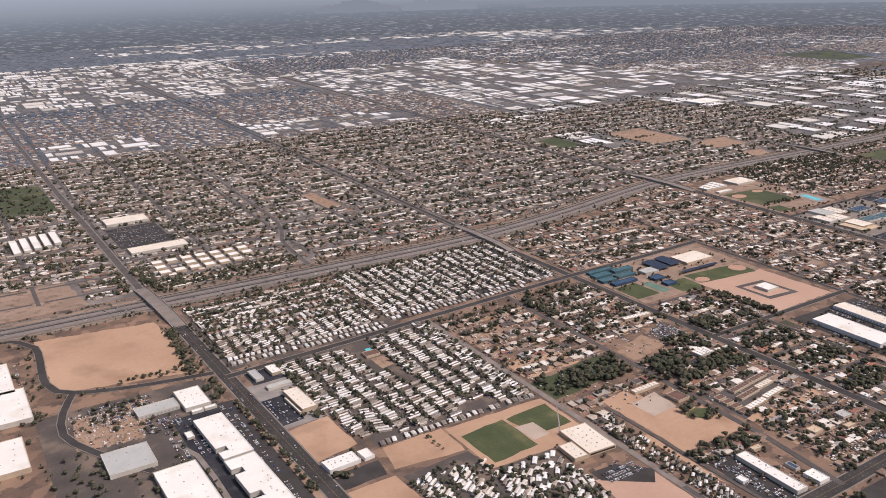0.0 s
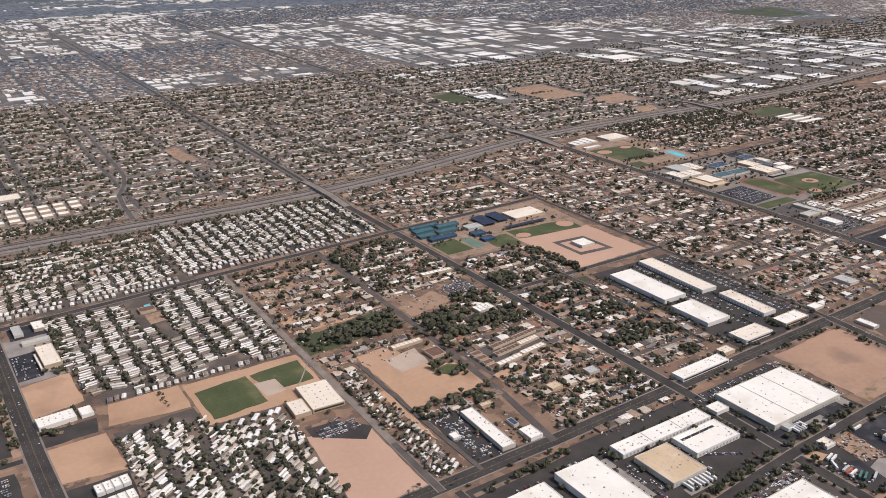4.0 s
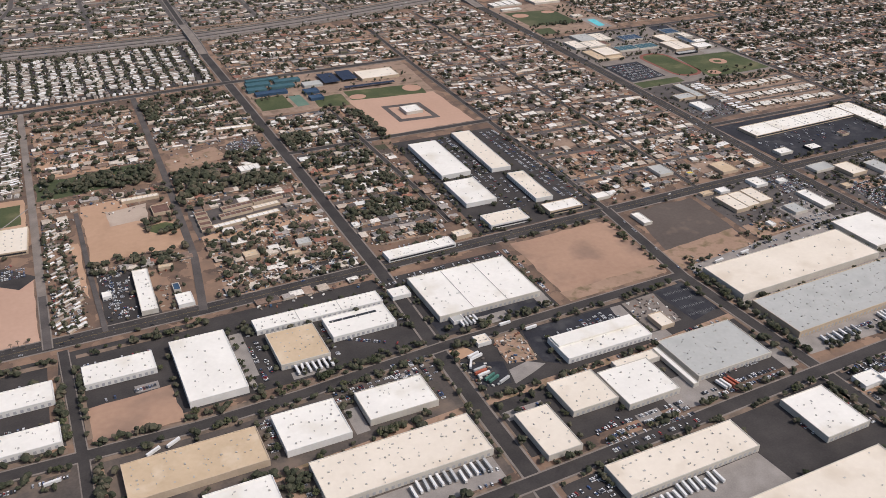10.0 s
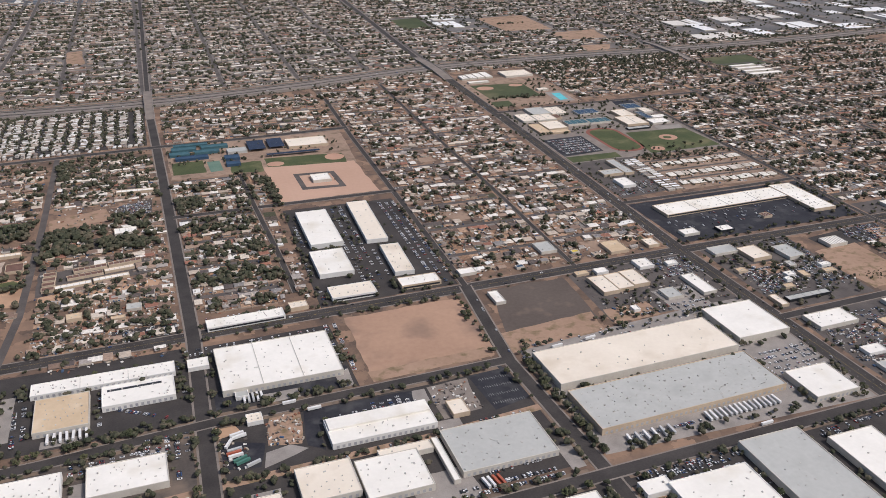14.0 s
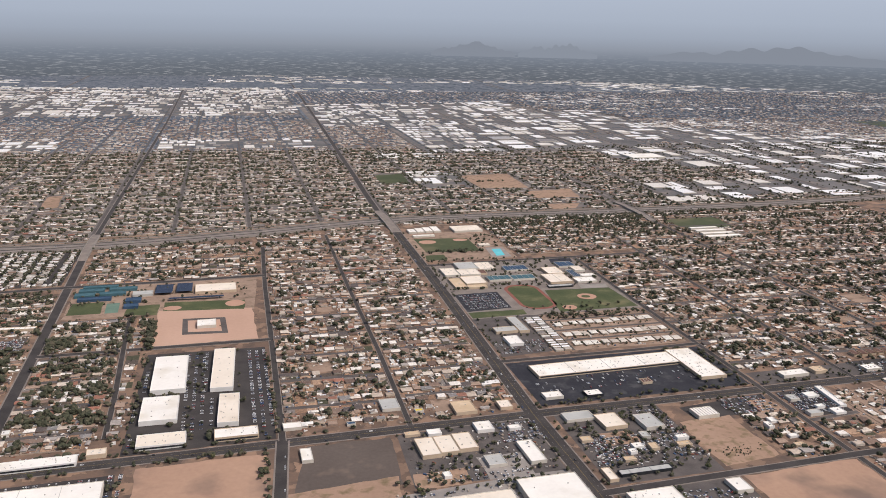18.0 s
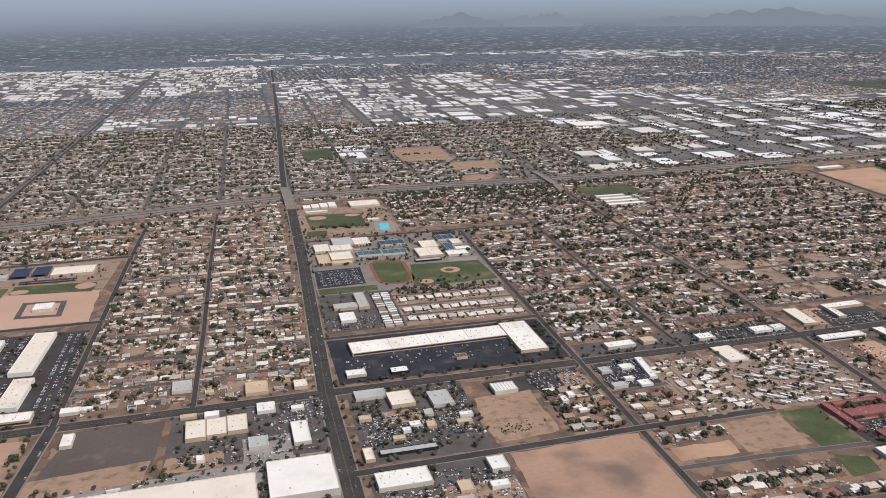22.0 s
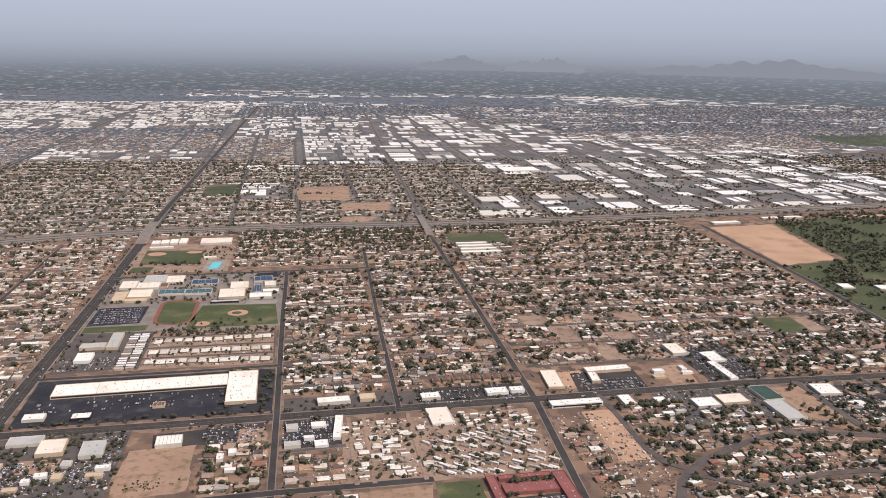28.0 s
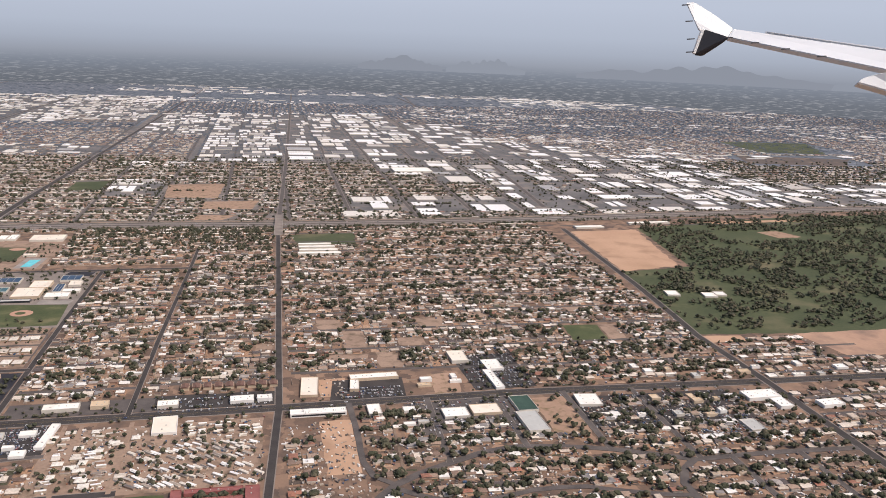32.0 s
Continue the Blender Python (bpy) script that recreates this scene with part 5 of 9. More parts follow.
lot("pool_deck", [(83, 388), (102, 388), (100, 350), (80, 350)], "concrete", "pale concrete pool deck", "deck", z=0.05, wobble=0)

# school by the crossroads in the west: teal and solar roofs
for i, (x0, y0, x1, y1, r, lab) in enumerate((
        (-302, 284, -286, 292, "teal_roof", "teal-roofed classroom block"), (-283, 286, -262, 293, "teal_roof", "teal-roofed classroom block"),
        (-300, 296, -280, 304, "teal_roof", "teal-roofed classroom block"), (-276, 298, -254, 305, "teal_roof", "teal-roofed classroom block"),
        (-298, 273, -272, 280, "blue_roof", "blue-roofed classroom block"), (-260, 264, -248, 273, "blue_roof", "blue-roofed classroom block"), (-260, 249, -249, 257, "blue_roof", "blue-roofed classroom block"), (-298, 307, -270, 312, "teal_roof", "teal-roofed classroom block"),
        (-256, 280, -240, 290, "grey_roof", "grey-roofed classroom block"))):
    building(x0, y0, x1, y1, 2.8, r, r, lab, 0, "", name="school_building")
building(-206, 278, -172, 300, 3.4, "cream_roof", "tan_wall", "tan school building with courtyards", 10, "", name="school_building")
building(-202, 192, -188, 206, 3.0, "white_roof", "wall", "white-roofed building inside a ring drive", 4, "", name="school_building")
for x0, y0, x1, y1 in ((-238, 282, -224, 306), (-221, 284, -208, 308), (-226, 264, -182, 268)):
    keep(x0, x1, y0, y1)
    b = thing("solar_canopy", pose((x0 + x1) / 2, (y0 + y1) / 2, 0), "dark solar panel canopy on steel posts over school parking", "solar canopy")
    w, d = (x1 - x0) / 2, (y1 - y0) / 2
    part("panel", mesh_of("panel", *box(-w, -d, 2.0, w, d, 2.12), [M["solar"]]), b)
    for sx in (-.8, .8):
        for sy in (-.8, .8):
            part("post", mesh_of("post", *box(sx * w - .1, sy * d - .1, 0, sx * w + .1, sy * d + .1, 2.0), [M["unit"]]), b)

# church or small school beside the playing field
building(-492, 77, -473, 106, 3.4, "cream_roof", "tan_wall", "pale grey flat-roofed school with tan walls", 26, "", turn=-3, name="school_building", band=True)
building(-502.5, 78, -493, 94, 3.0, "cream_roof", "tan_wall", "low wing of the pale grey school", 6, "", turn=-3, name="school_building")
lot("pad", [(-508.5, 129), (-495.5, 128), (-494.5, 112), (-507, 111)], "pale_slab", "pale concrete play court", "court", z=0.05, wobble=0)

# motel, shops and depots along the roads
building(-426, -8, -418, 33, 3.2, "white_roof", "wall", "long narrow white-roofed roadside building", 12, "", turn=-1, name="motel")
building(-409, -8.5, -401, 2, 2.8, "white_roof", "white_wall", "small white roadside building", 3, "", name="shop")
building(-420, 119, -398, 123.5, 2.4, "cream_roof", "tan_wall", "long cream-roofed shed in a dirt yard", 0, "", turn=2, name="shed", seams=6)
building(-405, 96, -395, 107, 2.4, "brown_tile", "tan_wall", "brown-roofed house in a dirt yard", 0, "", turn=2, name="house")
building(-442, 14, -437.5, 19, 2.2, "white_roof", "white_wall", "small white shed in a workshop yard", 0, "", name="shed")
building(-408.5, 7, -405, 14, 2.2, "blue_roof", "wall", "small blue-roofed shed in a yard", 0, "", name="shed")
building(-343, 211, -317, 216, 2.4, "white_roof", "tan_wall", "long row of white-roofed cottages", 0, "", turn=-3, name="apartment_row", seams=6)
for ax, ay, wide, roof_kind, lab in ((-367, 86.5, 19, "brown_tile", "long row of brown-roofed apartments"), (-347.4, 89.4, 19, "brown_tile", "long row of brown-roofed apartments"),
                                     (-376, 66, 20, "white_roof", "long row of white-roofed apartments"), (-355.4, 70, 20, "white_roof", "long row of white-roofed apartments"),
                                     (-370, 77.5, 20, "brown_tile", "long row of brown-roofed apartments"), (-349.4, 81, 17, "cream_roof", "long row of cream-roofed apartments")):
    building(ax, ay, ax + wide, ay + 4.4, 2.0, roof_kind, "tan_wall", lab, 0, "", turn=8, name="apartment_row", seams=5)
for q in range(4):
    building(-383, 64 + q * 6.4, -376, 68.6 + q * 6.4, 2.2, "brown_tile", "tan_wall", "small brown-roofed apartment block", 0, "", turn=3, name="apartment_block")
building(-344, 134.5, -330, 143.5, 2.6, "white_roof", "wall", "white-roofed apartment building under trees", 3, "", turn=3, name="apartment_row", seams=3)
building(329, 25, 340, 54, 2.1, "cream_roof", "tan_wall", "cream-roofed hall beside the main road", 4, "", turn=-4, name="hall")
building(361, 47, 393, 55, 2.6, "white_roof", "tan_wall", "long motel wing with a white roof", 8, "", turn=3, name="motel")
building(360, 30, 366, 46, 2.6, "white_roof", "tan_wall", "short motel wing with a white roof", 5, "", turn=-6, name="motel")
building(321, -4, 354, 3, 3.0, "white_roof", "white_wall", "long white roadside building", 10, "", turn=1, name="shop_row", band=True)
building(452.5, 23, 458.5, 54, 2.2, "white_roof", "white_wall", "long narrow white building in a parking lot", 8, "", turn=3, name="shop_row")
building(455, 54.5, 467, 72, 2.2, "white_roof", "white_wall", "white-roofed store at the end of a shop row", 6, "", turn=3, name="store")
building(434, 70, 446, 90, 3.0, "cream_roof", "wall", "low grey building in a parking lot", 4, "", name="shop")
building(611, -15.5, 634.5, -3.5, 3.4, "white_roof", "white_wall", "large white store beside the main road", 10, "", turn=2, name="store")
building(624.5, -30, 634, -16.3, 3.4, "white_roof", "white_wall", "rear wing of a large white store", 5, "", turn=2, name="store")
building(654, -31, 670, -22, 3.0, "white_roof", "white_wall", "white store among parked cars", 5, "", turn=4, name="store")
building(588, -57, 598, -42, 2.1, "grey_roof", "wall", "grey workshop beside parked cars", 4, "", name="workshop")
building(286, 20, 300, 28, 2.8, "white_roof", "white_wall", "white roadside shop", 5, "", turn=2, name="shop")
building(302, 22, 311, 28, 2.8, "white_roof", "white_wall", "small white roadside shop", 3, "", turn=2, name="shop")
building(244, 18, 256, 26, 2.8, "white_roof", "wall", "white roadside shop", 5, "", turn=2, name="shop")
building(180, 20, 200, 28, 2.8, "white_roof", "wall", "white roadside shops with an arched roof", 5, "", turn=3, name="shop")
building(206, 22, 216, 30, 2.8, "tan_roof", "tan_wall", "tan roadside shop", 3, "", turn=3, name="shop")
building(188.5, -27, 193, 2, 2.1, "white_roof", "white_wall", "narrow white workshop beside a car yard", 3, "", turn=-6, name="workshop")
building(244.5, -17, 258, 4.5, 2.0, "cream_roof", "white_wall", "pale flat-roofed hall with a white edge", 3, "", turn=3, name="shop")
building(455, -42, 468, -15.4, 2.8, "grey_roof", "wall", "long pale workshop roof", 2, "", turn=2, name="workshop")
building(457, -14, 470, 8, 2.6, "green_roof", "wall", "dark green tarpaulin-roofed yard cover", 0, "", turn=2, name="shed")
building(499, -10, 514, 6.5, 2.1, "white_roof", "wall", "white roadside workshop", 6, "", turn=-5, name="workshop")
building(411, -16.5, 426.5, -4, 2.1, "white_roof", "wall", "white flat-roofed workshop", 6, "", name="workshop")
building(429, -14, 447, -1, 2.1, "cream_roof", "tan_wall", "tan roadside workshop", 3, "", name="workshop")
building(367, -7, 375, 7, 2.1, "white_roof", "wall", "white roadside shop", 3, "", name="shop")
building(30, -26, 44, -9, 3.0, "cream_roof", "tan_wall", "tan flat-roofed workshop", 4, "", turn=3, name="workshop")
building(53, -31, 65, -14, 3.0, "grey_roof", "wall", "grey flat-roofed workshop", 4, "", turn=3, name="workshop")
building(91, -24, 105, -13, 3.0, "white_roof", "wall", "white ribbed metal shed", 0, "", turn=2, name="shed", seams=6)
building(8, -80, 13, -68, 2.4, "cream_roof", "tan_wall", "small cream building", 1, "", name="shop")
building(16, -76, 46, -71, 2.2, "grey_roof", "dark", "long low grey shed", 0, "", turn=2, name="shed", seams=4)
building(10, -108, 36, -94, 3.4, "white_roof", "wall", WH, 8, "", turn=2)
building(66, -104, 75, -92, 2.8, "white_roof", "wall", "small white shed", 1, "", name="shed")
building(12, -12, 30, -2, 2.4, "grey_roof", "wall", "low grey roadside canopy on posts", 0, "", turn=2, name="shed")

SMALL = ["small white flat-roofed workshop in a yard", "small tan flat-roofed shed in a yard", "small grey flat-roofed workshop in a yard"]
for x0, x1, y0, y1, n in ((-86, -10, -60, -6, 4), (10, 74, -66, -32, 12), (116, 150, -76, -28, 8), (382, 402, -24, 2, 9), (522, 600, -36, 4, 10), (-384, -320, 8, 60, 3), (-438, -404, -6, 40, 6), (630, 720, 20, 46, 8), (160, 190, -36, -4, 5), (556, 622, 20, 60, 8), (400, 440, 22, 50, 5)):
    for _ in range(n):
        w, d = rnd.uniform(3.5, 9), rnd.uniform(3, 7)
        x, y = rnd.uniform(x0, x1 - w), rnd.uniform(y0, y1 - d)
        if any(a < x + w and b > x and c < y + d and e > y for a, b, c, e in FOOT):
            continue
        k = rnd.choice((0, 0, 1, 2))
        building(x, y, x + w, y + d, rnd.uniform(1.8, 2.6), ("white_roof", "tan_roof", "grey_roof")[k], ("white_wall", "tan_wall", "wall")[k], SMALL[k], rnd.choice((0, 1, 2)), "", turn=rnd.uniform(-2, 4), name="workshop")

# red-roofed school
for x0, y0, x1, y1 in ((262, -112, 267, -82), (268, -100, 296, -91), (297, -112, 304, -82), (270, -124, 300, -115), (268, -86, 296, -82)):
    building(x0, y0, x1, y1, 2.4, "red_roof", "red_roof", "red-roofed school wing", 6, "", name="school_building")
keep(262, 306, -140, -80)
patch("parking_lot", [(261, -102), (306, -100), (304, -150), (260, -150)], M["asphalt"], 0.02, "dark asphalt school parking lot", "parking lot")

# industrial estate west of the arterial
def notched(x0, y0, x1, y1, h, notches, turn=3.0, label="long white warehouse with notched loading bays", units=12):
    """A long flat-roofed warehouse whose west wall steps back at each loading bay."""
    keep(x0 - 2, x1 + 2, y0 - 2, y1 + 2)
    FOOT.append((x0 - 1, x1 + 1, y0 - 1, y1 + 1))
    w, d = (x1 - x0) / 2, (y1 - y0) / 2
    line = [(w, -d), (w, d), (-w, d)]
    for lo, hi, deep in sorted(notches, reverse=True):
        ya, yb = -d + hi * 2 * d, -d + lo * 2 * d
        line += [(-w, ya), (-w + deep, ya), (-w + deep, yb), (-w, yb)]
    line.append((-w, -d))
    n = len(line)
    b = thing("warehouse", pose((x0 + x1) / 2, (y0 + y1) / 2, 0, 0, 0, turn), label, "warehouse")
    v = [(x, y, z) for z in (0, h) for x, y in line]
    part("wall", mesh_of("wall", v, [(k, (k + 1) % n, (k + 1) % n + n, k + n) for k in range(n)], [M["wall"]]), b)
    part("roof", mesh_of("roof", [(x, y, h - .06) for x, y in line], [tuple(range(n))], [M["white_roof"]]), b)
    rims = []
    for (ax, ay), (bx, by) in zip(line, line[1:] + line[:1]):
        rims.append(box(min(ax, bx) - .15, min(ay, by) - .15, h - .02, max(ax, bx) + .15, max(ay, by) + .15, h + .25))
    part("parapet", mesh_of("parapet", *merge(*rims), [M["white_wall"]]), b, "low white parapet round the roof")
    for _ in range(units):
        x, y = rnd.uniform(-w * .2, w - 1.2), rnd.uniform(-d + 1.5, d - 1.5)
        part("roof_unit", UNIT, b, at=pose(x, y, h - .06, 0, 0, rnd.choice((0, 90))) @ Matrix.Scale(rnd.uniform(.35, .7), 4))
    for lo, hi, deep in notches:
        part("dock_door", DOOR, b, at=pose(-w + deep, -d + (lo + hi) * d, 0, 0, 0, -90))


notched(-670.5, 186, -652.5, 239, 3.0, [(.15, .25, 6.2)])
notched(-668, 124.5, -650, 183.5, 3.0, [(.26, .36, 6.2), (.72, .82, 6.2)])
building(-706, 126, -682, 192, 4.2, "white_roof", "wall", WH, 26, "", turn=2)
building(-672.5, 255.5, -656, 283, 4.0, "white_roof", "wall", WH, 12, "", turn=2)
building(-669, 251.5, -661.5, 255, 2.2, "white_roof", "wall", "low white dock annex of a warehouse", 0, "", name="annex", turn=2)
building(-660.8, 251.8, -653, 255.3, 2.2, "white_roof", "wall", "low white dock annex of a warehouse", 0, "", name="annex", turn=2)
building(-700, 262, -674, 275, 3.6, "grey_roof", "wall", "long grey depot with dark roller doors", 12, "s", turn=3, name="depot")
building(-728, 202, -702, 228, 4.0, "grey_roof", "wall", GR, 10, "")
building(-680, 222, -675.5, 229.5, 2.0, "white_roof", "wall", "small pale shed in a dark yard", 0, "", name="shed")
building(-774, 340, -762, 392, 4.6, "white_roof", "wall", WH, 10, "")
building(-780, 296, -756, 344, 4.6, "white_roof", "wall", WH, 10, "")
building(-786, 234, -764, 274, 4.6, "white_roof", "tan_wall", WH, 10, "")
building(-611, 213, -600.5, 244, 4.4, "cream_roof", "tan_wall", "store with a pale roof and tall tan walls", 10, "", turn=3, name="store")
building(-612.6, 214, -611, 238, 2.2, "white_roof", "tan_wall", "white front canopy of a store", 0, "", turn=3, name="canopy_building")
building(-617.5, 256, -600.5, 261, 2.4, "grey_roof", "wall", "long grey filling station canopy over a concrete forecourt", 0, "", turn=3, name="canopy_building")
building(-620.5, 272, -614.8, 288, 2.6, "grey_roof", "wall", "grey-roofed filling station shop", 3, "", turn=3, name="shop")
building(-608, 275, -600.5, 288.5, 2.8, "white_roof", "tan_wall", "small white-roofed corner shop with tan walls", 3, "", turn=3, name="shop")
building(-623.5, 142.5, -604, 153, 3.2, "white_roof", "white_wall", "white-roofed roadside shops behind palms", 16, "", turn=4, name="shop_row")
building(-601.5, 143.5, -595, 152.5, 2.8, "white_roof", "white_wall", "small white-roofed house beside a dirt lot", 0, "", turn=4, name="house")
building(-541, 264, -530, 272, 2.4, "brown_tile", "tan_wall", "brown-roofed clubhouse of the mobile home park", 0, "", name="clubhouse")
for ay in (66, 52.5):
    for q in range(4):
        building(-608.5 + q * 4.1, ay + q * .4, -604.7 + q * 4.1, ay + 7.4 + q * .4, 2.8, "white_roof", "white_wall", "white-roofed apartment in a row", 2, "", turn=3, name="apartment_block")
for q in range(5):
    building(-612 + q * 4.6, 20 + q * .4, -608 + q * 4.6, 34 + q * .4, 2.8, "white_roof", "tan_wall", "white-roofed apartment in a row", 2, "", turn=3, name="apartment_block")
building(-634, 725, -588, 752, 4.0, "cream_roof", "wall", "large cream-roofed store", 12, "", name="store")
for k in range(5):
    building(-732 + k * 10, 672 + k * 4, -725 + k * 10, 724 + k * 3, 3.2, "white_roof", "wall", "white storage unit row", 0, "", name="storage_row", seams=0)
building(-632, 606, -575, 626, 3.4, "cream_roof", "wall", "long cream-roofed store", 12, "", name="store")
for i in range(7):
    for j in range(3):
        if rnd.random() < 0.85:
            building(-622 + i * 14, 528 + j * 16, -612 + i * 14, 537 + j * 16, 3.0, "white_roof", "tan_wall", "white-roofed apartment block", 0, "", name="apartment_block")
lot("parking_lot", [(-638, 716), (-584, 720), (-582, 640), (-636, 634)], "asphalt", "dark asphalt parking lot of a store", "parking lot", z=0.02, wobble=0)
building(341, 382, 385, 390, 3.0, "white_roof", "wall", "white-roofed school wing", 0, "", name="school_building")
building(343, 396, 383, 403, 3.0, "white_roof", "wall", "white-roofed school wing", 0, "", name="school_building")
building(343, 410, 381, 417, 3.0, "white_roof", "wall", "white-roofed school wing", 0, "", name="school_building")
building(343, 423, 378, 429, 3.0, "white_roof", "wall", "white-roofed school wing", 0, "", name="school_building")
building(524, 940, 590, 985, 4.6, "white_roof", "wall", "very large bright white warehouse", 0, "", turn=2)
building(764, 521, 822, 529, 2.6, "white_roof", "wall", "long white shed beside the freeway", 0, "", turn=4, name="shed")
building(684, 498, 722, 508, 2.6, "white_roof", "wall", "white shed at the edge of a dirt field", 0, "", turn=5, name="shed")
building(668, 212, 680, 226, 2.0, "white_roof", "wall", "white cemetery building", 0, "", turn=-8, name="hall")
building(701, 204, 713, 217, 2.0, "white_roof", "wall", "white cemetery hall", 0, "", turn=-8, name="hall")
building(714, 208, 724, 219, 2.0, "white_roof", "wall", "white cemetery hall", 0, "", turn=-8, name="hall")
for i, (x, y, hh, ww) in enumerate(((2600, 2300, 46, 22), (2655, 2270, 60, 20), (2705, 2330, 40, 24), (2760, 2290, 52, 20), (2550, 2350, 34, 26))):
    b = thing("tower_block", pose(x, y, 0, 0, 0, 8), "distant pale high-rise office tower", "tower")
    part("wall", mesh_of("wall", *wall_ring(ww / 2, ww / 2.6, hh), [M["wall"]]), b)
    part("roof", mesh_of("roof", *box(-ww / 2 + .3, -ww / 2.6 + .3, hh - .5, ww / 2 - .3, ww / 2.6 - .3, hh - .3), [M["grey_roof"]]), b)
    for k in range(int(hh / 5)):
        part("window_band", mesh_of("window_band", *box(-ww / 2 + .6, -ww / 2.6 - .1, 2 + 5 * k, ww / 2 - .6, -ww / 2.6 + .05, 4.4 + 5 * k), [M["dark"]]), b)

# planting strips with trees along the industrial streets, and the cars parked beside them
def planting(pts, width, n, mat="dusty_verge", lo=2.0, hi=4.3, label="tan planting strip with street trees"):
    v, f = strip(pts, width, 0.052)
    tagged(new("planting_strip", mesh_of("planting_strip", v, f, [M[mat]])), label, "planting strip", kind="structure")
    total = sum(math.dist(a, b) for a, b in zip(pts, pts[1:]))
    for _ in range(int(n * 1.25)):
        x, y, a = along(pts, rnd.uniform(0, total))
        o = rnd.gauss(0, .4) * width
        YARD_TREES.append((x - math.sin(a) * o, y + math.cos(a) * o, rnd.uniform(lo, hi)))


def parked(x0, y0, x1, y1, share=0.5, gap=1.2, turn=None):
    d = math.dist((x0, y0), (x1, y1))
    a = math.atan2(y1 - y0, x1 - x0) + math.pi / 2 if turn is None else turn
    for i in range(int(d / gap)):
        if rnd.random() < share + .3 * math.sin(i * .35 + x0):
            YARD_CARS.append((x0 + (x1 - x0) * i * gap / d, y0 + (y1 - y0) * i * gap / d, a + rnd.uniform(-.05, .05)))


planting([(-635.5, 126), (-639.8, 254)], 2.6, 74, "brown_dirt", 1.8, 3.8, "tan planting strip with bushes beside the arterial")
planting([(-648, 262), (-646, 294)], 5.0, 26, "dusty_verge", 2.0, 4.2)
planting([(-668, 122.2), (-640, 122)], 1.6, 20)
planting([(-598.5, 206), (-597.5, 294)], 2.0, 46, "dusty_verge", 2.0, 4.4)
planting([(-627, 160), (-628.5, 258)], 1.6, 26, "dusty_verge", 1.4, 2.6)
planting([(-604, 207), (-599.5, 209)], 2.0, 8, "dusty_verge", 2.4, 4.0)
planting([(-622, 139), (-612, 136)], 3.0, 10, "dusty_verge", 2.4, 4.0)
planting([(-653, 306), (-646, 396)], 5.0, 70, "dusty_verge", 2.4, 5.0)
planting([(-630.5, 304), (-632, 400)], 4.0, 60, "dusty_verge", 2.2, 4.6)
planting([(-626, 296), (-604, 297)], 1.6, 14, "dusty_verge", 2.0, 4.0)
planting([(-660, 500), (-655, 560)], 6.0, 30, "dusty_verge", 2.2, 4.6)
planting([(-632, 490), (-640, 560)], 12.0, 90, "dusty_verge", 2.2, 4.8)
planting([(-460, -92.6), (-420, -93.6), (-388, -90.6)], 2.6, 34)
planting([(-382, -90.4), (-352, -87.4), (-310, -85)], 2.4, 30)
planting([(-458, -102), (-400, -101.5), (-372, -99.5)], 2.4, 22)
planting([(-364, -98.5), (-340, -96), (-311, -93)], 2.4, 22)
planting([(-300, -176.4), (-250, -173.6), (-205, -170.8), (-160, -169)], 2.8, 46)
planting([(-302, -184.6), (-260, -182), (-205, -180), (-162, -177.6)], 2.8, 46)
planting([(-146, -177), (-100, -175.5), (-14, -172.5)], 2.8, 46)
planting([(-420, -180.4), (-380, -178.6), (-316, -176.5)], 2.6, 34)
planting([(-600, -191.5), (-520, -189), (-420, -188.5), (-316, -185)], 2.8, 60)
planting([(-300, -92), (-260, -90), (-200, -88), (-166, -86)], 2.4, 34)
planting([(-300, -82.6), (-236, -79.6)], 2.0, 20)
planting([(-489, -30.5), (-466, -30.5)], 3.0, 10)
planting([(-458, -29), (-424, -28), (-400, -25.5)], 2.6, 22)
planting([(-600, -34), (-545, -32), (-494, -30.5)], 3.0, 34)
planting([(-600, -90), (-540, -91), (-466, -91.5)], 2.6, 40)
planting([(-600, -103), (-540, -102.5), (-466, -102)], 2.6, 40)
planting([(-458, -40), (-457.5, -88)], 2.2, 18)
planting([(-466.5, -40), (-465, -88)], 2.4, 24)
planting([(-456.6, -106), (-456.6, -128)], 4.4, 24, "brown_dirt")
planting([(-391, -136), (-391, -152)], 6.0, 18, "brown_dirt")
planting([(-356, -133.5), (-334, -130.5)], 2.0, 22, "brown_dirt")
planting([(-302.5, -96), (-303, -164)], 3.0, 34)
planting([(-310.5, -96), (-311, -168)], 2.6, 30)
planting([(-161, -90), (-157.6, -164)], 2.2, 26)
planting([(-150.5, -86), (-147.6, -160)], 2.4, 30)
planting([(-148, -194), (-145, -254)], 3.0, 26)
planting([(-157, -182), (-153, -254)], 3.0, 26)
planting([(-296, -262), (-200, -259), (-160, -257.5)], 2.6, 40)
planting([(-142, -256.5), (-60, -255), (-8, -253.5)], 2.6, 40)
planting([(-394, -40), (-389.5, -84)], 2.6, 20, "concrete", 1.4, 2.4, "pale concrete strip between warehouses")
planting([(-300, -131), (-212, -127.5)], 1.6, 22, "brown_dirt")
planting([(-163, -190), (-135, -188)], 11, 26, "brown_dirt", 1.6, 3.4, "tan dirt corner with trees and brush")
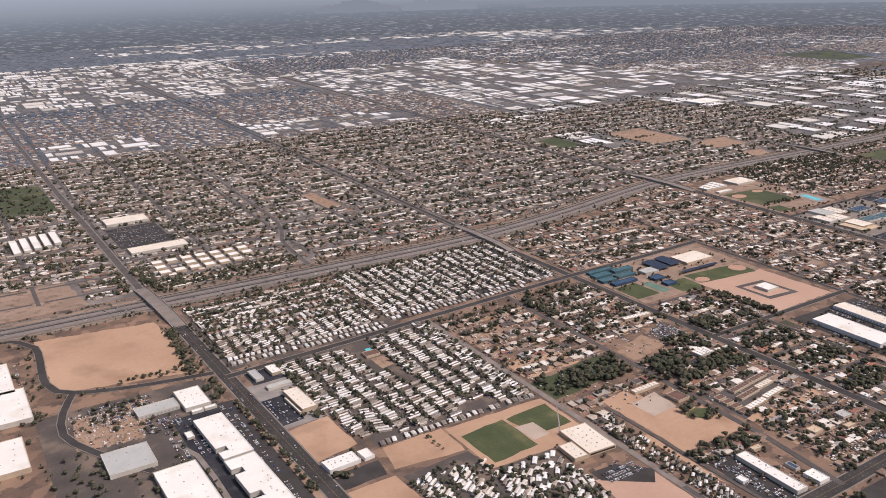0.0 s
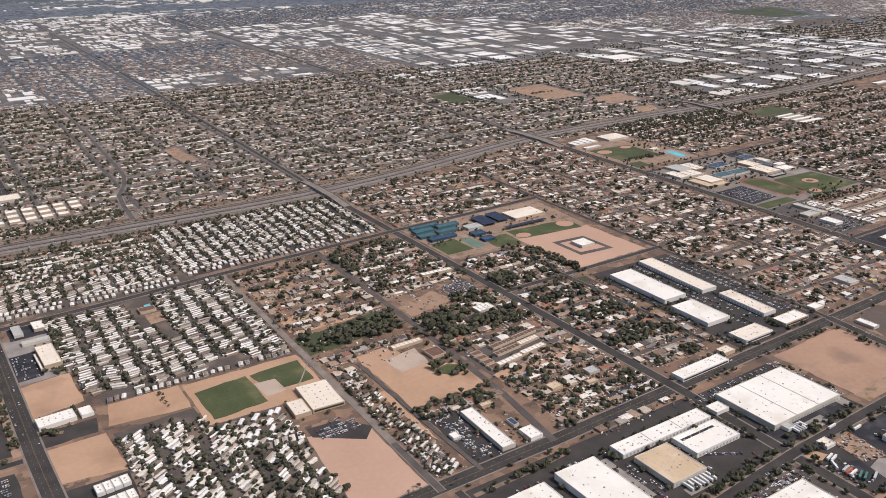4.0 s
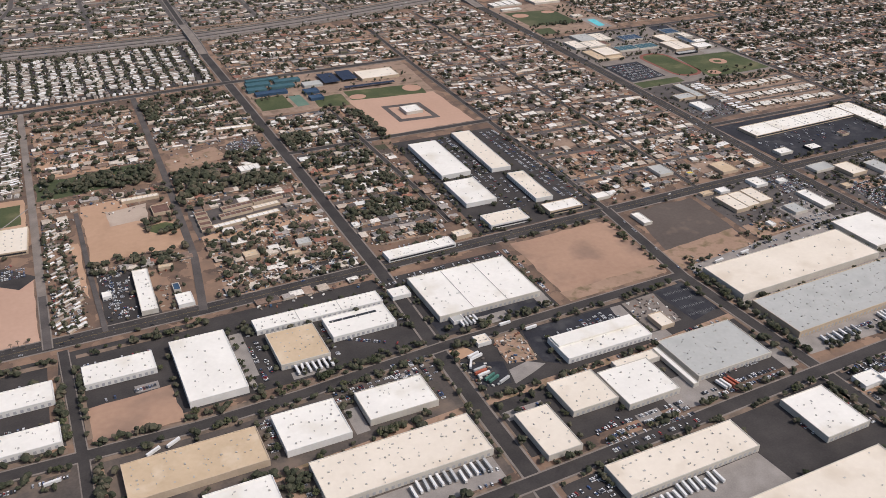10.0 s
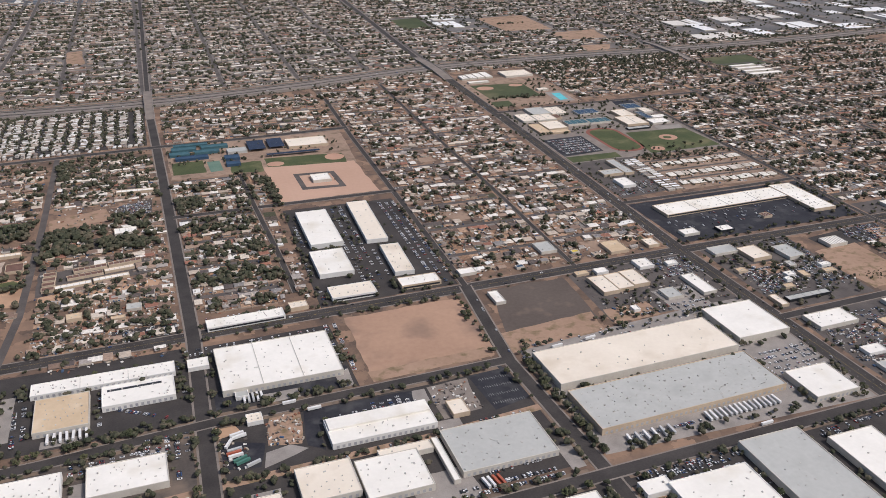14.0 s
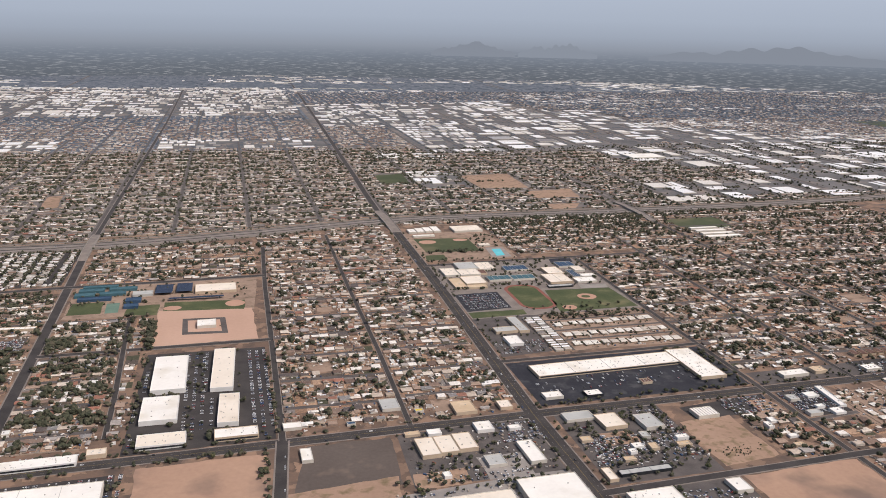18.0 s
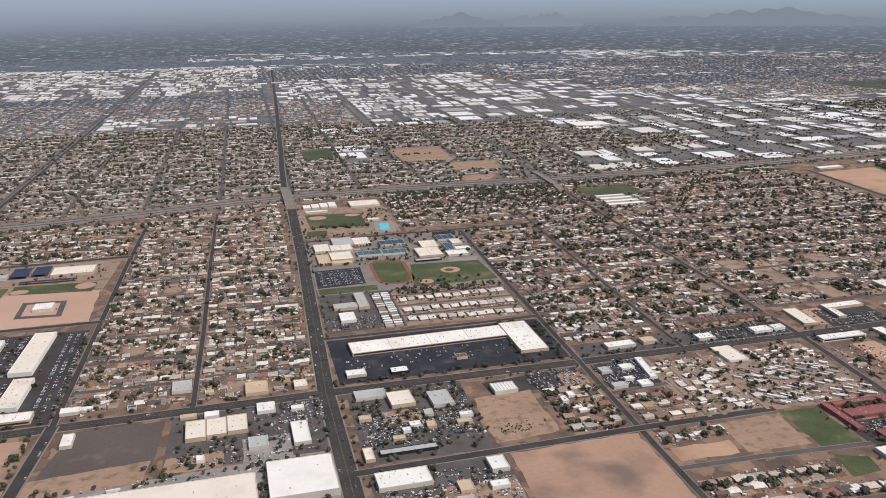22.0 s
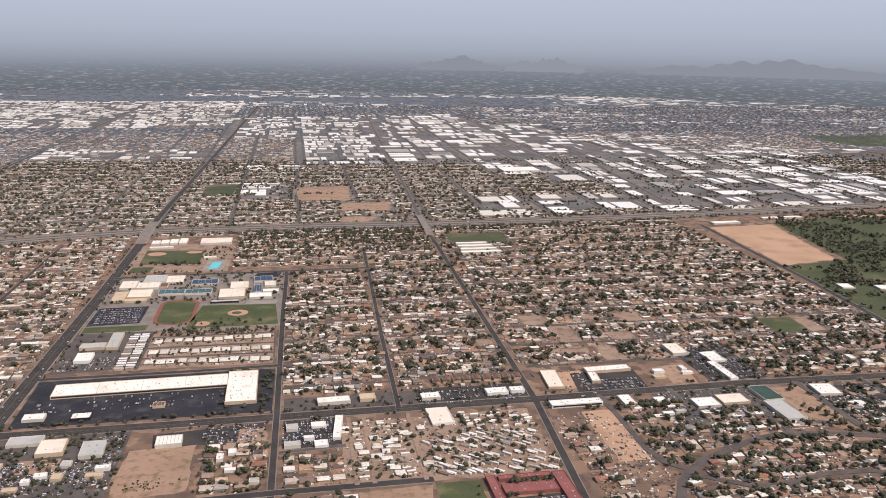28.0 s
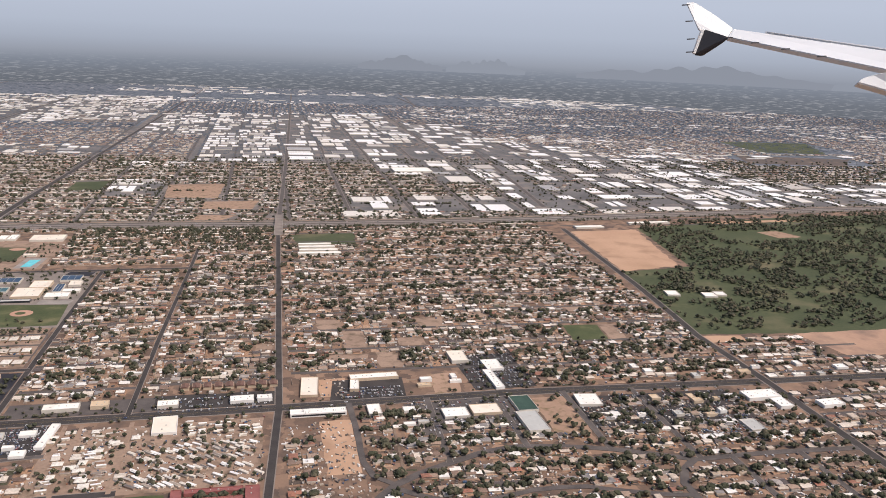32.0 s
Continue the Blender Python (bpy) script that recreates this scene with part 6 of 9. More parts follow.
for row in ((-449, -65.5, -423, -63), (-385.5, -44, -384, -84), (-381.5, -50, -380, -80), (-391, -103, -391, -129), (-348, -61, -320, -78), (-350, -101, -314, -98), (-482, -93, -469, -92.5), (-300, -192, -281, -189.5), (-298, -196, -280, -193),
            (-327, -167, -312, -169), (-329, -174, -317, -174.5), (-305, -158, -304, -174), (-272, -168, -256, -162), (-270, -172, -254, -169), (-247, -171, -228, -167), (-200, -157.5, -174, -156), (-200, -164, -182, -163),
            (-141, -156, -89, -154), (-190, -192, -188, -206), (-256, -53, -238, -52), (-306, -44, -306, -70), (-488, 66, -480, 68), (-600, -38, -550, -36), (-545, -36, -500, -34), (-592, -86, -560, -87), (-540, -88, -500, -89),
            (-540, -60, -540, -84), (-500, -60, -500, -84), (-596, -108, -560, -107), (-552, -107, -500, -106), (-496, -106, -466, -106), (-600, -172, -540, -170), (-530, -170, -470, -168), (-290, -188, -240, -186), (-146, -184, -146, -210),
            (-130, -180, -60, -178), (-50, -178, -12, -176), (-14, -150, -14, -112), (-150, -82, -140, -108), (-60, -250, -14, -249), (-140, -250, -90, -250), (-276, -254, -220, -252), (-210, -252, -166, -251)):
    parked(*row)
for x0, x1, y0, y1, n in ((-441, -427, -13, 40, 60), (-340, -320, 170, 192, 110), (-383, -358, -13, 18, 60), (-343, -314, -9, 7, 70)):
    for _ in range(n):
        YARD_CARS.append((rnd.uniform(x0, x1), rnd.uniform(y0, y1), rnd.choice((0, math.pi / 2)) + rnd.uniform(-.2, .2)))
for x0, x1, y0, y1, name, mat, lab in ((-442.5, -417, -13, 41, "workshop_yard", "asphalt", "worn dark asphalt yard of roadside workshops"), (-345, -312, -10, 8, "car_yard", "asphalt", "worn asphalt yard full of old cars"), (-384, -361, -12, 18, "junk_yard", "brown_dirt", "dusty yard of white junk vehicles"),
                                       (-225, -206, -170, -150, "dock_apron", "concrete", "pale concrete yard between warehouses")):
    patch(name, [(x0, y1), (x1, y1 + 1), (x1, y0 + 1), (x0, y0)], M[mat], 0.018, lab, "yard", wobble=0.6)

def gable(over=0.08, ridge=0.26):
    a = 0.5 + over
    walls = box(-.5, -.5, 0, .5, .5, 1)
    r = ([(-a, -a, .95), (a, -a, .95), (a, a, .95), (-a, a, .95), (-a, 0, 1 + ridge), (a, 0, 1 + ridge)],
         [(0, 1, 5, 4), (2, 3, 4, 5), (0, 4, 3), (1, 2, 5)])
    return walls, r


# more yards, vacant lots and a row of condominiums along the main road
for x0, x1, y0, y1, name, mat, lab in ((-51, -26, -64, -40, "concrete_yard", "concrete", "pale concrete yard with parked trucks"), (-89, -60, -66, -50, "dirt_yard", "brown_dirt", "scrubby tan dirt yard"), (47, 153, 96, 175, "bungalow_court", "old_asphalt", "grey asphalt lanes between bungalows"),
                                       (160, 194, -34, 2, "car_yard", "asphalt", "dark asphalt yard full of vehicles"), (338, 356, -74, -10, "scrap_yard", "dirt", "tan dirt yard strewn with scrap"), (341, 358, 25, 53, "dirt_lot", "dirt", "bare tan dirt yard beside a hall"),
                                       (498, 604, -40, 6, "shop_yards", "asphalt", "dark asphalt yards of workshops with parked cars"), (242, 316, 17, 38, "forecourt", "asphalt", "dark asphalt forecourt along the main road")):
    patch(name, [(x0, y1), (x1, y1 + .8), (x1, y0 + .8), (x0, y0)], M[mat], 0.019, lab, "yard", wobble=0.7)
for x0, x1, y0, y1 in ((346, 366, 147, 174), (363, 381, 108, 146), (426, 448, 150, 174), (384, 400, 70, 99), (350, 378, 86, 97), (404, 424, 112, 128), (398, 412, 160, 172), (-60, -40, 20, 34), (-128, -112, 92, 108), (-110, -96, 214, 226), (250, 262, 150, 162), (300, 312, 112, 124), (470, 486, 170, 184), (590, 606, 66, 80), (560, 574, 180, 190), (-54, -42, 140, 150), (196, 208, 112, 122)):
    patch("vacant_lot", [(x0, y1), (x1, y1), (x1, y0), (x0, y0)], M["verge"], 0.024, "bare tan vacant lot between houses", "lot", wobble=1.5)
    keep(x0, x1, y0, y1)
for k in range(9):
    b = thing("townhouse", pose(258 + k * 6.8, 48, 0, 0, 0, 90), "brown tile-roofed townhouse in a row", "house", "townhouses in a row")
    for nm, sh, mt in (("wall", gable(0.05, 0.3)[0], "tan_wall"), ("roof", gable(0.05, 0.3)[1], "brown_tile")):
        part(nm, mesh_of(nm, *sh, [M[mt]]), b, at=Matrix.Diagonal((6.4, 4.9, 2.0, 1)))
keep(252, 318, 42, 54)
for row in ((500, -30, 600, -28), (504, -22, 560, -21), (570, -34, 600, -33), (246, 20, 312, 22), (246, 30, 286, 31), (162, -8, 190, -6), (162, -14, 192, -12), (162, -22, 190, -20), (162, -29, 190, -27), (10, -8, 30, -7), (10, -20, 28, -19), (10, -36, 50, -34), (40, -44, 72, -42), (12, -52, 50, -50), (-48, -44, -28, -43), (-40, -26, -14, -25), (-84, -2, -60, 0)):
    parked(*row, share=.7, gap=1.3)

# scrap and vehicle yards south of the small workshops
patch("vehicle_yard", [(8, -90), (77, -86), (77, -160), (8, -162)], M["old_asphalt"], 0.016, "worn asphalt yard crowded with vehicles and containers", "yard", wobble=0.6)
patch("dirt_yard", [(40, -110), (76, -108), (76, -150), (40, -152)], M["brown_dirt"], 0.022, "dusty dirt yard with stacked goods", "yard", wobble=1.0)
for _ in range(330):
    YARD_CARS.append((rnd.uniform(10, 75), rnd.uniform(-158, -96), rnd.choice((0, 0, math.pi / 2)) + rnd.uniform(-.15, .15)))
for x, y, w, d, k in ((16, -136, 12, 7, 0), (44, -128, 8, 6, 2), (58, -150, 10, 8, 1), (47, -118, 7, 9, 1), (62, -118, 9, 5, 0), (13, -152, 22, 9, 2)):
    building(x, y, x + w, y + d, 2.4, ("white_roof", "tan_roof", "grey_roof")[k], ("white_wall", "tan_wall", "wall")[k], SMALL[k], 1, "", name="workshop")
for _ in range(60):
    YARD_TREES.append((rnd.uniform(10, 76), rnd.uniform(-158, -90), rnd.uniform(1.4, 2.8)))
# dark brush at the south edge of the scrubby lot, a worn dirt yard, and the small lawn and office south of the school street
for _ in range(60):
    YARD_TREES.append((rnd.gauss(91, 7), rnd.gauss(-64, 3.2), rnd.uniform(0.5, 1.2)))
for _ in range(44):
    YARD_TREES.append((rnd.uniform(10, 76), rnd.uniform(-80, -10), rnd.uniform(1.2, 2.4)))
    YARD_TREES.append((rnd.uniform(116, 152), rnd.uniform(-78, 0), rnd.uniform(1.2, 2.4)))
    YARD_TREES.append((rnd.uniform(254, 306), rnd.uniform(-150, -80), rnd.uniform(1.4, 2.8)))
patch("dirt_yard", [(24, -28), (45, -28), (45, -43), (24, -43)], M["brown_dirt"], 0.026, "worn tan dirt yard between workshops", "yard", wobble=0.8)
patch("dirt_yard", [(134, -5), (150, -3), (152, -33), (136, -33)], M["brown_dirt"], 0.026, "worn tan dirt yard beside the street", "yard", wobble=0.8)
lot("school_lawn", [(235, -129), (251, -134), (248, -147), (231, -149)], "grass", "small green school lawn", "lawn")
building(257, -146, 270, -131, 2.6, "white_roof", "wall", "white school office beside a lawn", 4, "", name="school_building")

v, f = strip([(-489.5, 110), (-483, 118), (-470.5, 136.5)], 0.8, 0.075)
tagged(new("footpath", mesh_of("footpath", v, f, [M["concrete"]])), "pale diagonal footpath across the school grass", "footpath", kind="structure")
# concrete pads and wheel-worn aprons beside the warehouses
for x0, x1, y0, y1 in ((-392, -386, -75, -40), (-373, -358, -84, -79), (-437, -427, -66, -61), (-391, -378, -108, -103), (-360, -354, -128, -112), (-266, -256, -134, -128), (-250, -238, -170, -164), (-300, -281, -146, -140), (-330, -322, -105, -99), (-243, -236, -80, -64), (-280, -262, -82, -73), (-214, -206, -104, -92), (-166, -159, -166, -150), (-232, -222, -168, -160), (-470, -462, -82, -74)):
    patch("concrete_pad", [(x0, y1), (x1, y1 + .3), (x1, y0 + .3), (x0, y0)], M["concrete"], 0.034, "pale concrete pad beside a warehouse", "yard", wobble=0.2)

# ---------------------------------------------------------------- shapes for houses, trees, cars
def hip(over=0.08, ridge=0.26):
    a = 0.5 + over
    walls = box(-.5, -.5, 0, .5, .5, 1)
    r = ([(-a, -a, .95), (a, -a, .95), (a, a, .95), (-a, a, .95), (-.22, 0, 1 + ridge), (.22, 0, 1 + ridge)],
         [(0, 1, 5, 4), (2, 3, 4, 5), (0, 4, 3), (1, 2, 5)])
    return walls, r


def flat():
    walls = box(-.5, -.5, 0, .5, .5, 1)
    return walls, box(-.47, -.47, 1.0, .47, .47, 1.06)


def ell():
    walls = merge(box(-.5, -.1, 0, .5, .5, 1), box(-.5, -.5, 0, -.02, -.1, 1))
    a = .56
    r1 = ([(-a, -.16, .95), (a, -.16, .95), (a, a, .95), (-a, a, .95), (-a, .2, 1.36), (a, .2, 1.36)], [(0, 1, 5, 4), (2, 3, 4, 5), (0, 4, 3), (1, 2, 5)])
    r2 = ([(-a, -a, .95), (.04, -a, .95), (.04, .2, .95), (-a, .2, .95), (-.26, -a, 1.3), (-.26, .2, 1.3)], [(1, 2, 5, 4), (3, 0, 4, 5), (0, 1, 4)])
    return walls, merge(r1, r2)


def combo(walls, roof):
    v, f = merge(walls, roof)
    return v, f, [0] * len(walls[1]) + [1] * len(roof[1])


SHAPES = [gable(), hip(), flat(), ell()]
COMBOS = [combo(*s) for s in SHAPES]

ICO_V, ICO_F = [], []
_p = (1 + 5 ** .5) / 2
for a, b in ((1, _p), (-1, _p), (1, -_p), (-1, -_p)):
    ICO_V += [(0, a, b), (a, b, 0), (b, 0, a)]
ICO_V = np.array(ICO_V) / math.hypot(1, _p)
for i in range(12):
    for j in range(i):
        for k in range(j):
            if max(np.linalg.norm(ICO_V[i] - ICO_V[j]), np.linalg.norm(ICO_V[j] - ICO_V[k]), np.linalg.norm(ICO_V[i] - ICO_V[k])) < 1.2:
                nrm = np.cross(ICO_V[j] - ICO_V[i], ICO_V[k] - ICO_V[i])
                ICO_F.append((i, j, k) if nrm @ ICO_V[i] > 0 else (i, k, j))
OCT_V = np.array([(1, 0, 0), (-1, 0, 0), (0, 1, 0), (0, -1, 0), (0, 0, 1), (0, 0, -1)], float)
OCT_F = [(0, 2, 4), (2, 1, 4), (1, 3, 4), (3, 0, 4), (2, 0, 5), (1, 2, 5), (3, 1, 5), (0, 3, 5)]


def clumps(n, base_v, base_f, seed, size=0.42, spread=0.62):
    """An uneven crown of n overlapping rough clumps, about one unit wide and high, over a bare stem."""
    r = np.random.default_rng(seed)
    shapes = []
    for i in range(n):
        a, q = r.uniform(0, 2 * math.pi), math.sqrt(r.uniform(0.02, 1))
        at = np.array([math.cos(a) * q * spread * .5, math.sin(a) * q * spread * .5, 0.62 + r.uniform(-.24, .26) * (1.15 - q * .6)])
        s = size * .5 * r.uniform(.65, 1.25)
        v = base_v * s * r.uniform(.7, 1.3, base_v.shape) * (1, 1, .8) + at
        shapes.append((v.tolist(), base_f))
    return merge(*shapes)


CROWNS = [clumps(3, ICO_V, ICO_F, s, .70, .7) for s in range(5)]
MID_CROWNS = [clumps(2, OCT_V, OCT_F, 40 + s, .8, .62) for s in range(5)]
FAR_CROWNS = [clumps(1, OCT_V, OCT_F, 20 + s, 1.25, .3) for s in range(4)]

# ---------------------------------------------------------------- where houses stand
def off_roads(p, margin=0.0):
    ok = np.ones(len(p), bool)
    for pts, half in ROADS:
        for a, b in zip(pts, pts[1:]):
            a, b = np.array(a), np.array(b)
            d = b - a
            L = d @ d
            if L == 0:
                continue
            lo, hi = np.minimum(a, b) - half - 12, np.maximum(a, b) + half + 12
            near = np.where((p[:, 0] > lo[0]) & (p[:, 0] < hi[0]) & (p[:, 1] > lo[1]) & (p[:, 1] < hi[1]))[0]
            if len(near):
                t = np.clip(((p[near] - a) @ d) / L, 0, 1)
                ok[near] &= np.linalg.norm(p[near] - a - t[:, None] * d, axis=1) > half + margin
    return ok


def clear_of(p, margin=0.0):
    ok = np.ones(len(p), bool)
    for x0, x1, y0, y1 in EX:
        ok &= ~((p[:, 0] > x0 - margin) & (p[:, 0] < x1 + margin) & (p[:, 1] > y0 - margin) & (p[:, 1] < y1 + margin))
    return ok


HOUSES, TREES, STREETS = [], [], []     # rows: x, y, turn, w, d, h, kind / x, y, size / lines
SHEDS, MOBILES, CARS, YARDS = [], [], [], []


def district(x0, x1, y0, y1, gap=41.0, lotw=7.2, first=None, fill=0.94, trees=3.1, jitter=0.8, slope=0.0, streets=True, big=1.0):
    """Rows of houses on both sides of streets that run east and west, with sheds and trees in the deep back yards."""
    y = (y0 + gap * 0.5) if first is None else first
    deep = gap * 0.5
    lotw = (x1 - x0) / max(1, round((x1 - x0) / lotw))
    while y - gap * .5 > y0:
        y -= gap
    while y - deep < y1:
        if streets and y0 < y < y1:
            STREETS.append(((x0 + 1, y + slope * x0), (x1 - 1, y + slope * x1), 3.7 if gap > 30 else 3.2))
        for side in (-1, 1):
            x = x0 + lotw * .5
            while x < x1:
                if not y0 < y + side * 8 < y1:
                    x += lotw
                    continue
                back = rnd.choice((0, 0, 0, 3.0)) if gap > 34 else 0
                if y < 1150 and lotw < 9.5:
                    cut = rnd.uniform(.36, .52) * deep
                    for lo, hi in ((2.0, cut), (cut, deep - .2)):
                        YARDS.append((x, y + side * (lo + hi) / 2 + slope * x, 0.009, slope, lotw * rnd.uniform(.9, .98), hi - lo, 1))
                if rnd.random() < fill:
                    cx, cy = x + rnd.uniform(-jitter, jitter), y + side * ((7.0 if gap > 30 else 6.4) + back + rnd.uniform(-.7, .9))
                    w, d = rnd.uniform(4.9, 6.5) * big, rnd.uniform(3.9, 5.4) * big
                    if rnd.random() < .25:
                        w, d = d, w
                    HOUSES.append((cx, cy + slope * cx, slope + rnd.uniform(-.03, .03) + (math.pi if side > 0 else 0), w, d, rnd.uniform(1.0, 1.25), rnd.choices((0, 1, 2, 3), (3.4, 2.2, 3.0, 2.6))[0]))
                    if gap > 30:
                        for _ in range(rnd.choice((1, 1, 2, 2, 3)) if y < 900 else rnd.choice((0, 1))):
                            ox, oy = x + rnd.uniform(-2.6, 2.6), y + side * rnd.uniform(12.4, deep - 1.2)
                            if rnd.random() < .5:
                                SHEDS.append((ox, oy + slope * ox, 0, rnd.choice((0, 1.57)) + rnd.uniform(-.1, .1), rnd.uniform(1.8, 4.4), rnd.uniform(1.5, 3.0), rnd.uniform(.8, 1.1)))
                            else:
                                HOUSES.append((ox, oy + slope * ox, rnd.choice((0, 1.57)) + rnd.uniform(-.1, .1), rnd.uniform(2.6, 5.0), rnd.uniform(2.2, 3.6), rnd.uniform(.85, 1.1), rnd.choice((0, 2, 2))))
                    if y < 430 and rnd.random() < .6:
                        ox, oy = cx + rnd.uniform(2.2, 3.6) * rnd.choice((-1, 1)), y + side * rnd.uniform(2.6, 4.2)
                        CARS.append((ox, oy + slope * ox, math.pi / 2 + rnd.uniform(-.1, .1)))
                n = int(trees * (1.5 if gap > 30 else 1) * rnd.choice((.15, .4, .8, 1.6, 2.1)) + rnd.random())
                grow = 1.0 if y < 1150 else 1.5 if y < 1600 else 2.2
                kx, ky = x + rnd.uniform(-lotw * .5, lotw * .5), rnd.uniform(10.5, deep) if rnd.random() < .8 else rnd.uniform(3.0, 5.0)
                for k in range(n):
                    if k % 4 == 3:
                        kx, ky = x + rnd.uniform(-lotw * .5, lotw * .5), rnd.uniform(10.0, deep)
                    ox = kx + rnd.gauss(0, 1.2)
                    oy = y + side * (ky + rnd.gauss(0, 1.0))
                    TREES.append((ox, oy + slope * ox, rnd.choice((1.4, 1.9, 2.5, 3.2, 4.0)) * rnd.uniform(.85, 1.2) * grow))
                x += lotw
        y += gap


def park_rows(x0, x1, y0, y1, gap=18.5, pitch=3.3, tilt=0.5, slope=0.03, fill=0.88, size=8.6, shade=1.0, ranks=(0.25, 0.69)):
    """A mobile home park: lanes that run north, between them two ranks of long slanting units back to back."""
    x = x0
    while x < x1:
        for side in ranks:
            cx = x + gap * side
            y = y0 + rnd.uniform(0, pitch)
            while y < y1 - 1 and cx < x1:
                yy = y + slope * (cx - x0)
                if rnd.random() < fill:
                    w = size * rnd.uniform(.5, .95)
                    MOBILES.append((cx + rnd.uniform(-1.3, 1.3), yy + rnd.uniform(-.7, .7), tilt + rnd.uniform(-.08, .08), w, rnd.uniform(1.3, 1.95), rnd.uniform(1.1, 1.35)))
                    if rnd.random() < .3:
                        MOBILES.append((cx + rnd.uniform(-2.5, 2.5), yy + pitch * .5, tilt + rnd.uniform(-.08, .08), rnd.uniform(2.0, 3.8), rnd.uniform(.8, 1.2), rnd.uniform(.8, 1.0)))
                for _ in range(2 if rnd.random() < .55 * shade else 1 if shade < 1.4 else 2):
                    if rnd.random() < .8 * shade:
                        TREES.append((cx + rnd.choice((-.27, -.22, 0, .22, .27)) * gap + rnd.uniform(-1, 1), yy + pitch * .5 + rnd.uniform(-1, 1), rnd.uniform(1.4, 3.0)))
                if rnd.random() < .3:
                    CARS.append((cx + gap * (.26 if side > .5 else -.24), yy + 1.2, math.pi / 2 + rnd.uniform(-.3, .3)))
                y += pitch
        x += gap


def rank(x, y0, y1, tilt=0.1, size=9.0, pitch=3.2, lean=0.0, fill=0.9, shade=0.95, deep=2.2):
    """One close rank of long mobile homes side by side, from south to north, with a tree here and there between them."""
    y = y0
    while y < y1:
        cx = x + lean * (y - y0)
        if rnd.random() < fill:
            MOBILES.append((cx + rnd.uniform(-1.3, 1.3), y, tilt + rnd.uniform(-.06, .06), size * rnd.uniform(.55, 1.0), deep * rnd.uniform(.65, 1.1), rnd.uniform(1.1, 1.35)))
        if rnd.random() < .35:
            MOBILES.append((cx + rnd.choice((-.42, .42)) * size, y + pitch * .45, tilt + rnd.uniform(-.1, .1), rnd.uniform(2.2, 4.0), rnd.uniform(.9, 1.5), rnd.uniform(.8, 1.0)))
        for _ in range(2 if rnd.random() < shade * .6 else 1):
            TREES.append((cx + rnd.choice((-.58, -.5, .5, .58, rnd.uniform(-.4, .4))) * size, y + pitch * rnd.uniform(.3, .7), rnd.uniform(1.7, 3.8)))
        if rnd.random() < .4:
            CARS.append((cx + rnd.choice((-.6, .6)) * size, y + rnd.uniform(0, 1.5), math.pi / 2 + rnd.uniform(-.3, .3)))
        y += pitch * rnd.uniform(.9, 1.12)


def court(x0, x1, y, tilt=1.35, size=4.6, pitch=4.3):
    """A row of short homes that stand end-on to the road beside a park."""
    x = x0
    while x < x1:
        if rnd.random() < .86:
            MOBILES.append((x, y + rnd.uniform(-.4, .4), tilt + rnd.uniform(-.08, .08), size * rnd.uniform(.85, 1.15), rnd.uniform(2.3, 3.1), rnd.uniform(1.0, 1.25)))
        if rnd.random() < .5:
            TREES.append((x + pitch * .5, y + rnd.uniform(-2, 2), rnd.uniform(1.5, 3.0)))
        x += pitch * rnd.uniform(.9, 1.15)


# mobile home parks
for lane, lo, hi in ((-583, 168, 288), (-558.5, 162, 288), (-513.5, 172, 292), (-488, 160, 292)):
    for off in (-6.4, 6.4):
        if lane == -558.5 and off > 0:
            rank(lane + off, lo, 287, 0.1, 9.2)
        elif lane == -583 and off > 0:
            rank(lane + off, 168, 200, -0.24, 9.6)
            rank(lane + off, 204, hi, 0.1, 9.2)
        else:
            rank(lane + off, lo, hi, 0.13, 9.2)
rank(-541.5, 164, 240, 0.14, 9.0)
rank(-530.0, 160, 216, 0.14, 9.0)
rank(-523.0, 228, 290, 0.14, 7.6)
rank(-477.0, 160, 296, 0.25, 6.6, shade=.9)
rank(-596.5, 212, 286, 0.16, 8.2)
court(-584, -476, 155.5)
court(-594, -476, 299, 1.5)
court(-492, -320, 326.5, 1.45)
court(-490, -320, 319.5, 1.45, 5.0, 4.6)
rank(-489.5, 331, 428, .3, 6.4)
rank(-323.5, 331, 436, .05, 6.0)
court(-624, -500, 308.5, 1.45, 5.2, 4.6)
court(-624, -500, 316.5, 1.4)
for ey in (362, 368.5, 380, 386.5, 398, 404.5, 416, 422.5):
    court(-624, -498, ey, 1.5 if ey < 390 else .1, 5.0, 5.4)
for lane, top in ((-572.5, 112), (-553, 110), (-534, 92)):
    for off in (-6.6, 6.6):
        if lane == -534 and off > 0:
            rank(lane + off, -8, 56, 0.62, 8.4)
        else:
            rank(lane + off, -8, top, 0.60, 8.8)
rank(-510.5, -8, 58, 0.5, 7.4, shade=.9)
rank(-519.0, -8, 58, 0.62, 7.6)
rank(-585.5, 2, 110, 0.55, 6.4)
for cy in (62, 69.5, 77, 84.5, 92):
    court(-542, -507, cy, rnd.choice((.9, .6, 1.3)), 6.2, 4.2)
for lane in (-477.5, -457, -436.5, -420.5, -404, -384, -363.5, -342.5):
    for off in (-5.2, 5.2):
        rank(lane + off, 331, 436 if lane < -400 else 440, rnd.choice((.05, .05, .3)), 7.2, 3.4, 0.0, .9, 1.0, 2.3)
for lane in (-616, -598, -580, -562, -544, -526, -508):
    for off in (-5.2, 5.2):
        rank(lane + off, 322, 354, 0.3, 7.6, 3.3, shade=.8)
park_rows(-465, -452, -10, 108, 9.5, 3.8, 0.6, 0.0, 0.62, 5.6, 1.3)
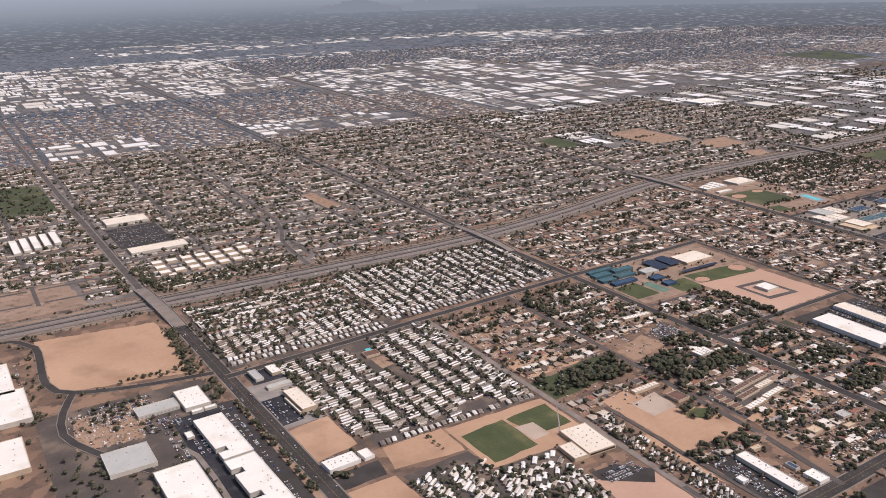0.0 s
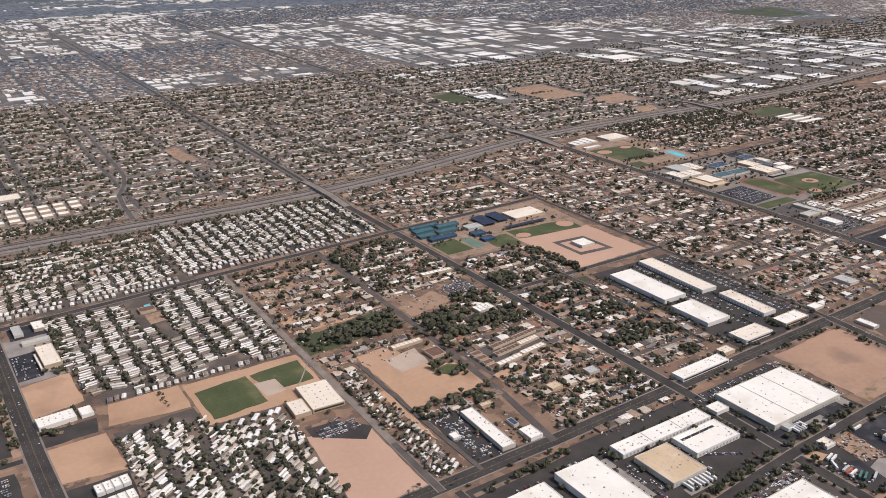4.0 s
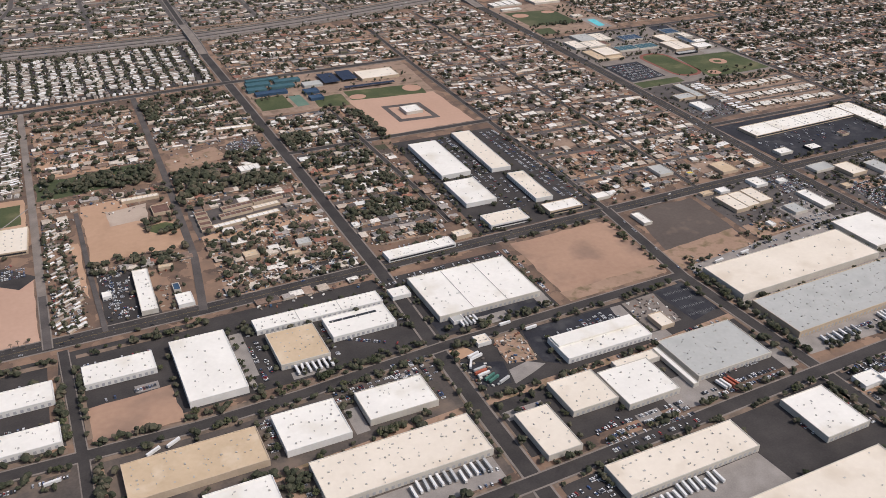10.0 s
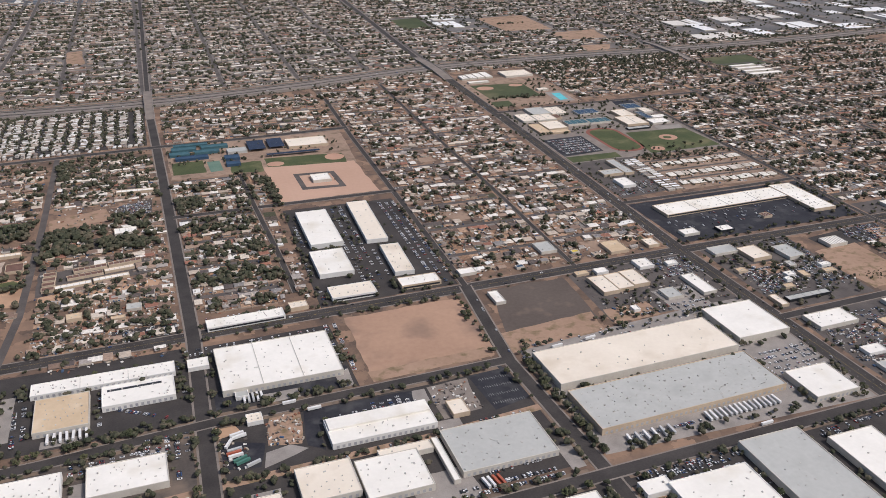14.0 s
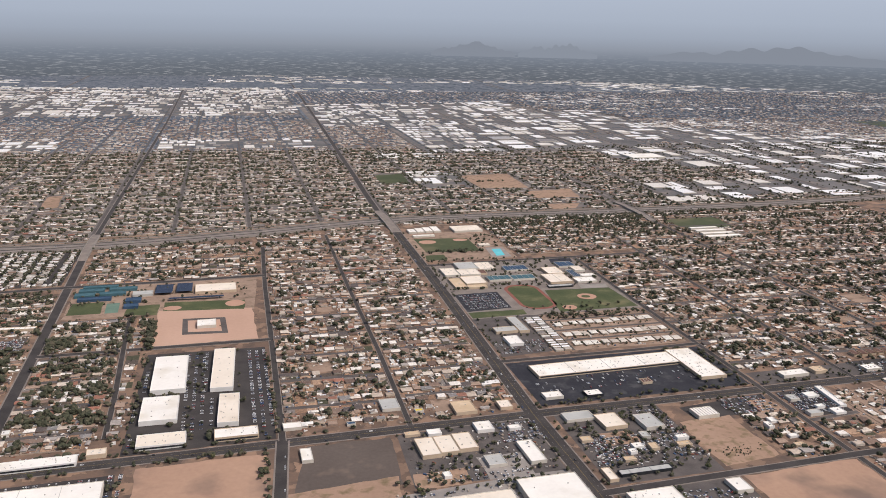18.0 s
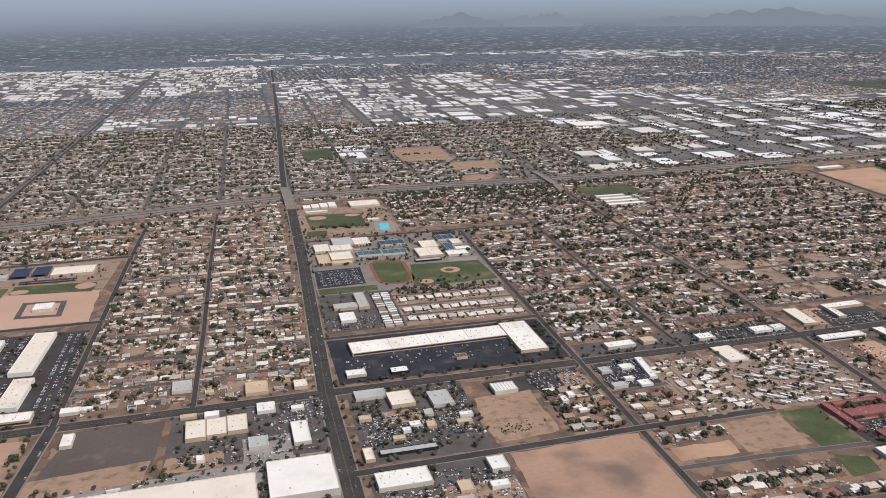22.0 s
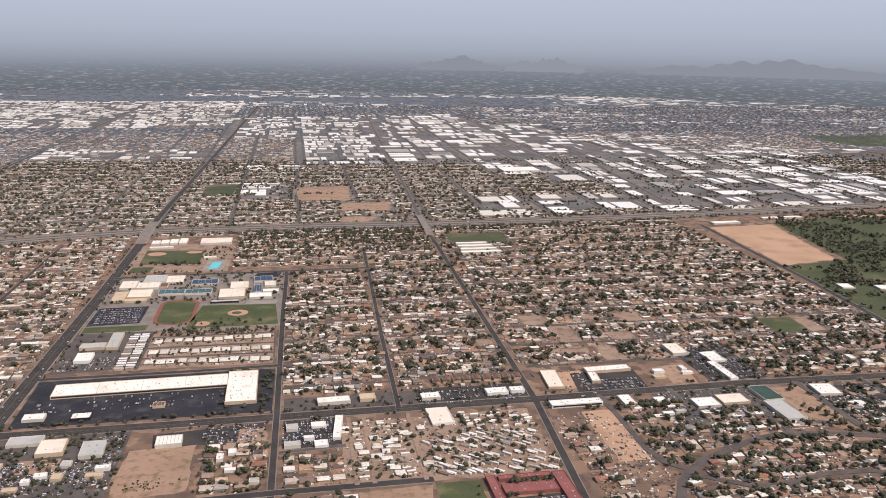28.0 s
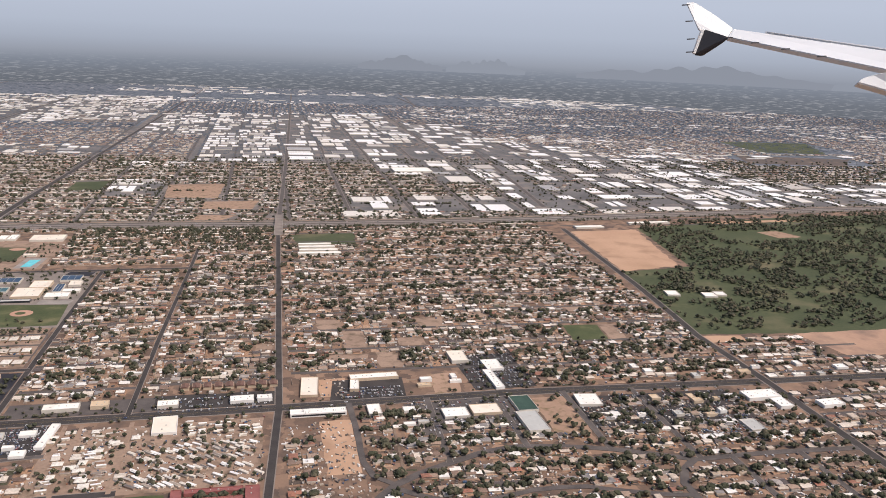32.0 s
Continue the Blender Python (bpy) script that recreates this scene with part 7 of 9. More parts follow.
for ty, tx0, tx1 in ((-31, 262, 304), (-38, 238, 300), (-46, 244, 304), (-57, 238, 300), (-66, 236, 304), (-74, 238, 304)):
    x = tx0
    while x < tx1:
        if rnd.random() < .8:
            MOBILES.append((x, ty + rnd.uniform(-1.2, 1.2), -0.72 + rnd.uniform(-.08, .08), rnd.uniform(4.4, 6.6), rnd.uniform(1.4, 1.9), 1.15))
        if rnd.random() < .3:
            TREES.append((x + 2, ty + rnd.uniform(2, 4), rnd.uniform(1.4, 3.0)))
        x += rnd.uniform(3.0, 4.6)
park_rows(196, 236, -76, -8, 17.0, 4.0, 0.1, 0.03, 0.45, 6.0, 0.9)
for _ in range(110):
    HOUSES.append((rnd.uniform(194, 238), rnd.uniform(-76, -8), rnd.uniform(-.1, .1), rnd.uniform(3, 5.4), rnd.uniform(2.6, 4.2), 1.1, 5 if rnd.random() < .4 else 2))
    YARD_TREES.append((rnd.uniform(194, 306), rnd.uniform(-78, -4), rnd.uniform(1.4, 3.4)))
    YARD_CARS.append((rnd.uniform(194, 304), rnd.uniform(-76, -4), rnd.uniform(0, 3)))
park_rows(262, 306, -26, 0, 15.0, 3.8, 0.05, 0.03, 0.5, 5.0, 0.6)
for k in range(16):                       # two close columns of white-roofed cottages beside the bungalows
    for cx in (50.6, 57.6):
        MOBILES.append((cx + rnd.uniform(-.3, .3), 98 + k * 4.5, rnd.uniform(-.04, .04), rnd.uniform(5.0, 6.2), rnd.uniform(2.8, 3.6), 1.3))
        YARD_TREES.append((cx + 3.5, 100 + k * 4.5, rnd.uniform(1.2, 2.0)))
district(-626, -496, 356, 432, 18, 6.2, None, 0.92, 4.4, slope=0.0)
district(-628, -500, 479, 526, 16, 6.4, None, 0.9, 4.0, streets=False)
district(-486, -316, 481, 503, 11, 6.4, None, 0.95, 3.0, streets=False)
for r, by in enumerate((107, 126, 148)):   # pale apartment bungalows behind the shopping centre
    for c in range(12):
        bx = 69 + c * 7.1
        HOUSES.append((bx + rnd.uniform(-.5, .5), by + rnd.uniform(-1, 1) + (-.035, 0, .035)[r] * c * 7.1, rnd.uniform(-.06, .06), rnd.uniform(4.4, 5.6), rnd.uniform(5.6, 7.6), rnd.uniform(1.1, 1.5), 5))
        for _ in range(3):
            YARD_TREES.append((bx + rnd.choice((-3.4, 3.4, 0)) + rnd.uniform(-.6, .6), by + rnd.uniform(-7, 7), rnd.uniform(1.3, 2.8)))
        CARS.append((bx, by + 7.6, 0))
keep(47, 152, 94, 176)
patch("court_ground", [(63, 174), (152, 176), (152, 96), (63, 96)], M["verge"], 0.03, "dry tan yards between rows of bungalows", "yard")
for ly in (116.5, 137.0, 160.0):
    v, f = strip([(62, ly), (152, ly + 1.5)], 2.8, 0.07)
    tagged(new("lane", mesh_of("lane", v, f, [M["old_asphalt"]])), "narrow asphalt lane between rows of bungalows", "road", kind="structure")
for c in range(14):
    HOUSES.append((67 + c * 6.2, 168 + .03 * c * 6.2, rnd.uniform(-.1, .1), rnd.uniform(4, 5.6), rnd.uniform(4, 5), 1.2, rnd.randrange(4)))
    YARD_TREES.append((64 + c * 6.2, 165 + rnd.uniform(0, 8), rnd.uniform(1.8, 3.6)))
# houses south of the freeway
district(-444, -394, 30, 54, 12, 6.0, None, 0.85, 2.0, 2.0, streets=False)
district(-464, -394, 108, 302, 19, 6.8, None, 0.8, 1.5, 2.4, 0.04, False)
district(-384, -314, -6, 316, 17, 5.8, None, 0.95, 2.1, 2.4, 0.04, False)
for x0, x1, y0, y1 in ((-463, -394, 294, 283), (-462, -434, 261, 257), (-465, -394, 200, 187), (-462, -391, 160, 161), (-385, -319, 270, 280), (-380, -318, 227, 235), (-381, -324, 138, 146), (-384, -318, 250, 256), (-384, -318, 208, 212), (-462, -396, 222, 226), (-382, -316, 118, 122), (-380, -330, 296, 303)):
    for _ in range(24):                  # hedgerows of trees between the deep lots
        q = rnd.random()
        TREES.append((x0 + (x1 - x0) * q, y0 + (y1 - y0) * q + rnd.uniform(-2, 2), rnd.uniform(1.6, 3.8)))
district(-302.5, -253, 8, 232, 38.6, 6.6, 33, 0.97, 4.2)
district(-247, -238, 22, 232, 38.6, 7.0, 33, 0.95, 2.0, streets=False)
district(-304, -152, 328, 440, 36, 7.2, 358)
district(-148, -79, 14, 470, 41.3, 6.6, 41, 0.97, 2.3)
for k in range(20):                       # houses and small shops that face the main road
    hx = -143 + k * 7.1
    HOUSES.append((hx, 15.5 + rnd.uniform(-1.5, 1.5), rnd.uniform(-.05, .05), rnd.uniform(4.4, 6.4), rnd.uniform(3.8, 5.4), rnd.uniform(1.0, 1.4), rnd.choice((0, 2, 2, 3))))
    TREES.append((hx + rnd.uniform(-3, 3), rnd.uniform(11, 26), rnd.uniform(1.5, 3.2)))
    TREES.append((hx + rnd.uniform(-3, 3), rnd.uniform(19, 27), rnd.uniform(1.5, 3.2)))
district(-73.6, -9, 14, 505, 40, 6.6, 45, 0.97, 2.3)
district(108, 236, 345, 520, 41, 7.2, 376)
district(159, 230, 36, 332, 43, 6.4, 53, 0.97, 3.4, big=.9)
district(235, 316.5, 36, 512, 42, 6.4, 56, 0.97, 3.4, big=.9)
district(323, 440, 60, 512, 42, 6.4, 66, 0.88, 3.2, big=.9)
district(440, 640, 30, 520, 43, 6.4, 64, 0.97, 3.4, big=.9)
district(640, 656, 160, 440, 43, 6.0, 64, 0.8, 2.0, streets=False)
district(648, 760, 18, 96, 24, 7, None, 0.95, 1.8)
district(486, 628, 14, 46, 22, 6.6, 29, 0.9, 2.4, streets=False)
district(324, 440, 54, 62, 12, 7.2, None, 0.8, 2.4, streets=False)
# houses and yards south of the main road
district(160, 192, -76, -36, 24, 7.6, None, 0.9, 1.4, streets=False)
district(118, 152, -76, -26, 22, 7.6, None, 0.9, 1.4, streets=False)
district(160, 196, -102, -84, 10, 6.0, None, 0.95, 2.4, streets=False)
district(158, 258, -162, -124, 20, 7.0, None, 0.85, 2.8, 2.0, streets=False)
district(10, 298, -250, -170, 22, 7.4, None, 0.9, 2.4, 1.6, streets=False)
for _ in range(420):                      # darker grove beside the freeway
    TREES.append((rnd.uniform(110, 318), 516 - abs(rnd.gauss(0, 48)), rnd.uniform(1.8, 3.4)))
district(318, 334, -170, -20, 19, 7.0, None, 0.9, 2.4, 1.6, streets=False)
district(361, 640, -170, 8, 18.0, 5.8, None, 0.93, 3.0, 2.4, streets=False, big=.86)
district(646, 900, -170, 2, 24, 7.2, None, 0.92, 1.6)
district(310, 620, -330, -170, 30, 8.2, None, 0.9, 1.4)

# west of the arterial
district(-1100, -800, 100, 440, 36, 9, None, 0.8, 1.3)
district(-760, -655, 570, 660, 36, 9, None, 0.7, 1.5)

# north of the freeway: streets of houses, with industrial estates, parks and shops between
INDUSTRY = [(-640, -480, 1140, 1310), (-300, -12, 1150, 1280), (-1800, 10, 1720, 2640), (36, 112, 1480, 2040), (190, 340, 1060, 2040), (112, 190, 1450, 2040), (70, 190, 1000, 1060), (90, 168, 700, 860),
            (402, 494, 566, 700), (503, 576, 568, 700), (584, 650, 600, 704), (503, 576, 912, 1290), (584, 650, 840, 1290), (660, 822, 580, 1290), (350, 494, 1080, 1290), (345, 494, 1300, 2070), (503, 650, 1300, 2100), (660, 822, 1300, 1800),
            (838, 1000, 600, 1400), (1008, 1160, 620, 1180), (1168, 1700, 640, 860)]


def industrial(x, y):
    return any(a < x < b and c < y < d for a, b, c, d in INDUSTRY)


bx = -2200.0
while bx < 3000:
    by = 500.0
    while by < 2500:
        w = 82
        mid = (bx + w / 2, by + 55)
        lo = 500 + max(0, mid[0] + 200) * 0.11
        if by > 480 and mid[1] < 2450 and not industrial(*mid) and abs(mid[0] - mid[1] * 0.75) < 2400:
            far = mid[1] > 1150 or mid[0] > 1100
            district(bx, bx + w - 7, by, by + 110, 36.6667 if not far else 27.5, 6.8 if not far else 10 if mid[1] < 1600 else 16, None, 0.96 if mid[1] < 1500 else 0.75, 2.6 if not far else 3.6, 0.8 if not far else 3.0, streets=not far, big=1.0 if not far else 1.2)
        by += 110
    STREETS.append(((bx + w - 3.5, 512 + max(0, bx) * .06), (bx + w - 3.5, 2440), 3.6))
    for _ in range(150):
        TREES.append((bx + w - 3.5 + rnd.choice((-1, 1)) * rnd.uniform(2.4, 3.6), rnd.uniform(520, 1700), rnd.uniform(1.6, 3.2)))
    bx += w

P = np.array([h[:2] for h in HOUSES])
ok = off_roads(P, 1.6)
inside = clear_of(P, 1.0)
HOUSES = [h for h, a, b in zip(HOUSES, ok, inside) if a and (b or h[6] == 5)]
P = np.array([h[:2] for h in TREES])
ok = off_roads(P, 0.4) & clear_of(P, 0.3)
TREES = [h for h, a in zip(TREES, ok) if a]
YARD_TREES = [h for h in YARD_TREES if not (-456 < h[0] < -424 and -90 < h[1] < -67)]
P = np.array([h[:2] for h in YARD_TREES])
TREES += [h for h, a in zip(YARD_TREES, off_roads(P, 0.2)) if a]
P = np.array([h[:2] for h in SHEDS])
ok = off_roads(P, 1) & clear_of(P, 1)
SHEDS = [h for h, a in zip(SHEDS, ok) if a]
P = np.array([h[:2] for h in CARS])
ok = off_roads(P, 0.5) & clear_of(P, 0.5)
CARS = [h for h, a in zip(CARS, ok) if a]
P = np.array([h[:2] for h in YARD_CARS])
CARS += [h for h, a in zip(YARD_CARS, off_roads(P, 0.8)) if a]
P = np.array([h[:2] for h in MOBILES])
ok = off_roads(P, 1.5)
for x0, x1, y0, y1 in EX:
    if not (x0 > 190 and x1 < 312 and y1 < 5) and not (x0 > 45 and x1 < 155):
        ok &= ~((P[:, 0] > x0) & (P[:, 0] < x1) & (P[:, 1] > y0) & (P[:, 1] < y1))
MOBILES = [h for h, a in zip(MOBILES, ok) if a]

P = np.array([r[:2] for r in YARDS])
ok = off_roads(P, 3.0) & clear_of(P, 4.0)
M["yard"] = palette("yard_ground", [(0.38, 0.232, 0.146, 3.6), (0.280, 0.172, 0.111, 3.2), (0.185, 0.120, 0.084, 2.6), (0.108, 0.084, 0.068, 2.2), (0.44, 0.290, 0.194, 2.2), (0.075, 0.074, 0.045, 1.4), (0.24, 0.212, 0.19, 1.0)], 0.95, "island", 0.45)
stuff("yards", [M["yard"]], [(*dash, [r for r, a in zip(YARDS, ok) if a])], "bare dirt, gravel and dry grass yards of houses", "yards")

# residential streets
shapes = merge(*[strip([a, b], w, 0.045) for a, b, w in STREETS])
tagged(new("side_streets", mesh_of("side_streets", *shapes, [M["old_asphalt"]])), "worn grey asphalt residential side streets", "road", kind="structure")

CX, CY, R = -150.0, -380.0, 3750.0     # middle and reach of the hazy distance

# ---------------------------------------------------------------- houses
ROOFS = [("brown", material("brown_shingle_roof", (0.17, 0.120, 0.094), (0.25, 0.18, 0.14), 0.4, 3, 0.95), "low stucco house with a brown shingle roof in a dirt yard"),
         ("tan", material("tan_shingle_roof", (0.32, 0.255, 0.20), (0.40, 0.32, 0.25), 0.4, 3, 0.95), "low stucco house with a tan shingle roof in a dry yard"),
         ("grey", material("grey_shingle_roof", (0.17, 0.16, 0.155), (0.27, 0.25, 0.24), 0.4, 3, 0.95), "low block house with a grey shingle roof in a dry yard"),
         ("white", material("white_coated_roof", (0.62, 0.60, 0.56), (0.76, 0.74, 0.70), 0.4, 3, 0.85), "low block house with a white coated roof in a dirt yard"),
         ("red", material("red_tile_roof", (0.27, 0.12, 0.08), (0.36, 0.17, 0.12), 0.4, 3, 0.9), "stucco house with a reddish tile roof in a dry yard")]
WALLS = [material("stucco_tan", (0.40, 0.32, 0.24), (0.50, 0.41, 0.31), 0.4, 3), material("stucco_pale", (0.56, 0.50, 0.43), (0.66, 0.60, 0.52), 0.4, 3)]
KITS = {}
for si, (walls, roof) in enumerate(SHAPES):
    for ri, (rn, rm, rl) in enumerate(ROOFS):
        for wi, wm in enumerate(WALLS):
            KITS[si, ri, wi] = (mesh_of("wall", *walls, [wm]), mesh_of("roof", *roof, [rm]))
FRONT_DOOR = mesh_of("door", *box(.1, -.515, 0, .28, -.49, .78), [M["dark"]])
COOLER = mesh_of("roof_cooler", *box(-.5, -.5, 0, .5, .5, .7), [M["unit"]])


def near_plan(x, y):
    return (-305 < x < -236 and 5 < y < 235) or (162 < x < 236 and 30 < y < 150) or (318 < x < 620 and -140 < y < 8) or (-146 < x < -4 and 12 < y < 80)


near = [h for h in HOUSES if near_plan(h[0], h[1]) and h[6] != 5]
rnd.shuffle(near)
chosen = near[:300]
single = {id(h) for h in chosen}
for h in chosen:
    x, y, turn, w, d, hh, shape = h
    ri, wi = rnd.choices(range(5), (3.2, 3.4, 2.6, 2.2, 1.2))[0], rnd.randrange(2)
    b = thing("house", pose(x, y, 0, 0, 0, math.degrees(turn)), ROOFS[ri][2], "house", "houses along the streets")
    wm, rm = KITS[shape, ri, wi]
    size = Matrix.Diagonal((w, d, hh, 1))
    wall_ob = part("wall", wm, b, at=size)
    roof_ob = part("roof", rm, b, at=size)
    part("door", FRONT_DOOR, wall_ob, "dark front door")
    if rnd.random() < .7:
        part("roof_cooler", COOLER, b, "small galvanised roof cooler", at=pose(rnd.uniform(-.2, .2) * w, rnd.uniform(.1, .3) * d, hh * 1.25) @ Matrix.Scale(rnd.uniform(.5, .8), 4))
rest = {k: [] for k in range(4)}
flats = []
for h in HOUSES:
    if id(h) in single:
        continue
    x, y, turn, w, d, hh, shape = h
    if shape == 5:
        flats.append((x, y, 0, turn, w, d, hh))
    else:
        rest[shape].append((x, y, 0, turn, w, d, hh))


# ---------------------------------------------------------------- industrial estates beyond the freeway
sheds = []
for x0, x1, y0, y1 in INDUSTRY:
    by = y0
    while by < y1:
        bd = rnd.uniform(34, 62) if x0 < 340 else rnd.uniform(60, 110)
        bx = x0
        while bx < x1:
            bw = rnd.uniform(50, 90)
            kind = rnd.choices((.97, .86, .45, .08), (6, 3, 1.2, .5))[0]
            y = by + 3
            while y < min(by + bd, y1) - 6:
                dd = rnd.uniform(14, 44) if x0 < 340 else rnd.uniform(24, 64)
                x = bx + 3
                while x < min(bx + bw, x1) - 6:
                    ww = rnd.choice((6, 8, 10, 13, 17, 24, 38) if x0 < 340 else (8, 11, 15, 20, 28, 40, 54)) * rnd.uniform(.8, 1.2)
                    if rnd.random() < kind and x + ww < bx + bw + 2:
                        sheds.append((x + ww / 2, y + dd / 2 + rnd.uniform(-1, 1), 0, 0.01, ww * .94, dd * rnd.uniform(.6, .95), rnd.uniform(.9, 1.6)))
                    else:
                        for _ in range(int(ww / (4 if x0 < 340 else 8)) + 1):
                            TREES.append((x + rnd.uniform(0, ww), y + rnd.uniform(0, dd), rnd.uniform(1.8, 4.0)))
                        if kind < .3:
                            for _ in range(int(ww / 7) + 1):
                                rest[rnd.randrange(4)].append((x + rnd.uniform(0, ww), y + rnd.uniform(0, dd), 0, 0, rnd.uniform(5, 7.5), rnd.uniform(4, 5.5), 1.2))
                    x += ww + rnd.choice((2, 3, 5, 9))
                y += dd + rnd.choice((4, 7, 12))
            for _ in range(int(bw / 5)):
                TREES.append((bx + rnd.uniform(0, bw), by + rnd.uniform(-3, 2), rnd.uniform(2.0, 4.0)))
                TREES.append((bx + rnd.uniform(-3, 2), by + rnd.uniform(0, bd), rnd.uniform(2.0, 4.0)))
            bx += bw + 5
        by += bd + 5
far_sheds = []
for _ in range(5200):
    y = rnd.uniform(2340, 3720) if rnd.random() < .7 else rnd.uniform(2600, 3000)
    x = rnd.uniform(-1900, 1.15 * y + 200)
    k = math.sin(x * .0047 + 1) + math.sin(y * .0061 + x * .002) + math.sin(y * 0.013)
    if k > rnd.uniform(-.6, 2.2):
        far_sheds.append((x, y, 0, 0.01, rnd.choice((5, 6, 8, 12, 18, 34, 50)) * rnd.uniform(.8, 1.2), rnd.choice((8, 14, 26, 44)) * rnd.uniform(.8, 1.2), rnd.uniform(1.0, 2.0)))

for _ in range(5200):                     # pale roofs in clusters across the far eastern suburbs
    x, y = rnd.uniform(700, 3000), rnd.uniform(880, 2450)
    k = math.sin(x * .0061 + 2) + math.sin(y * .0083 + x * .003) + .7 * math.sin(y * .021 - x * .004)
    if k > rnd.uniform(-.3, 2.4) and not industrial(x, y):
        far_sheds.append((x, y, 0, 0.01, rnd.choice((5, 6, 8, 11, 16, 26, 40)) * rnd.uniform(.8, 1.2), rnd.choice((6, 9, 14, 22)) * rnd.uniform(.8, 1.2), rnd.uniform(1.0, 2.0)))


def band(rows, lo, hi):
    return [r for r in rows if lo <= r[1] < hi]


for lo, hi, lab in ((-600, 200, "many low stucco houses with brown, grey and white roofs"), (200, 560, "streets of low houses with mixed roofs"),
                    (560, 1000, "dense streets of low houses beyond the freeway"), (1000, 2600, "far streets of low houses with mixed roofs")):
    stuff("houses", [M["house_wall"], M["house_roof"]], [(*COMBOS[k], band(rest[k], lo, hi)) for k in range(4)], lab, "houses")
M["bungalow_roof"] = palette("bungalow_roofs", [(0.72, 0.68, 0.60, 5), (0.62, 0.56, 0.48, 3), (0.50, 0.44, 0.37, 1.6)], 0.8)
stuff("bungalows", [M["tan_wall"], M["bungalow_roof"]], [(*COMBOS[1], flats)], "rows of pale-roofed bungalows behind the shopping centre", "houses")
stuff("sheds", [M["house_wall"], M["mobile_roof"]], [(*COMBOS[2], SHEDS)], "small backyard sheds with pale roofs", "sheds")

# back-yard block walls between the rows
walls = []
for a, b, w in STREETS:
    if a[1] > 620 or a[0] == b[0]:
        continue
    for side in ((-20.4,) if w > 3.6 else (-12.0,)):
        x = a[0]
        while x < b[0]:
            walls.append(((x + 3.6), a[1] + (b[1] - a[1]) * (x - a[0]) / max(1, b[0] - a[0]) + side, 0, 0.02, 7.0, 0.14, 0.75))
            walls.append((x, a[1] + side + 4.5, 0, 1.59, 8.0, 0.14, 0.75))
            walls.append((x, a[1] - side - 4.5, 0, 1.59, 8.0, 0.14, 0.75))
            x += 7.4
P = np.array([r[:2] for r in walls])
okw = off_roads(P, 3.5) & clear_of(P, 3)
unit_box = box(-.5, -.5, 0, .5, .5, 1)
stuff("yard_walls", [M["fence"]], [(*unit_box, [0] * 5, [r for r, a in zip(walls, okw) if a])], "low tan block walls between back yards", "wall")

# things left about in yards
clutter = []
for h in HOUSES:
    if h[1] > 500:
        continue
    for _ in range(rnd.choice((4, 5, 6, 7, 9)) if h[1] < 340 else 3):
        a, q = rnd.uniform(0, 6.28), rnd.uniform(2.8, 5.6)
        clutter.append((h[0] + math.cos(a) * q, h[1] + math.sin(a) * q * 1.3, 0, rnd.uniform(0, 3), rnd.uniform(.4, 2.4), rnd.uniform(.3, 1.4), rnd.uniform(.2, .9)))
for x0, x1, y0, y1, k in ((-302, -290, -124, -103, 40), (-281, -265, -113, -92, 70), (-205, -185, -114, -92, 70), (-738, -692, 240, 290, 220), (-86, -10, -60, -6, 170), (10, 74, -66, -32, 150), (9, 76, -200, -110, 620), (392, 456, -36, 8, 90), (500, 600, -36, 4, 120), (-384, -320, -8, 60, 330), (-464, -404, -10, 40, 110), (-464, -394, 108, 300, 420), (-384, -316, 60, 312, 420), (-150, -20, -76, -68, 14), (318, 358, -120, -12, 420), (190, 306, -78, -4, 520), (498, 606, -44, 6, 160), (340, 358, 24, 54, 30)):
    for _ in range(k):
        clutter.append((rnd.uniform(x0, x1), rnd.uniform(y0, y1), 0, rnd.uniform(0, 3), rnd.uniform(.4, 2.2), rnd.uniform(.3, 1.0), rnd.uniform(.25, .9)))
P = np.array([r[:2] for r in clutter])
okw = off_roads(P, 0.6)
for fx0, fx1, fy0, fy1 in FOOT:
    okw &= ~((P[:, 0] > fx0) & (P[:, 0] < fx1) & (P[:, 1] > fy0) & (P[:, 1] < fy1))
M["clutter"] = palette("yard_clutter", [(0.68, 0.65, 0.60, 4.2), (0.30, 0.24, 0.19, 3.4), (0.12, 0.10, 0.09, 3), (0.24, 0.11, 0.07, 1), (0.06, 0.10, 0.17, .8), (0.42, 0.36, 0.29, 2)])
stuff("yard_clutter", [M["clutter"]], [(*unit_box, [0] * 5, [r for r, a in zip(clutter, okw) if a])], "stacked goods, crates and junk in yards", "clutter")

# ---------------------------------------------------------------- mobile homes
long_gable = gable(0.03, 0.22)
MK = []
for mn, low, high, lab in (("white_metal_roof", (0.70, 0.69, 0.66), (0.80, 0.79, 0.76), "long white-roofed mobile home"),
                           ("cream_metal_roof", (0.56, 0.51, 0.44), (0.66, 0.61, 0.53), "long cream-roofed mobile home"),
                           ("brown_metal_roof", (0.30, 0.25, 0.20), (0.40, 0.33, 0.27), "long brown-roofed mobile home")):
    rm = material(mn, low, high, 0.5, 3, 0.7)
    MK.append((mesh_of("body", *long_gable[0], [WALLS[1]]), mesh_of("roof", *long_gable[1], [rm]), mesh_of("awning", *box(-.42, -.95, .78, .3, -.5, .84), [rm]), lab))
close = [m for m in MOBILES if (m[0] < -505 and m[1] < 110) or (230 < m[0] < 306 and m[1] < 0)]
rnd.shuffle(close)
close = close[:290]
taken = {id(m) for m in close}
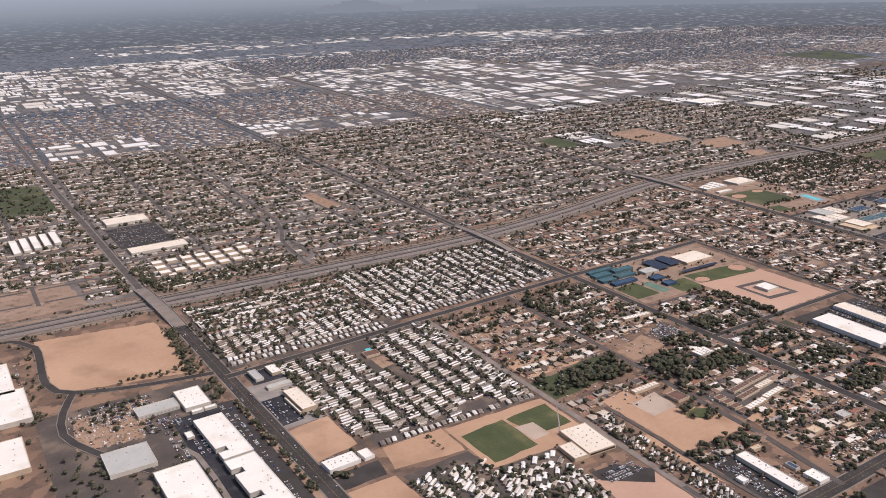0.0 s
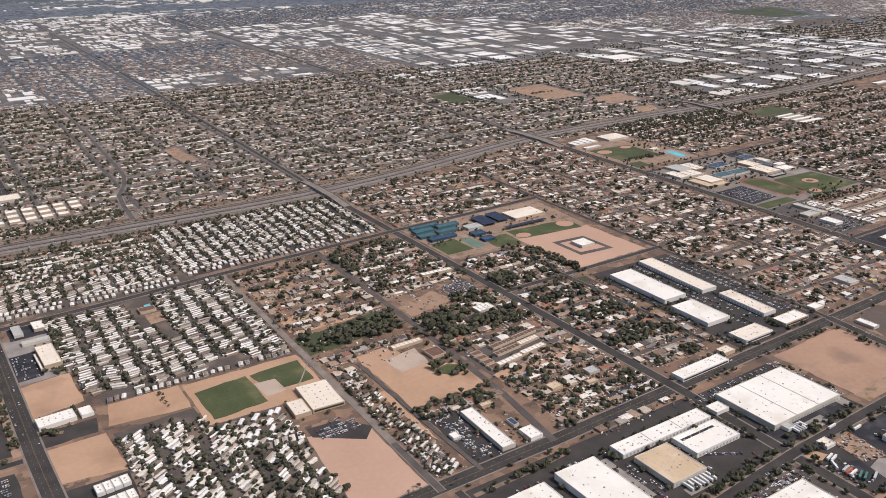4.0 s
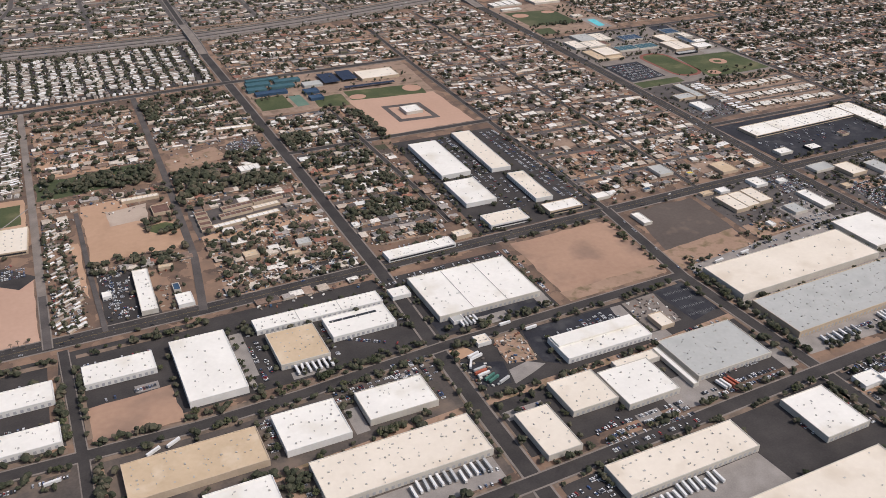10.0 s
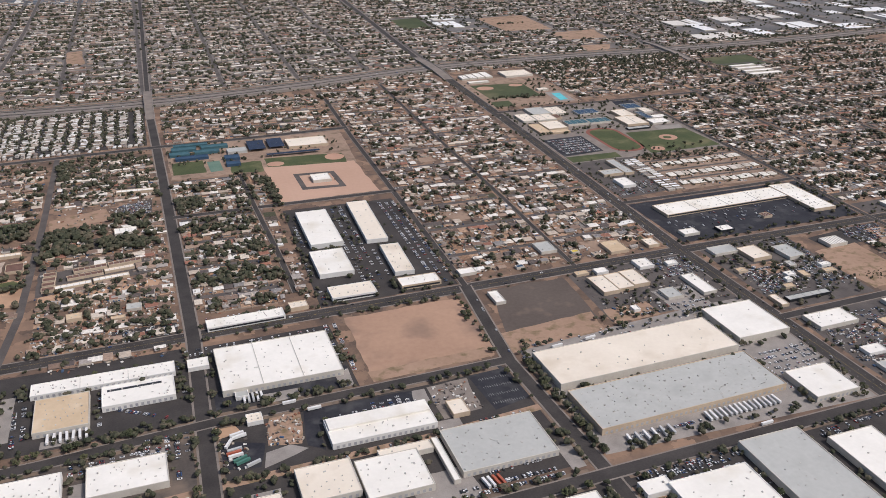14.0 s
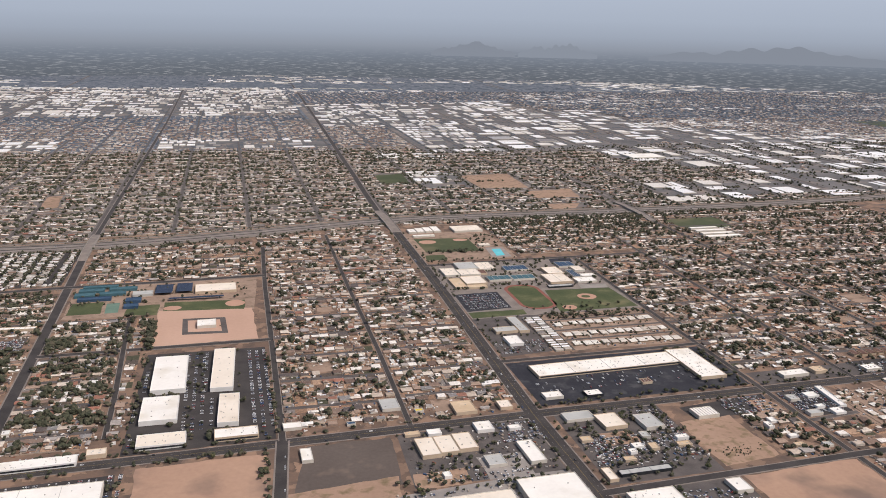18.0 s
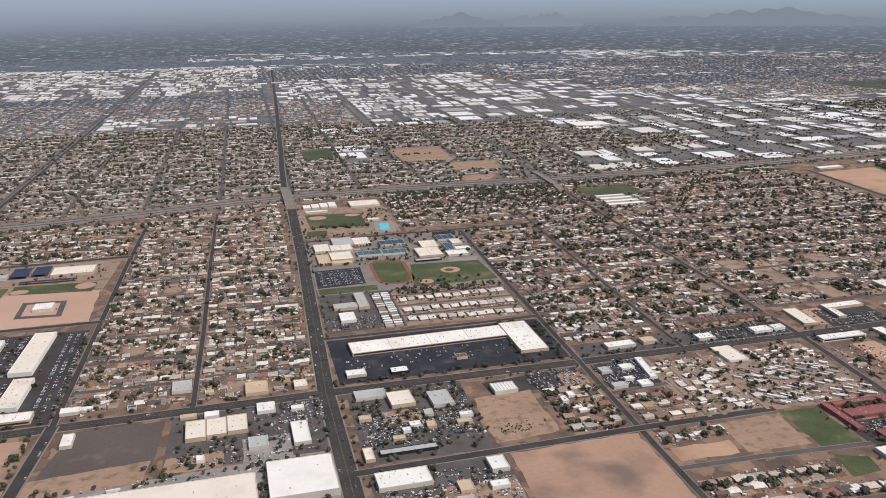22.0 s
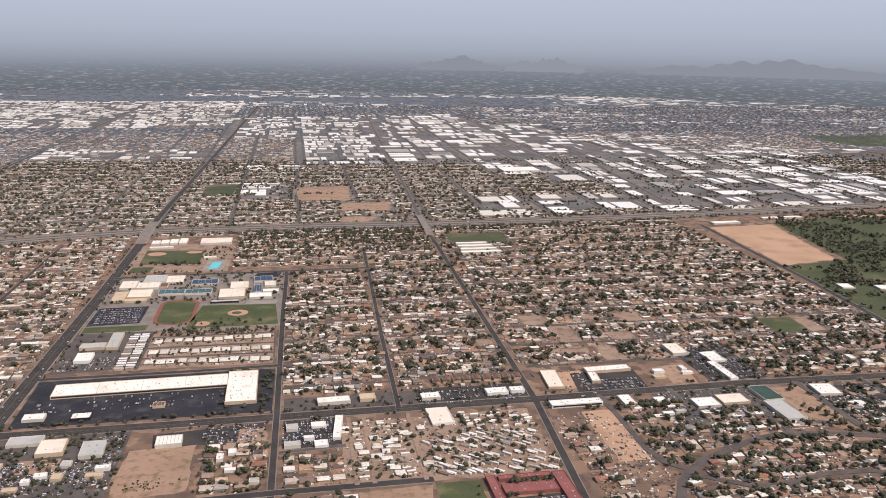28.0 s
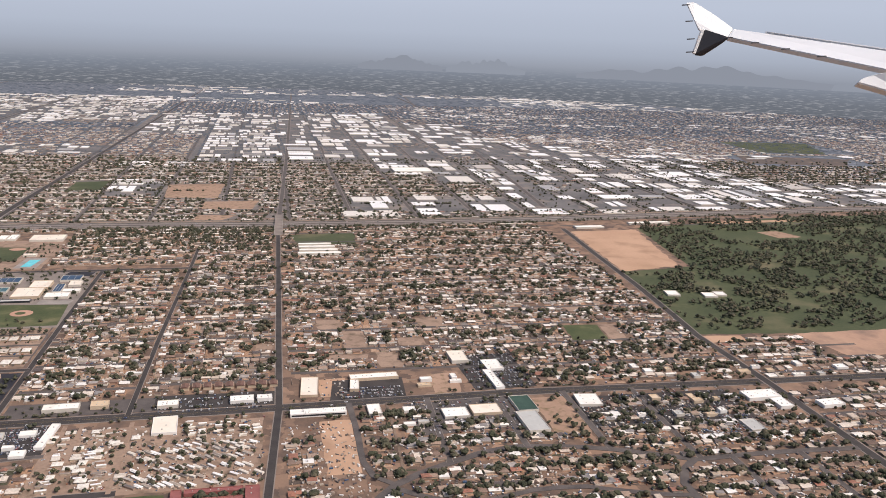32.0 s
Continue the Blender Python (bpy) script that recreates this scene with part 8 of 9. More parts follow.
for m in close:
    x, y, turn, w, d, hh = m
    body, roof, awning, lab = MK[rnd.choices((0, 1, 2), (4.5, 4, 2))[0]]
    b = thing("mobile_home", pose(x, y, 0, 0, 0, math.degrees(turn)), lab, "mobile home", "mobile homes in the park")
    size = Matrix.Diagonal((w, d, hh, 1))
    part("body", body, b, at=size)
    part("roof", roof, b, at=size)
    if rnd.random() < .5:
        part("awning", awning, b, at=size)
mob_rows = [(x, y, 0, t, w, d, hh) for m in MOBILES if id(m) not in taken for x, y, t, w, d, hh in (m,)]
stuff("mobile_homes", [M["house_wall"], M["mobile_roof"]], [(*combo(*long_gable), mob_rows)], "rows of long white-roofed mobile homes", "mobile homes")

# ---------------------------------------------------------------- industrial roofs beyond the freeway
P = np.array([r[:2] for r in sheds])
okw = off_roads(P, 8) & clear_of(P, 4)
sheds = [r for r, a in zip(sheds, okw) if a]
parapet = combo(wall_ring(.5, .5, 1.0, .02), box(-.48, -.48, .7, .48, .48, .92))
stuff("industrial_sheds", [M["wall"], M["shed_roof"]], [(*parapet, sheds)], "many white and cream flat-roofed industrial sheds", "warehouses")
stuff("distant_sheds", [M["wall"], M["shed_roof"]], [(*parapet, far_sheds)], "distant pale flat roofs across the city", "warehouses")
patch_rows = [((a + b) / 2, (c + d) / 2, 0.03, 0, b - a, d - c, 1) for a, b, c, d in INDUSTRY]
M["industrial_yard"] = material("industrial_yard", (0.095, 0.092, 0.092), (0.165, 0.156, 0.150), 0.02, 0.25, 0.95, spots=((0.26, 0.21, 0.17), 0.03, 0.60))
patch_rows += [(30, 1330, 0.025, 0, 150, 620, 1), (265, 1180, 0.024, 0, 170, 300, 1)]
stuff("industrial_ground", [M["industrial_yard"]], [(*dash, patch_rows)], "dusty ground and asphalt between industrial sheds", "ground")

M["suburb_ground"] = material("suburb_ground", (0.118, 0.106, 0.098), (0.205, 0.180, 0.160), 0.03, 0.3, 0.95, spots=((0.29, 0.245, 0.21), 0.05, 0.60))
patch("suburb_ground", [(-3000, 1140), (-30, 1140), (8, 1580), (8, 2090), (720, 2090), (980, 1460), (1200, 1010), (2600, 900), (2600, 760), (1500, 680), (960, 634), (600, 582), (338, 566), (150, 564), (-5, 556), (-180, 516), (-320, 496), (-500, 488), (-3000, 492)], M["suburb_ground"], 0.012, "dark dusty ground of suburbs beyond the freeway")
# sheet over the far ground, coloured as if seen through haze
patch("distant_suburbs", [(-3200, 1130), (-20, 1130), (20, 1560), (20, 2060), (700, 2060), (950, 1440), (1180, 980), (1720, 800), (4600, 800), (5600, 5600), (-4200, 5600)], M["hazed_city"], 0.02, "suburbs far across the city with blue haze put into their colour")

# ---------------------------------------------------------------- trees
def grove(x0, x1, y0, y1, n, lo=1.8, hi=4.5, test=None):
    for _ in range(n):
        x, y = rnd.uniform(x0, x1), rnd.uniform(y0, y1)
        if test is None or test(x, y):
            TREES.append((x, y, rnd.uniform(lo, hi)))


def on_park(x, y):
    return (x < 735 and y < 300 + (x - 655) * .17 and y > 112) or (735 <= x and y < 300 + (x - 735) * 6 and y < 520 + .14 * (x - 700) and y > 100 + max(0, x - 820) * .55)


grove(652, 840, 118, 296, 1500, 2.4, 5.0, lambda x, y: on_park(x, y) and math.sin(x * .11) + math.sin(y * .13 + x * .04) + math.sin((x - y) * .06) + .004 * (x - 700) > rnd.uniform(-1.2, 1.2))
grove(720, 1400, 110, 590, 9000, 2.8, 5.6, lambda x, y: on_park(x, y) and (x > 835 or y > 292) and not (846 < x < 958 and 420 < y < 474) and math.sin(x * .05) + math.sin(y * .06 + x * .03) + .5 * math.sin(x * .13 - y * .11) > rnd.uniform(-1.7, -.5))
grove(-384, -358, 112, 146, 74, 4.0, 7.0)
grove(-352, -324, 111, 131, 60, 3.4, 5.8)
grove(-388, -376, 250, 292, 46, 3.0, 5.2)
grove(-630, -500, 478, 520, 150, 2.0, 4.4)
grove(-626, -498, 356, 434, 160, 2.0, 4.2)
grove(361, 640, -165, 6, 420, 1.8, 4.4)
grove(440, 640, 16, 110, 190, 1.8, 4.2)
grove(118, 152, -78, -24, 40, 1.8, 3.6)
grove(10, 76, -80, 0, 80, 1.8, 3.8)
grove(-584, -500, 630, 730, 90, 2.0, 4.2)
grove(-414, -392, 72, 90, 16, 3.0, 5.0)
grove(-446, -394, 40, 54, 46, 2.0, 4.4)
grove(-545, -506, -8, 96, 90, 2.0, 4.0)
grove(-492, -318, 434, 443, 90, 1.8, 3.8)
grove(-302, -284, 166, 186, 60, 3.2, 5.2)
grove(-262, -247, 150, 230, 60, 2.4, 4.4)
grove(-302, -252, 112, 148, 60, 2.2, 4.4)
grove(-300, -250, 74, 108, 50, 2.2, 4.4)
grove(-294, -248, 40, 68, 60, 2.6, 4.8)
grove(-346, -314, 112, 142, 30, 3.2, 5.4)
grove(-384, -316, -8, 64, 50, 1.8, 4.2)
grove(-346, -316, 146, 172, 50, 2.8, 5.0)
grove(-384, -352, 146, 156, 30, 2.6, 4.6)
grove(-237, -231, 155, 214, 46, 3.0, 4.8)
grove(274, 296, -91, -85, 46, 2.4, 4.2)
grove(-392, -384, 100, 126, 16, 3.0, 5.0)
grove(-462, -396, 144, 172, 120, 3.0, 5.5)
grove(-398, -392, 60, 300, 40, 2.0, 4.0)
grove(-462, -396, 272, 300, 50, 2.0, 4.0)
grove(-384, -318, 210, 306, 130, 2.0, 4.4)
grove(-600, -470, -170, -104, 60, 1.8, 3.4)
grove(-244, -232, 160, 232, 30, 2.4, 4.0)
grove(1000, 2900, 860, 2330, 3200, 2.8, 5.4)
grove(1420, 1830, 1280, 1640, 500, 3.5, 6.5)
grove(-755, -672, 838, 1000, 130, 2.5, 5)
grove(110, 320, 400, 522, 320, 2.4, 5.0)
grove(340, 620, 500, 530, 120, 2.0, 4.0)
grove(18, 76, 372, 382, 40, 2.2, 4.2)
grove(76, 104, 390, 440, 30, 2.0, 3.8)
grove(8, 157, 246, 336, 230, 1.8, 3.8)
grove(64, 152, 160, 176, 70, 2.0, 3.8)
grove(-303, -240, 262, 312, 70, 1.6, 3.2)
grove(-232, -162, 262, 312, 40, 1.6, 3.0)
grove(-86, -10, -60, -4, 90, 1.6, 3.0)
grove(10, 74, -80, 0, 90, 1.6, 3.0)
grove(6, 50, 96, 176, 40, 1.6, 2.8)
grove(-430, -402, -14, 44, 30, 1.6, 3.0)
grove(-384, -316, -12, 60, 90, 1.6, 3.2)
grove(-244, -160, 4, 24, 30, 1.6, 3.0)
grove(160, 312, 14, 36, 60, 1.6, 2.8)
grove(338, 408, 476, 490, 14, 1.8, 3.2)
for pts, off0, off1, n in ((VB, 5.8, 8.2, 700), (AVE, 6.2, 8.0, 170), (FWY, 18.8, 21, 1500), (FWY, -21, -17.6, 1900)):
    total = sum(math.dist(a, b) for a, b in zip(pts, pts[1:]))
    for _ in range(n):
        x, y, a = along(pts, rnd.uniform(0, total - 1))
        o = rnd.uniform(off0, off1) * (rnd.choice((-1, 1)) if off0 > 0 and pts is not FWY else 1)
        TREES.append((x - math.sin(a) * o, y + math.cos(a) * o, rnd.uniform(1.4, 3.2)))
for x0, y0, x1, y1, n in ((-466, -100, -310, -92, 70), (-420, -86, -310, -80, 34), (-304, -30, -300, -90, 16), (-312, -90, -309, -20, 22), (-300, -80, -236, -75, 24), (-165, -80, -160, -14, 20),
                          (-152, -160, -148, -70, 22), (-150, -76, -10, -68, 40), (-150, -163, -10, -158, 50), (-300, -174, -10, -171, 60), (-310, -260, -304, -100, 50),
                          (-160, -262, -156, -170, 24), (-9, -160, -6, -20, 30), (-420, -110, -310, -104, 24), (-392, -60, -384, -30, 10), (-316, -60, -312, -24, 14), (-242, -60, -230, -24, 22),
                          (-234, -12, -160, -8, 22), (-154, 4, -152, 145, 40), (-205, 20, -194, 140, 26), (-236, 20, -231, 145, 34), (10, 14, 150, 17, 26), (146, 20, 152, 84, 20),
                          (-302, 20, -238, 230, 90), (192, -78, 306, -4, 70), (-655, 300, -640, 420, 50), (-740, 318, -650, 326, 40), (-760, 300, -742, 440, 34), (-735, 250, -690, 300, 60), (-760, 110, -712, 240, 120), (-800, 280, -740, 440, 60), (-700, 190, -680, 300, 24), 
                          (-470, 30, -466, 300, 26), (-560, 60, -555, 150, 16), (-290, -150, -280, -128, 10), (8, 340, 100, 348, 30), (60, 196, 160, 182, 24), (-100, -64, -60, -58, 14)):
    for _ in range(n):
        TREES.append((rnd.uniform(x0, x1), rnd.uniform(y0, y1), rnd.uniform(1.6, 3.6)))
P = np.array([t[:2] for t in TREES])
off_roof = off_roads(P, -0.6)
for fx0, fx1, fy0, fy1 in FOOT:
    off_roof &= ~((P[:, 0] > fx0) & (P[:, 0] < fx1) & (P[:, 1] > fy0) & (P[:, 1] < fy1))
TREES = [t for t, a in zip(TREES, off_roof) if a]
total = sum(math.dist(a, b) for a, b in zip(FWY, FWY[1:]))
for _ in range(2600):                     # trees and brush on the freeway banks
    q = rnd.uniform(0, total - 1)
    if math.sin(q * .021) + math.sin(q * .057 + 2) + math.sin(q * .13) < rnd.uniform(-1.4, 1.2):
        continue
    x, y, a = along(FWY, q)
    o = rnd.choice((-12.3, -12.0, -16.8, 12.4, 16.9, 17.4)) + rnd.uniform(-.6, .6)
    if min(abs(x - b) for b in (-641, -313, 4, 325)) > 9:
        TREES.append((x - math.sin(a) * o, y + math.cos(a) * o, rnd.uniform(1.4, 3.4)))
near_t = [t for t in TREES if t[1] < 70 or (t[1] < 330 and t[2] > 3.0)]
mid_t = [t for t in TREES if 70 <= t[1] < 520 and (t[1] >= 330 or t[2] <= 3.0)]
far_t = [t for t in TREES if 520 <= t[1] < 1120]
last_t = [t for t in TREES if t[1] >= 1120]

LEAF_KINDS = []
for n, low, high, lab in (("olive_leaves", (0.056, 0.060, 0.032), (0.092, 0.092, 0.050), "olive-green desert tree with an uneven crown"),
                          ("dark_leaves", (0.036, 0.043, 0.024), (0.064, 0.070, 0.038), "dark green shade tree with a dense crown"),
                          ("dusty_leaves", (0.060, 0.066, 0.034), (0.10, 0.105, 0.055), "dusty grey-green tree with a thin crown")):
    lm = material(n, low, high, 0.8, 5, 0.9, spec=0.15)
    for s in range(2):
        crown = mesh_of("crown", *clumps(26, OCT_V, OCT_F, 50 + len(LEAF_KINDS) * 7 + s, .34, .82), [lm])
        tv, tf = [], []
        for k in range(6):
            a = 2 * math.pi * k / 6
            tv += [(.06 * math.cos(a), .06 * math.sin(a), 0), (.03 * math.cos(a), .03 * math.sin(a), .5)]
        tf = [(2 * k, 2 * ((k + 1) % 6), 2 * ((k + 1) % 6) + 1, 2 * k + 1) for k in range(6)]
        limbs = []
        for k in range(3):
            a = 2.1 * k + s
            limbs.append(([(.02, 0, .34), (-.02, 0, .34), (0, .02, .36), (.26 * math.cos(a), .26 * math.sin(a), .66)], [(0, 1, 3), (1, 2, 3), (2, 0, 3)]))
        trunk = mesh_of("trunk", *merge((tv, tf), *limbs), [M["bark"]])
        LEAF_KINDS.append((crown, trunk, lab))
pick = [t for t in near_t if -470 < t[0] < 320 and -270 < t[1] < -8]
rnd.shuffle(pick)
pick = pick[:300]
picked = {id(t) for t in pick}
for t in pick:
    crown, trunk, lab = rnd.choice(LEAF_KINDS)
    b = thing("tree", pose(t[0], t[1], 0, 0, 0, rnd.uniform(0, 360)) @ Matrix.Scale(t[2], 4), lab, "tree", "trees round the yards and streets")
    part("crown", crown, b)
    part("trunk", trunk, b)
rows = [(x, y, -0.1 * s, rnd.uniform(0, 6.28), s * rnd.uniform(.85, 1.2), s * rnd.uniform(.85, 1.2), s * rnd.uniform(.8, 1.1)) for x, y, s in (t for t in near_t if id(t) not in picked)]
split = [rows[i::5] for i in range(5)]
stuff("trees", [M["leaf"]], [(v, f, [0] * len(f), split[i]) for i, (v, f) in enumerate(CROWNS)], "thousands of dark green yard and street trees", "trees")
rows = [(x, y, -0.1 * s, rnd.uniform(0, 6.28), s * rnd.uniform(.85, 1.25), s * rnd.uniform(.85, 1.25), s * rnd.uniform(.8, 1.1)) for x, y, s in mid_t]
split = [rows[i::5] for i in range(5)]
stuff("trees", [M["leaf"]], [(v, f, [0] * len(f), split[i]) for i, (v, f) in enumerate(MID_CROWNS)], "thousands of dark green trees among the houses", "trees")
rows = [(x, y, -0.1 * s, rnd.uniform(0, 6.28), s * rnd.uniform(.9, 1.4), s * rnd.uniform(.9, 1.4), s) for x, y, s in far_t]
split = [rows[i::4] for i in range(4)]
stuff("trees", [M["leaf"]], [(v, f, [0] * len(f), split[i]) for i, (v, f) in enumerate(FAR_CROWNS)], "trees among the houses beyond the freeway", "trees")
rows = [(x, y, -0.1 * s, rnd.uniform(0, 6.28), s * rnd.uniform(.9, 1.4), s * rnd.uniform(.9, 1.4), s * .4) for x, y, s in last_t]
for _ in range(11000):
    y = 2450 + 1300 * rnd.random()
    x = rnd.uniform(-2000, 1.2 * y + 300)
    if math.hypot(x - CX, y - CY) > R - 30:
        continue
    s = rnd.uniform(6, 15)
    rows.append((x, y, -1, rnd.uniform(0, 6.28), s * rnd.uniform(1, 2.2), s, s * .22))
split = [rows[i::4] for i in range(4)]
# these crowns carry distance haze in their base colour
stuff("distant_trees", [M["hazed_leaf"]], [(v, f, [0] * len(f), split[i]) for i, (v, f) in enumerate(FAR_CROWNS)], "tree cover of the distant city with haze put into its colour", "trees")

# palms beside the pink dirt field
frond = []
for k in range(9):
    a = 2 * math.pi * k / 9
    c, s = math.cos(a), math.sin(a)
    frond.append(([(0, 0, 3.0), (.55 * c - .14 * s, .55 * s + .14 * c, 3.15), (1.15 * c, 1.15 * s, 2.6), (.55 * c + .14 * s, .55 * s - .14 * c, 3.15)], [(0, 1, 2, 3)]))
FROND = mesh_of("fronds", *merge(*frond), [M["leaf"]])
TRUNK = mesh_of("trunk", *box(-.1, -.1, 0, .1, .1, 3.0), [M["bark"]])
for x, y, s in ((-484, -12, 1.0), (-481, -11, 1.1), (-478, -13, 0.9), (-20, -34, 1.0), (-26, -12, 1.2)):
    b = thing("palm_tree", pose(x, y, 0) @ Matrix.Scale(s, 4), "slim palm tree with drooping fronds", "palm tree", "palms at the field's edge")
    part("fronds", FROND, b)
    part("trunk", TRUNK, b)

# ---------------------------------------------------------------- vehicles
car_body = merge(box(-.95, -.38, .12, .95, .38, .38), ([(-.70, -.34, .38), (.48, -.34, .38), (.48, .34, .38), (-.70, .34, .38), (-.52, -.30, .60), (.22, -.30, .60), (.22, .30, .60), (-.52, .30, .60)],
                                                     [(4, 5, 6, 7)]))
cabin = ([(-.70, -.34, .38), (.48, -.34, .38), (.48, .34, .38), (-.70, .34, .38), (-.52, -.30, .595), (.22, -.30, .595), (.22, .30, .595), (-.52, .30, .595)],
         [(0, 1, 5, 4), (1, 2, 6, 5), (2, 3, 7, 6), (3, 0, 4, 7)])
LOTS = [(14, 120, 33, 52, 0.17, 5.6, 1), (13, 46, 199, 236, 0.85, 5.6, 1), (-330, -313, -106, -92, .7, 4, 0), (-360, -322, -106, -100, .6, 4, 0), (-498, -476, 54, 64, .8, 3.6, 1), 
        (-232, -216, -104, -94, .4, 4, 0), (-238, -229, -66, -20, .6, 5, 0), (-165, -152, 20, 140, .45, 5.0, 0), (-205, -193, 20, 140, .35, 5, 0), (-150, -50, -78, -73, .16, 5, 1), (-36, -8, -134, -112, .5, 4.4, 1),
        (-214, -170, -168, -161, .5, 3.6, 1), (-270, -226, -178, -166, .5, 4, 1), (-140, -96, -186, -178, .6, 4, 1), (-84, -40, -62, -56, .3, 4.0, 1), (-29, -6, -26, -5, .6, 4.0, 1), (-48, -28, -66, -56, .4, 4.0, 1), (10, 74, -66, -34, .22, 3.4, 1), (14, 28, -62, -30, .4, 3.0, 1),
        (160, 188, -30, 2, .35, 3.2, 1), (392, 456, -34, 10, .18, 4.0, 1), (440, 482, 28, 86, .35, 4.4, 1), (354, 392, 22, 38, .6, 4.4, 1), (560, 600, -66, -36, .4, 3.4, 1), (500, 620, -30, 8, .14, 4, 1),
        (264, 302, -112, -104, .7, 3.4, 1), (240, 310, 14, 36, .25, 4.2, 1), (-634, -588, 644, 710, .35, 6, 1), (-625, -613, 210, 242, .32, 4.4, 1), (-650, -643, 130, 255, .3, 4.0, 0), (-660, -642, 75, 106, .6, 4.2, 1), (-676, -672, 200, 250, .3, 4.0, 0), (-700, -676, 244, 258, .6, 3.0, 1), (-725, -685, 268, 296, .6, 3.6, 1), (-688, -682, 140, 240, .5, 4, 0),
        (-464, -452, 0, 34, .5, 3.6, 0), (-436, -430, -6, 30, .4, 3.4, 0), (-310, -240, -28, -24, .4, 4, 1), (60, 74, -60, -4, .4, 3.6, 1), (116, 150, -20, 0, .5, 3.6, 1), (9, 46, 100, 120, .4, 4, 1)]
for x0, x1, y0, y1, share, gap, along_y in LOTS:
    y = y0
    while y <= y1:
        x = x0
        while x <= x1:
            if rnd.random() < share:
                CARS.append((x + rnd.uniform(-.08, .08), y + rnd.uniform(-.15, .15) + .02 * (x - x0), math.pi / 2 if along_y else rnd.choice((0, math.pi))))
            x += 1.15 if along_y else gap
        y += gap if along_y else 1.15
DRIVING = []
for pts, n, lanes in ((VB, 90, (-3.4, -1.6, 1.6, 3.4)), (AVE, 60, (-3.6, -1.8, 1.8, 3.6)), ([(-628, 121), (-638, 400)], 26, (-3.6, -1.8, 1.8, 3.6)), (FWY, 340, (-7.4, -5.4, -3.4, 3.4, 5.4, 7.4)), ([(-157, -82), (-151, 0)], 5, (-1.6, 1.6))):
    total = sum(math.dist(a, b) for a, b in zip(pts, pts[1:]))
    for _ in range(n):
        x, y, a = along(pts, rnd.uniform(1, total - 1))
        o = rnd.choice(lanes)
        DRIVING.append((x - math.sin(a) * o, y + math.cos(a) * o, a + (0 if o < 0 else math.pi)))
WHEEL = []
for k in range(8):
    a = 2 * math.pi * k / 8
    WHEEL += [(.14 * math.cos(a), -.05, .14 + .14 * math.sin(a)), (.14 * math.cos(a), .05, .14 + .14 * math.sin(a))]
WHEEL_F = [(2 * k, 2 * k + 1, 2 * ((k + 1) % 8) + 1, 2 * ((k + 1) % 8)) for k in range(8)] + [tuple(range(0, 16, 2)), tuple(range(15, 0, -2))]
WHEEL = mesh_of("wheel", WHEEL, WHEEL_F, [M["rubber"]])
PAINTS = [(mesh_of("body", *car_body, [material(n, low, high, 0.5, 3, 0.3, spec=0.5)]), lab) for n, low, high, lab in (
    ("white_car_paint", (.66, .66, .65), (.74, .74, .73), "white car"), ("silver_car_paint", (.34, .34, .35), (.42, .42, .43), "silver car"), ("black_car_paint", (.025, .025, .028), (.045, .045, .05), "black car"),
    ("red_car_paint", (.26, .035, .03), (.32, .05, .045), "dark red car"), ("blue_car_paint", (.04, .07, .17), (.06, .1, .22), "dark blue car"))]
CABIN = mesh_of("cabin_glass", *cabin, [M["glass"]])
near_cars = [c for c in CARS if (10 < c[0] < 125 and 30 < c[1] < 55) or (-310 < c[0] < -150 and -180 < c[1] < -20)]
rnd.shuffle(near_cars)
near_cars = near_cars[:95] + [c for c in DRIVING if -500 < c[0] < 400 and c[1] < 120][:45]
solo = {id(c) for c in near_cars}
for c in near_cars:
    body, lab = rnd.choices(PAINTS, (5, 3, 3, 1, 1))[0]
    on_road = any(c is d for d in DRIVING)
    b = thing("car", pose(c[0], c[1], 0.13 if on_road else 0.06, 0, 0, math.degrees(c[2])), lab + (" on the asphalt road" if on_road else " parked on asphalt"), "car", "cars")
    part("body", body, b)
    part("cabin_glass", CABIN, b)
    for wx in (-.6, .6):
        for wy in (-.36, .36):
            part("wheel", WHEEL, b, at=pose(wx, wy, 0))
car_rows = [(x, y, 0.03, a, 1.05, 1.05, 1.05) for c in CARS if id(c) not in solo for x, y, a in (c,)]
car_rows += [(x, y, 0.12, a, 1.05, 1.05, 1.05) for c in DRIVING if id(c) not in solo for x, y, a in (c,)]
whole = combo(car_body, cabin)
stuff("cars", [M["car_paint"], M["glass"]], [(*whole, car_rows)], "many parked and driving cars of all colours", "cars")

BOXT = [mesh_of("cargo_box", *box(-3.1, -.52, .42, 3.1, .52, 1.65), [material(n, lo, hi, .4, 3, .5)]) for n, lo, hi in (
    ("white_trailer", (.66, .65, .63), (.74, .73, .71)), ("grey_trailer", (.40, .40, .40), (.5, .5, .49)), ("red_trailer", (.36, .10, .06), (.42, .13, .08)), ("green_trailer", (.06, .16, .13), (.09, .20, .16)))]
FRAME = mesh_of("chassis", *merge(box(-3.0, -.3, .3, 3.0, .3, .42), box(-2.9, -.3, .12, -1.7, .3, .3), box(1.7, -.1, 0, 1.9, .1, .3)), [M["rubber"]])
TL = ["white semi-trailer on a loading yard", "grey semi-trailer on a loading yard", "red cargo trailer on a yard", "green cargo trailer on a yard"]


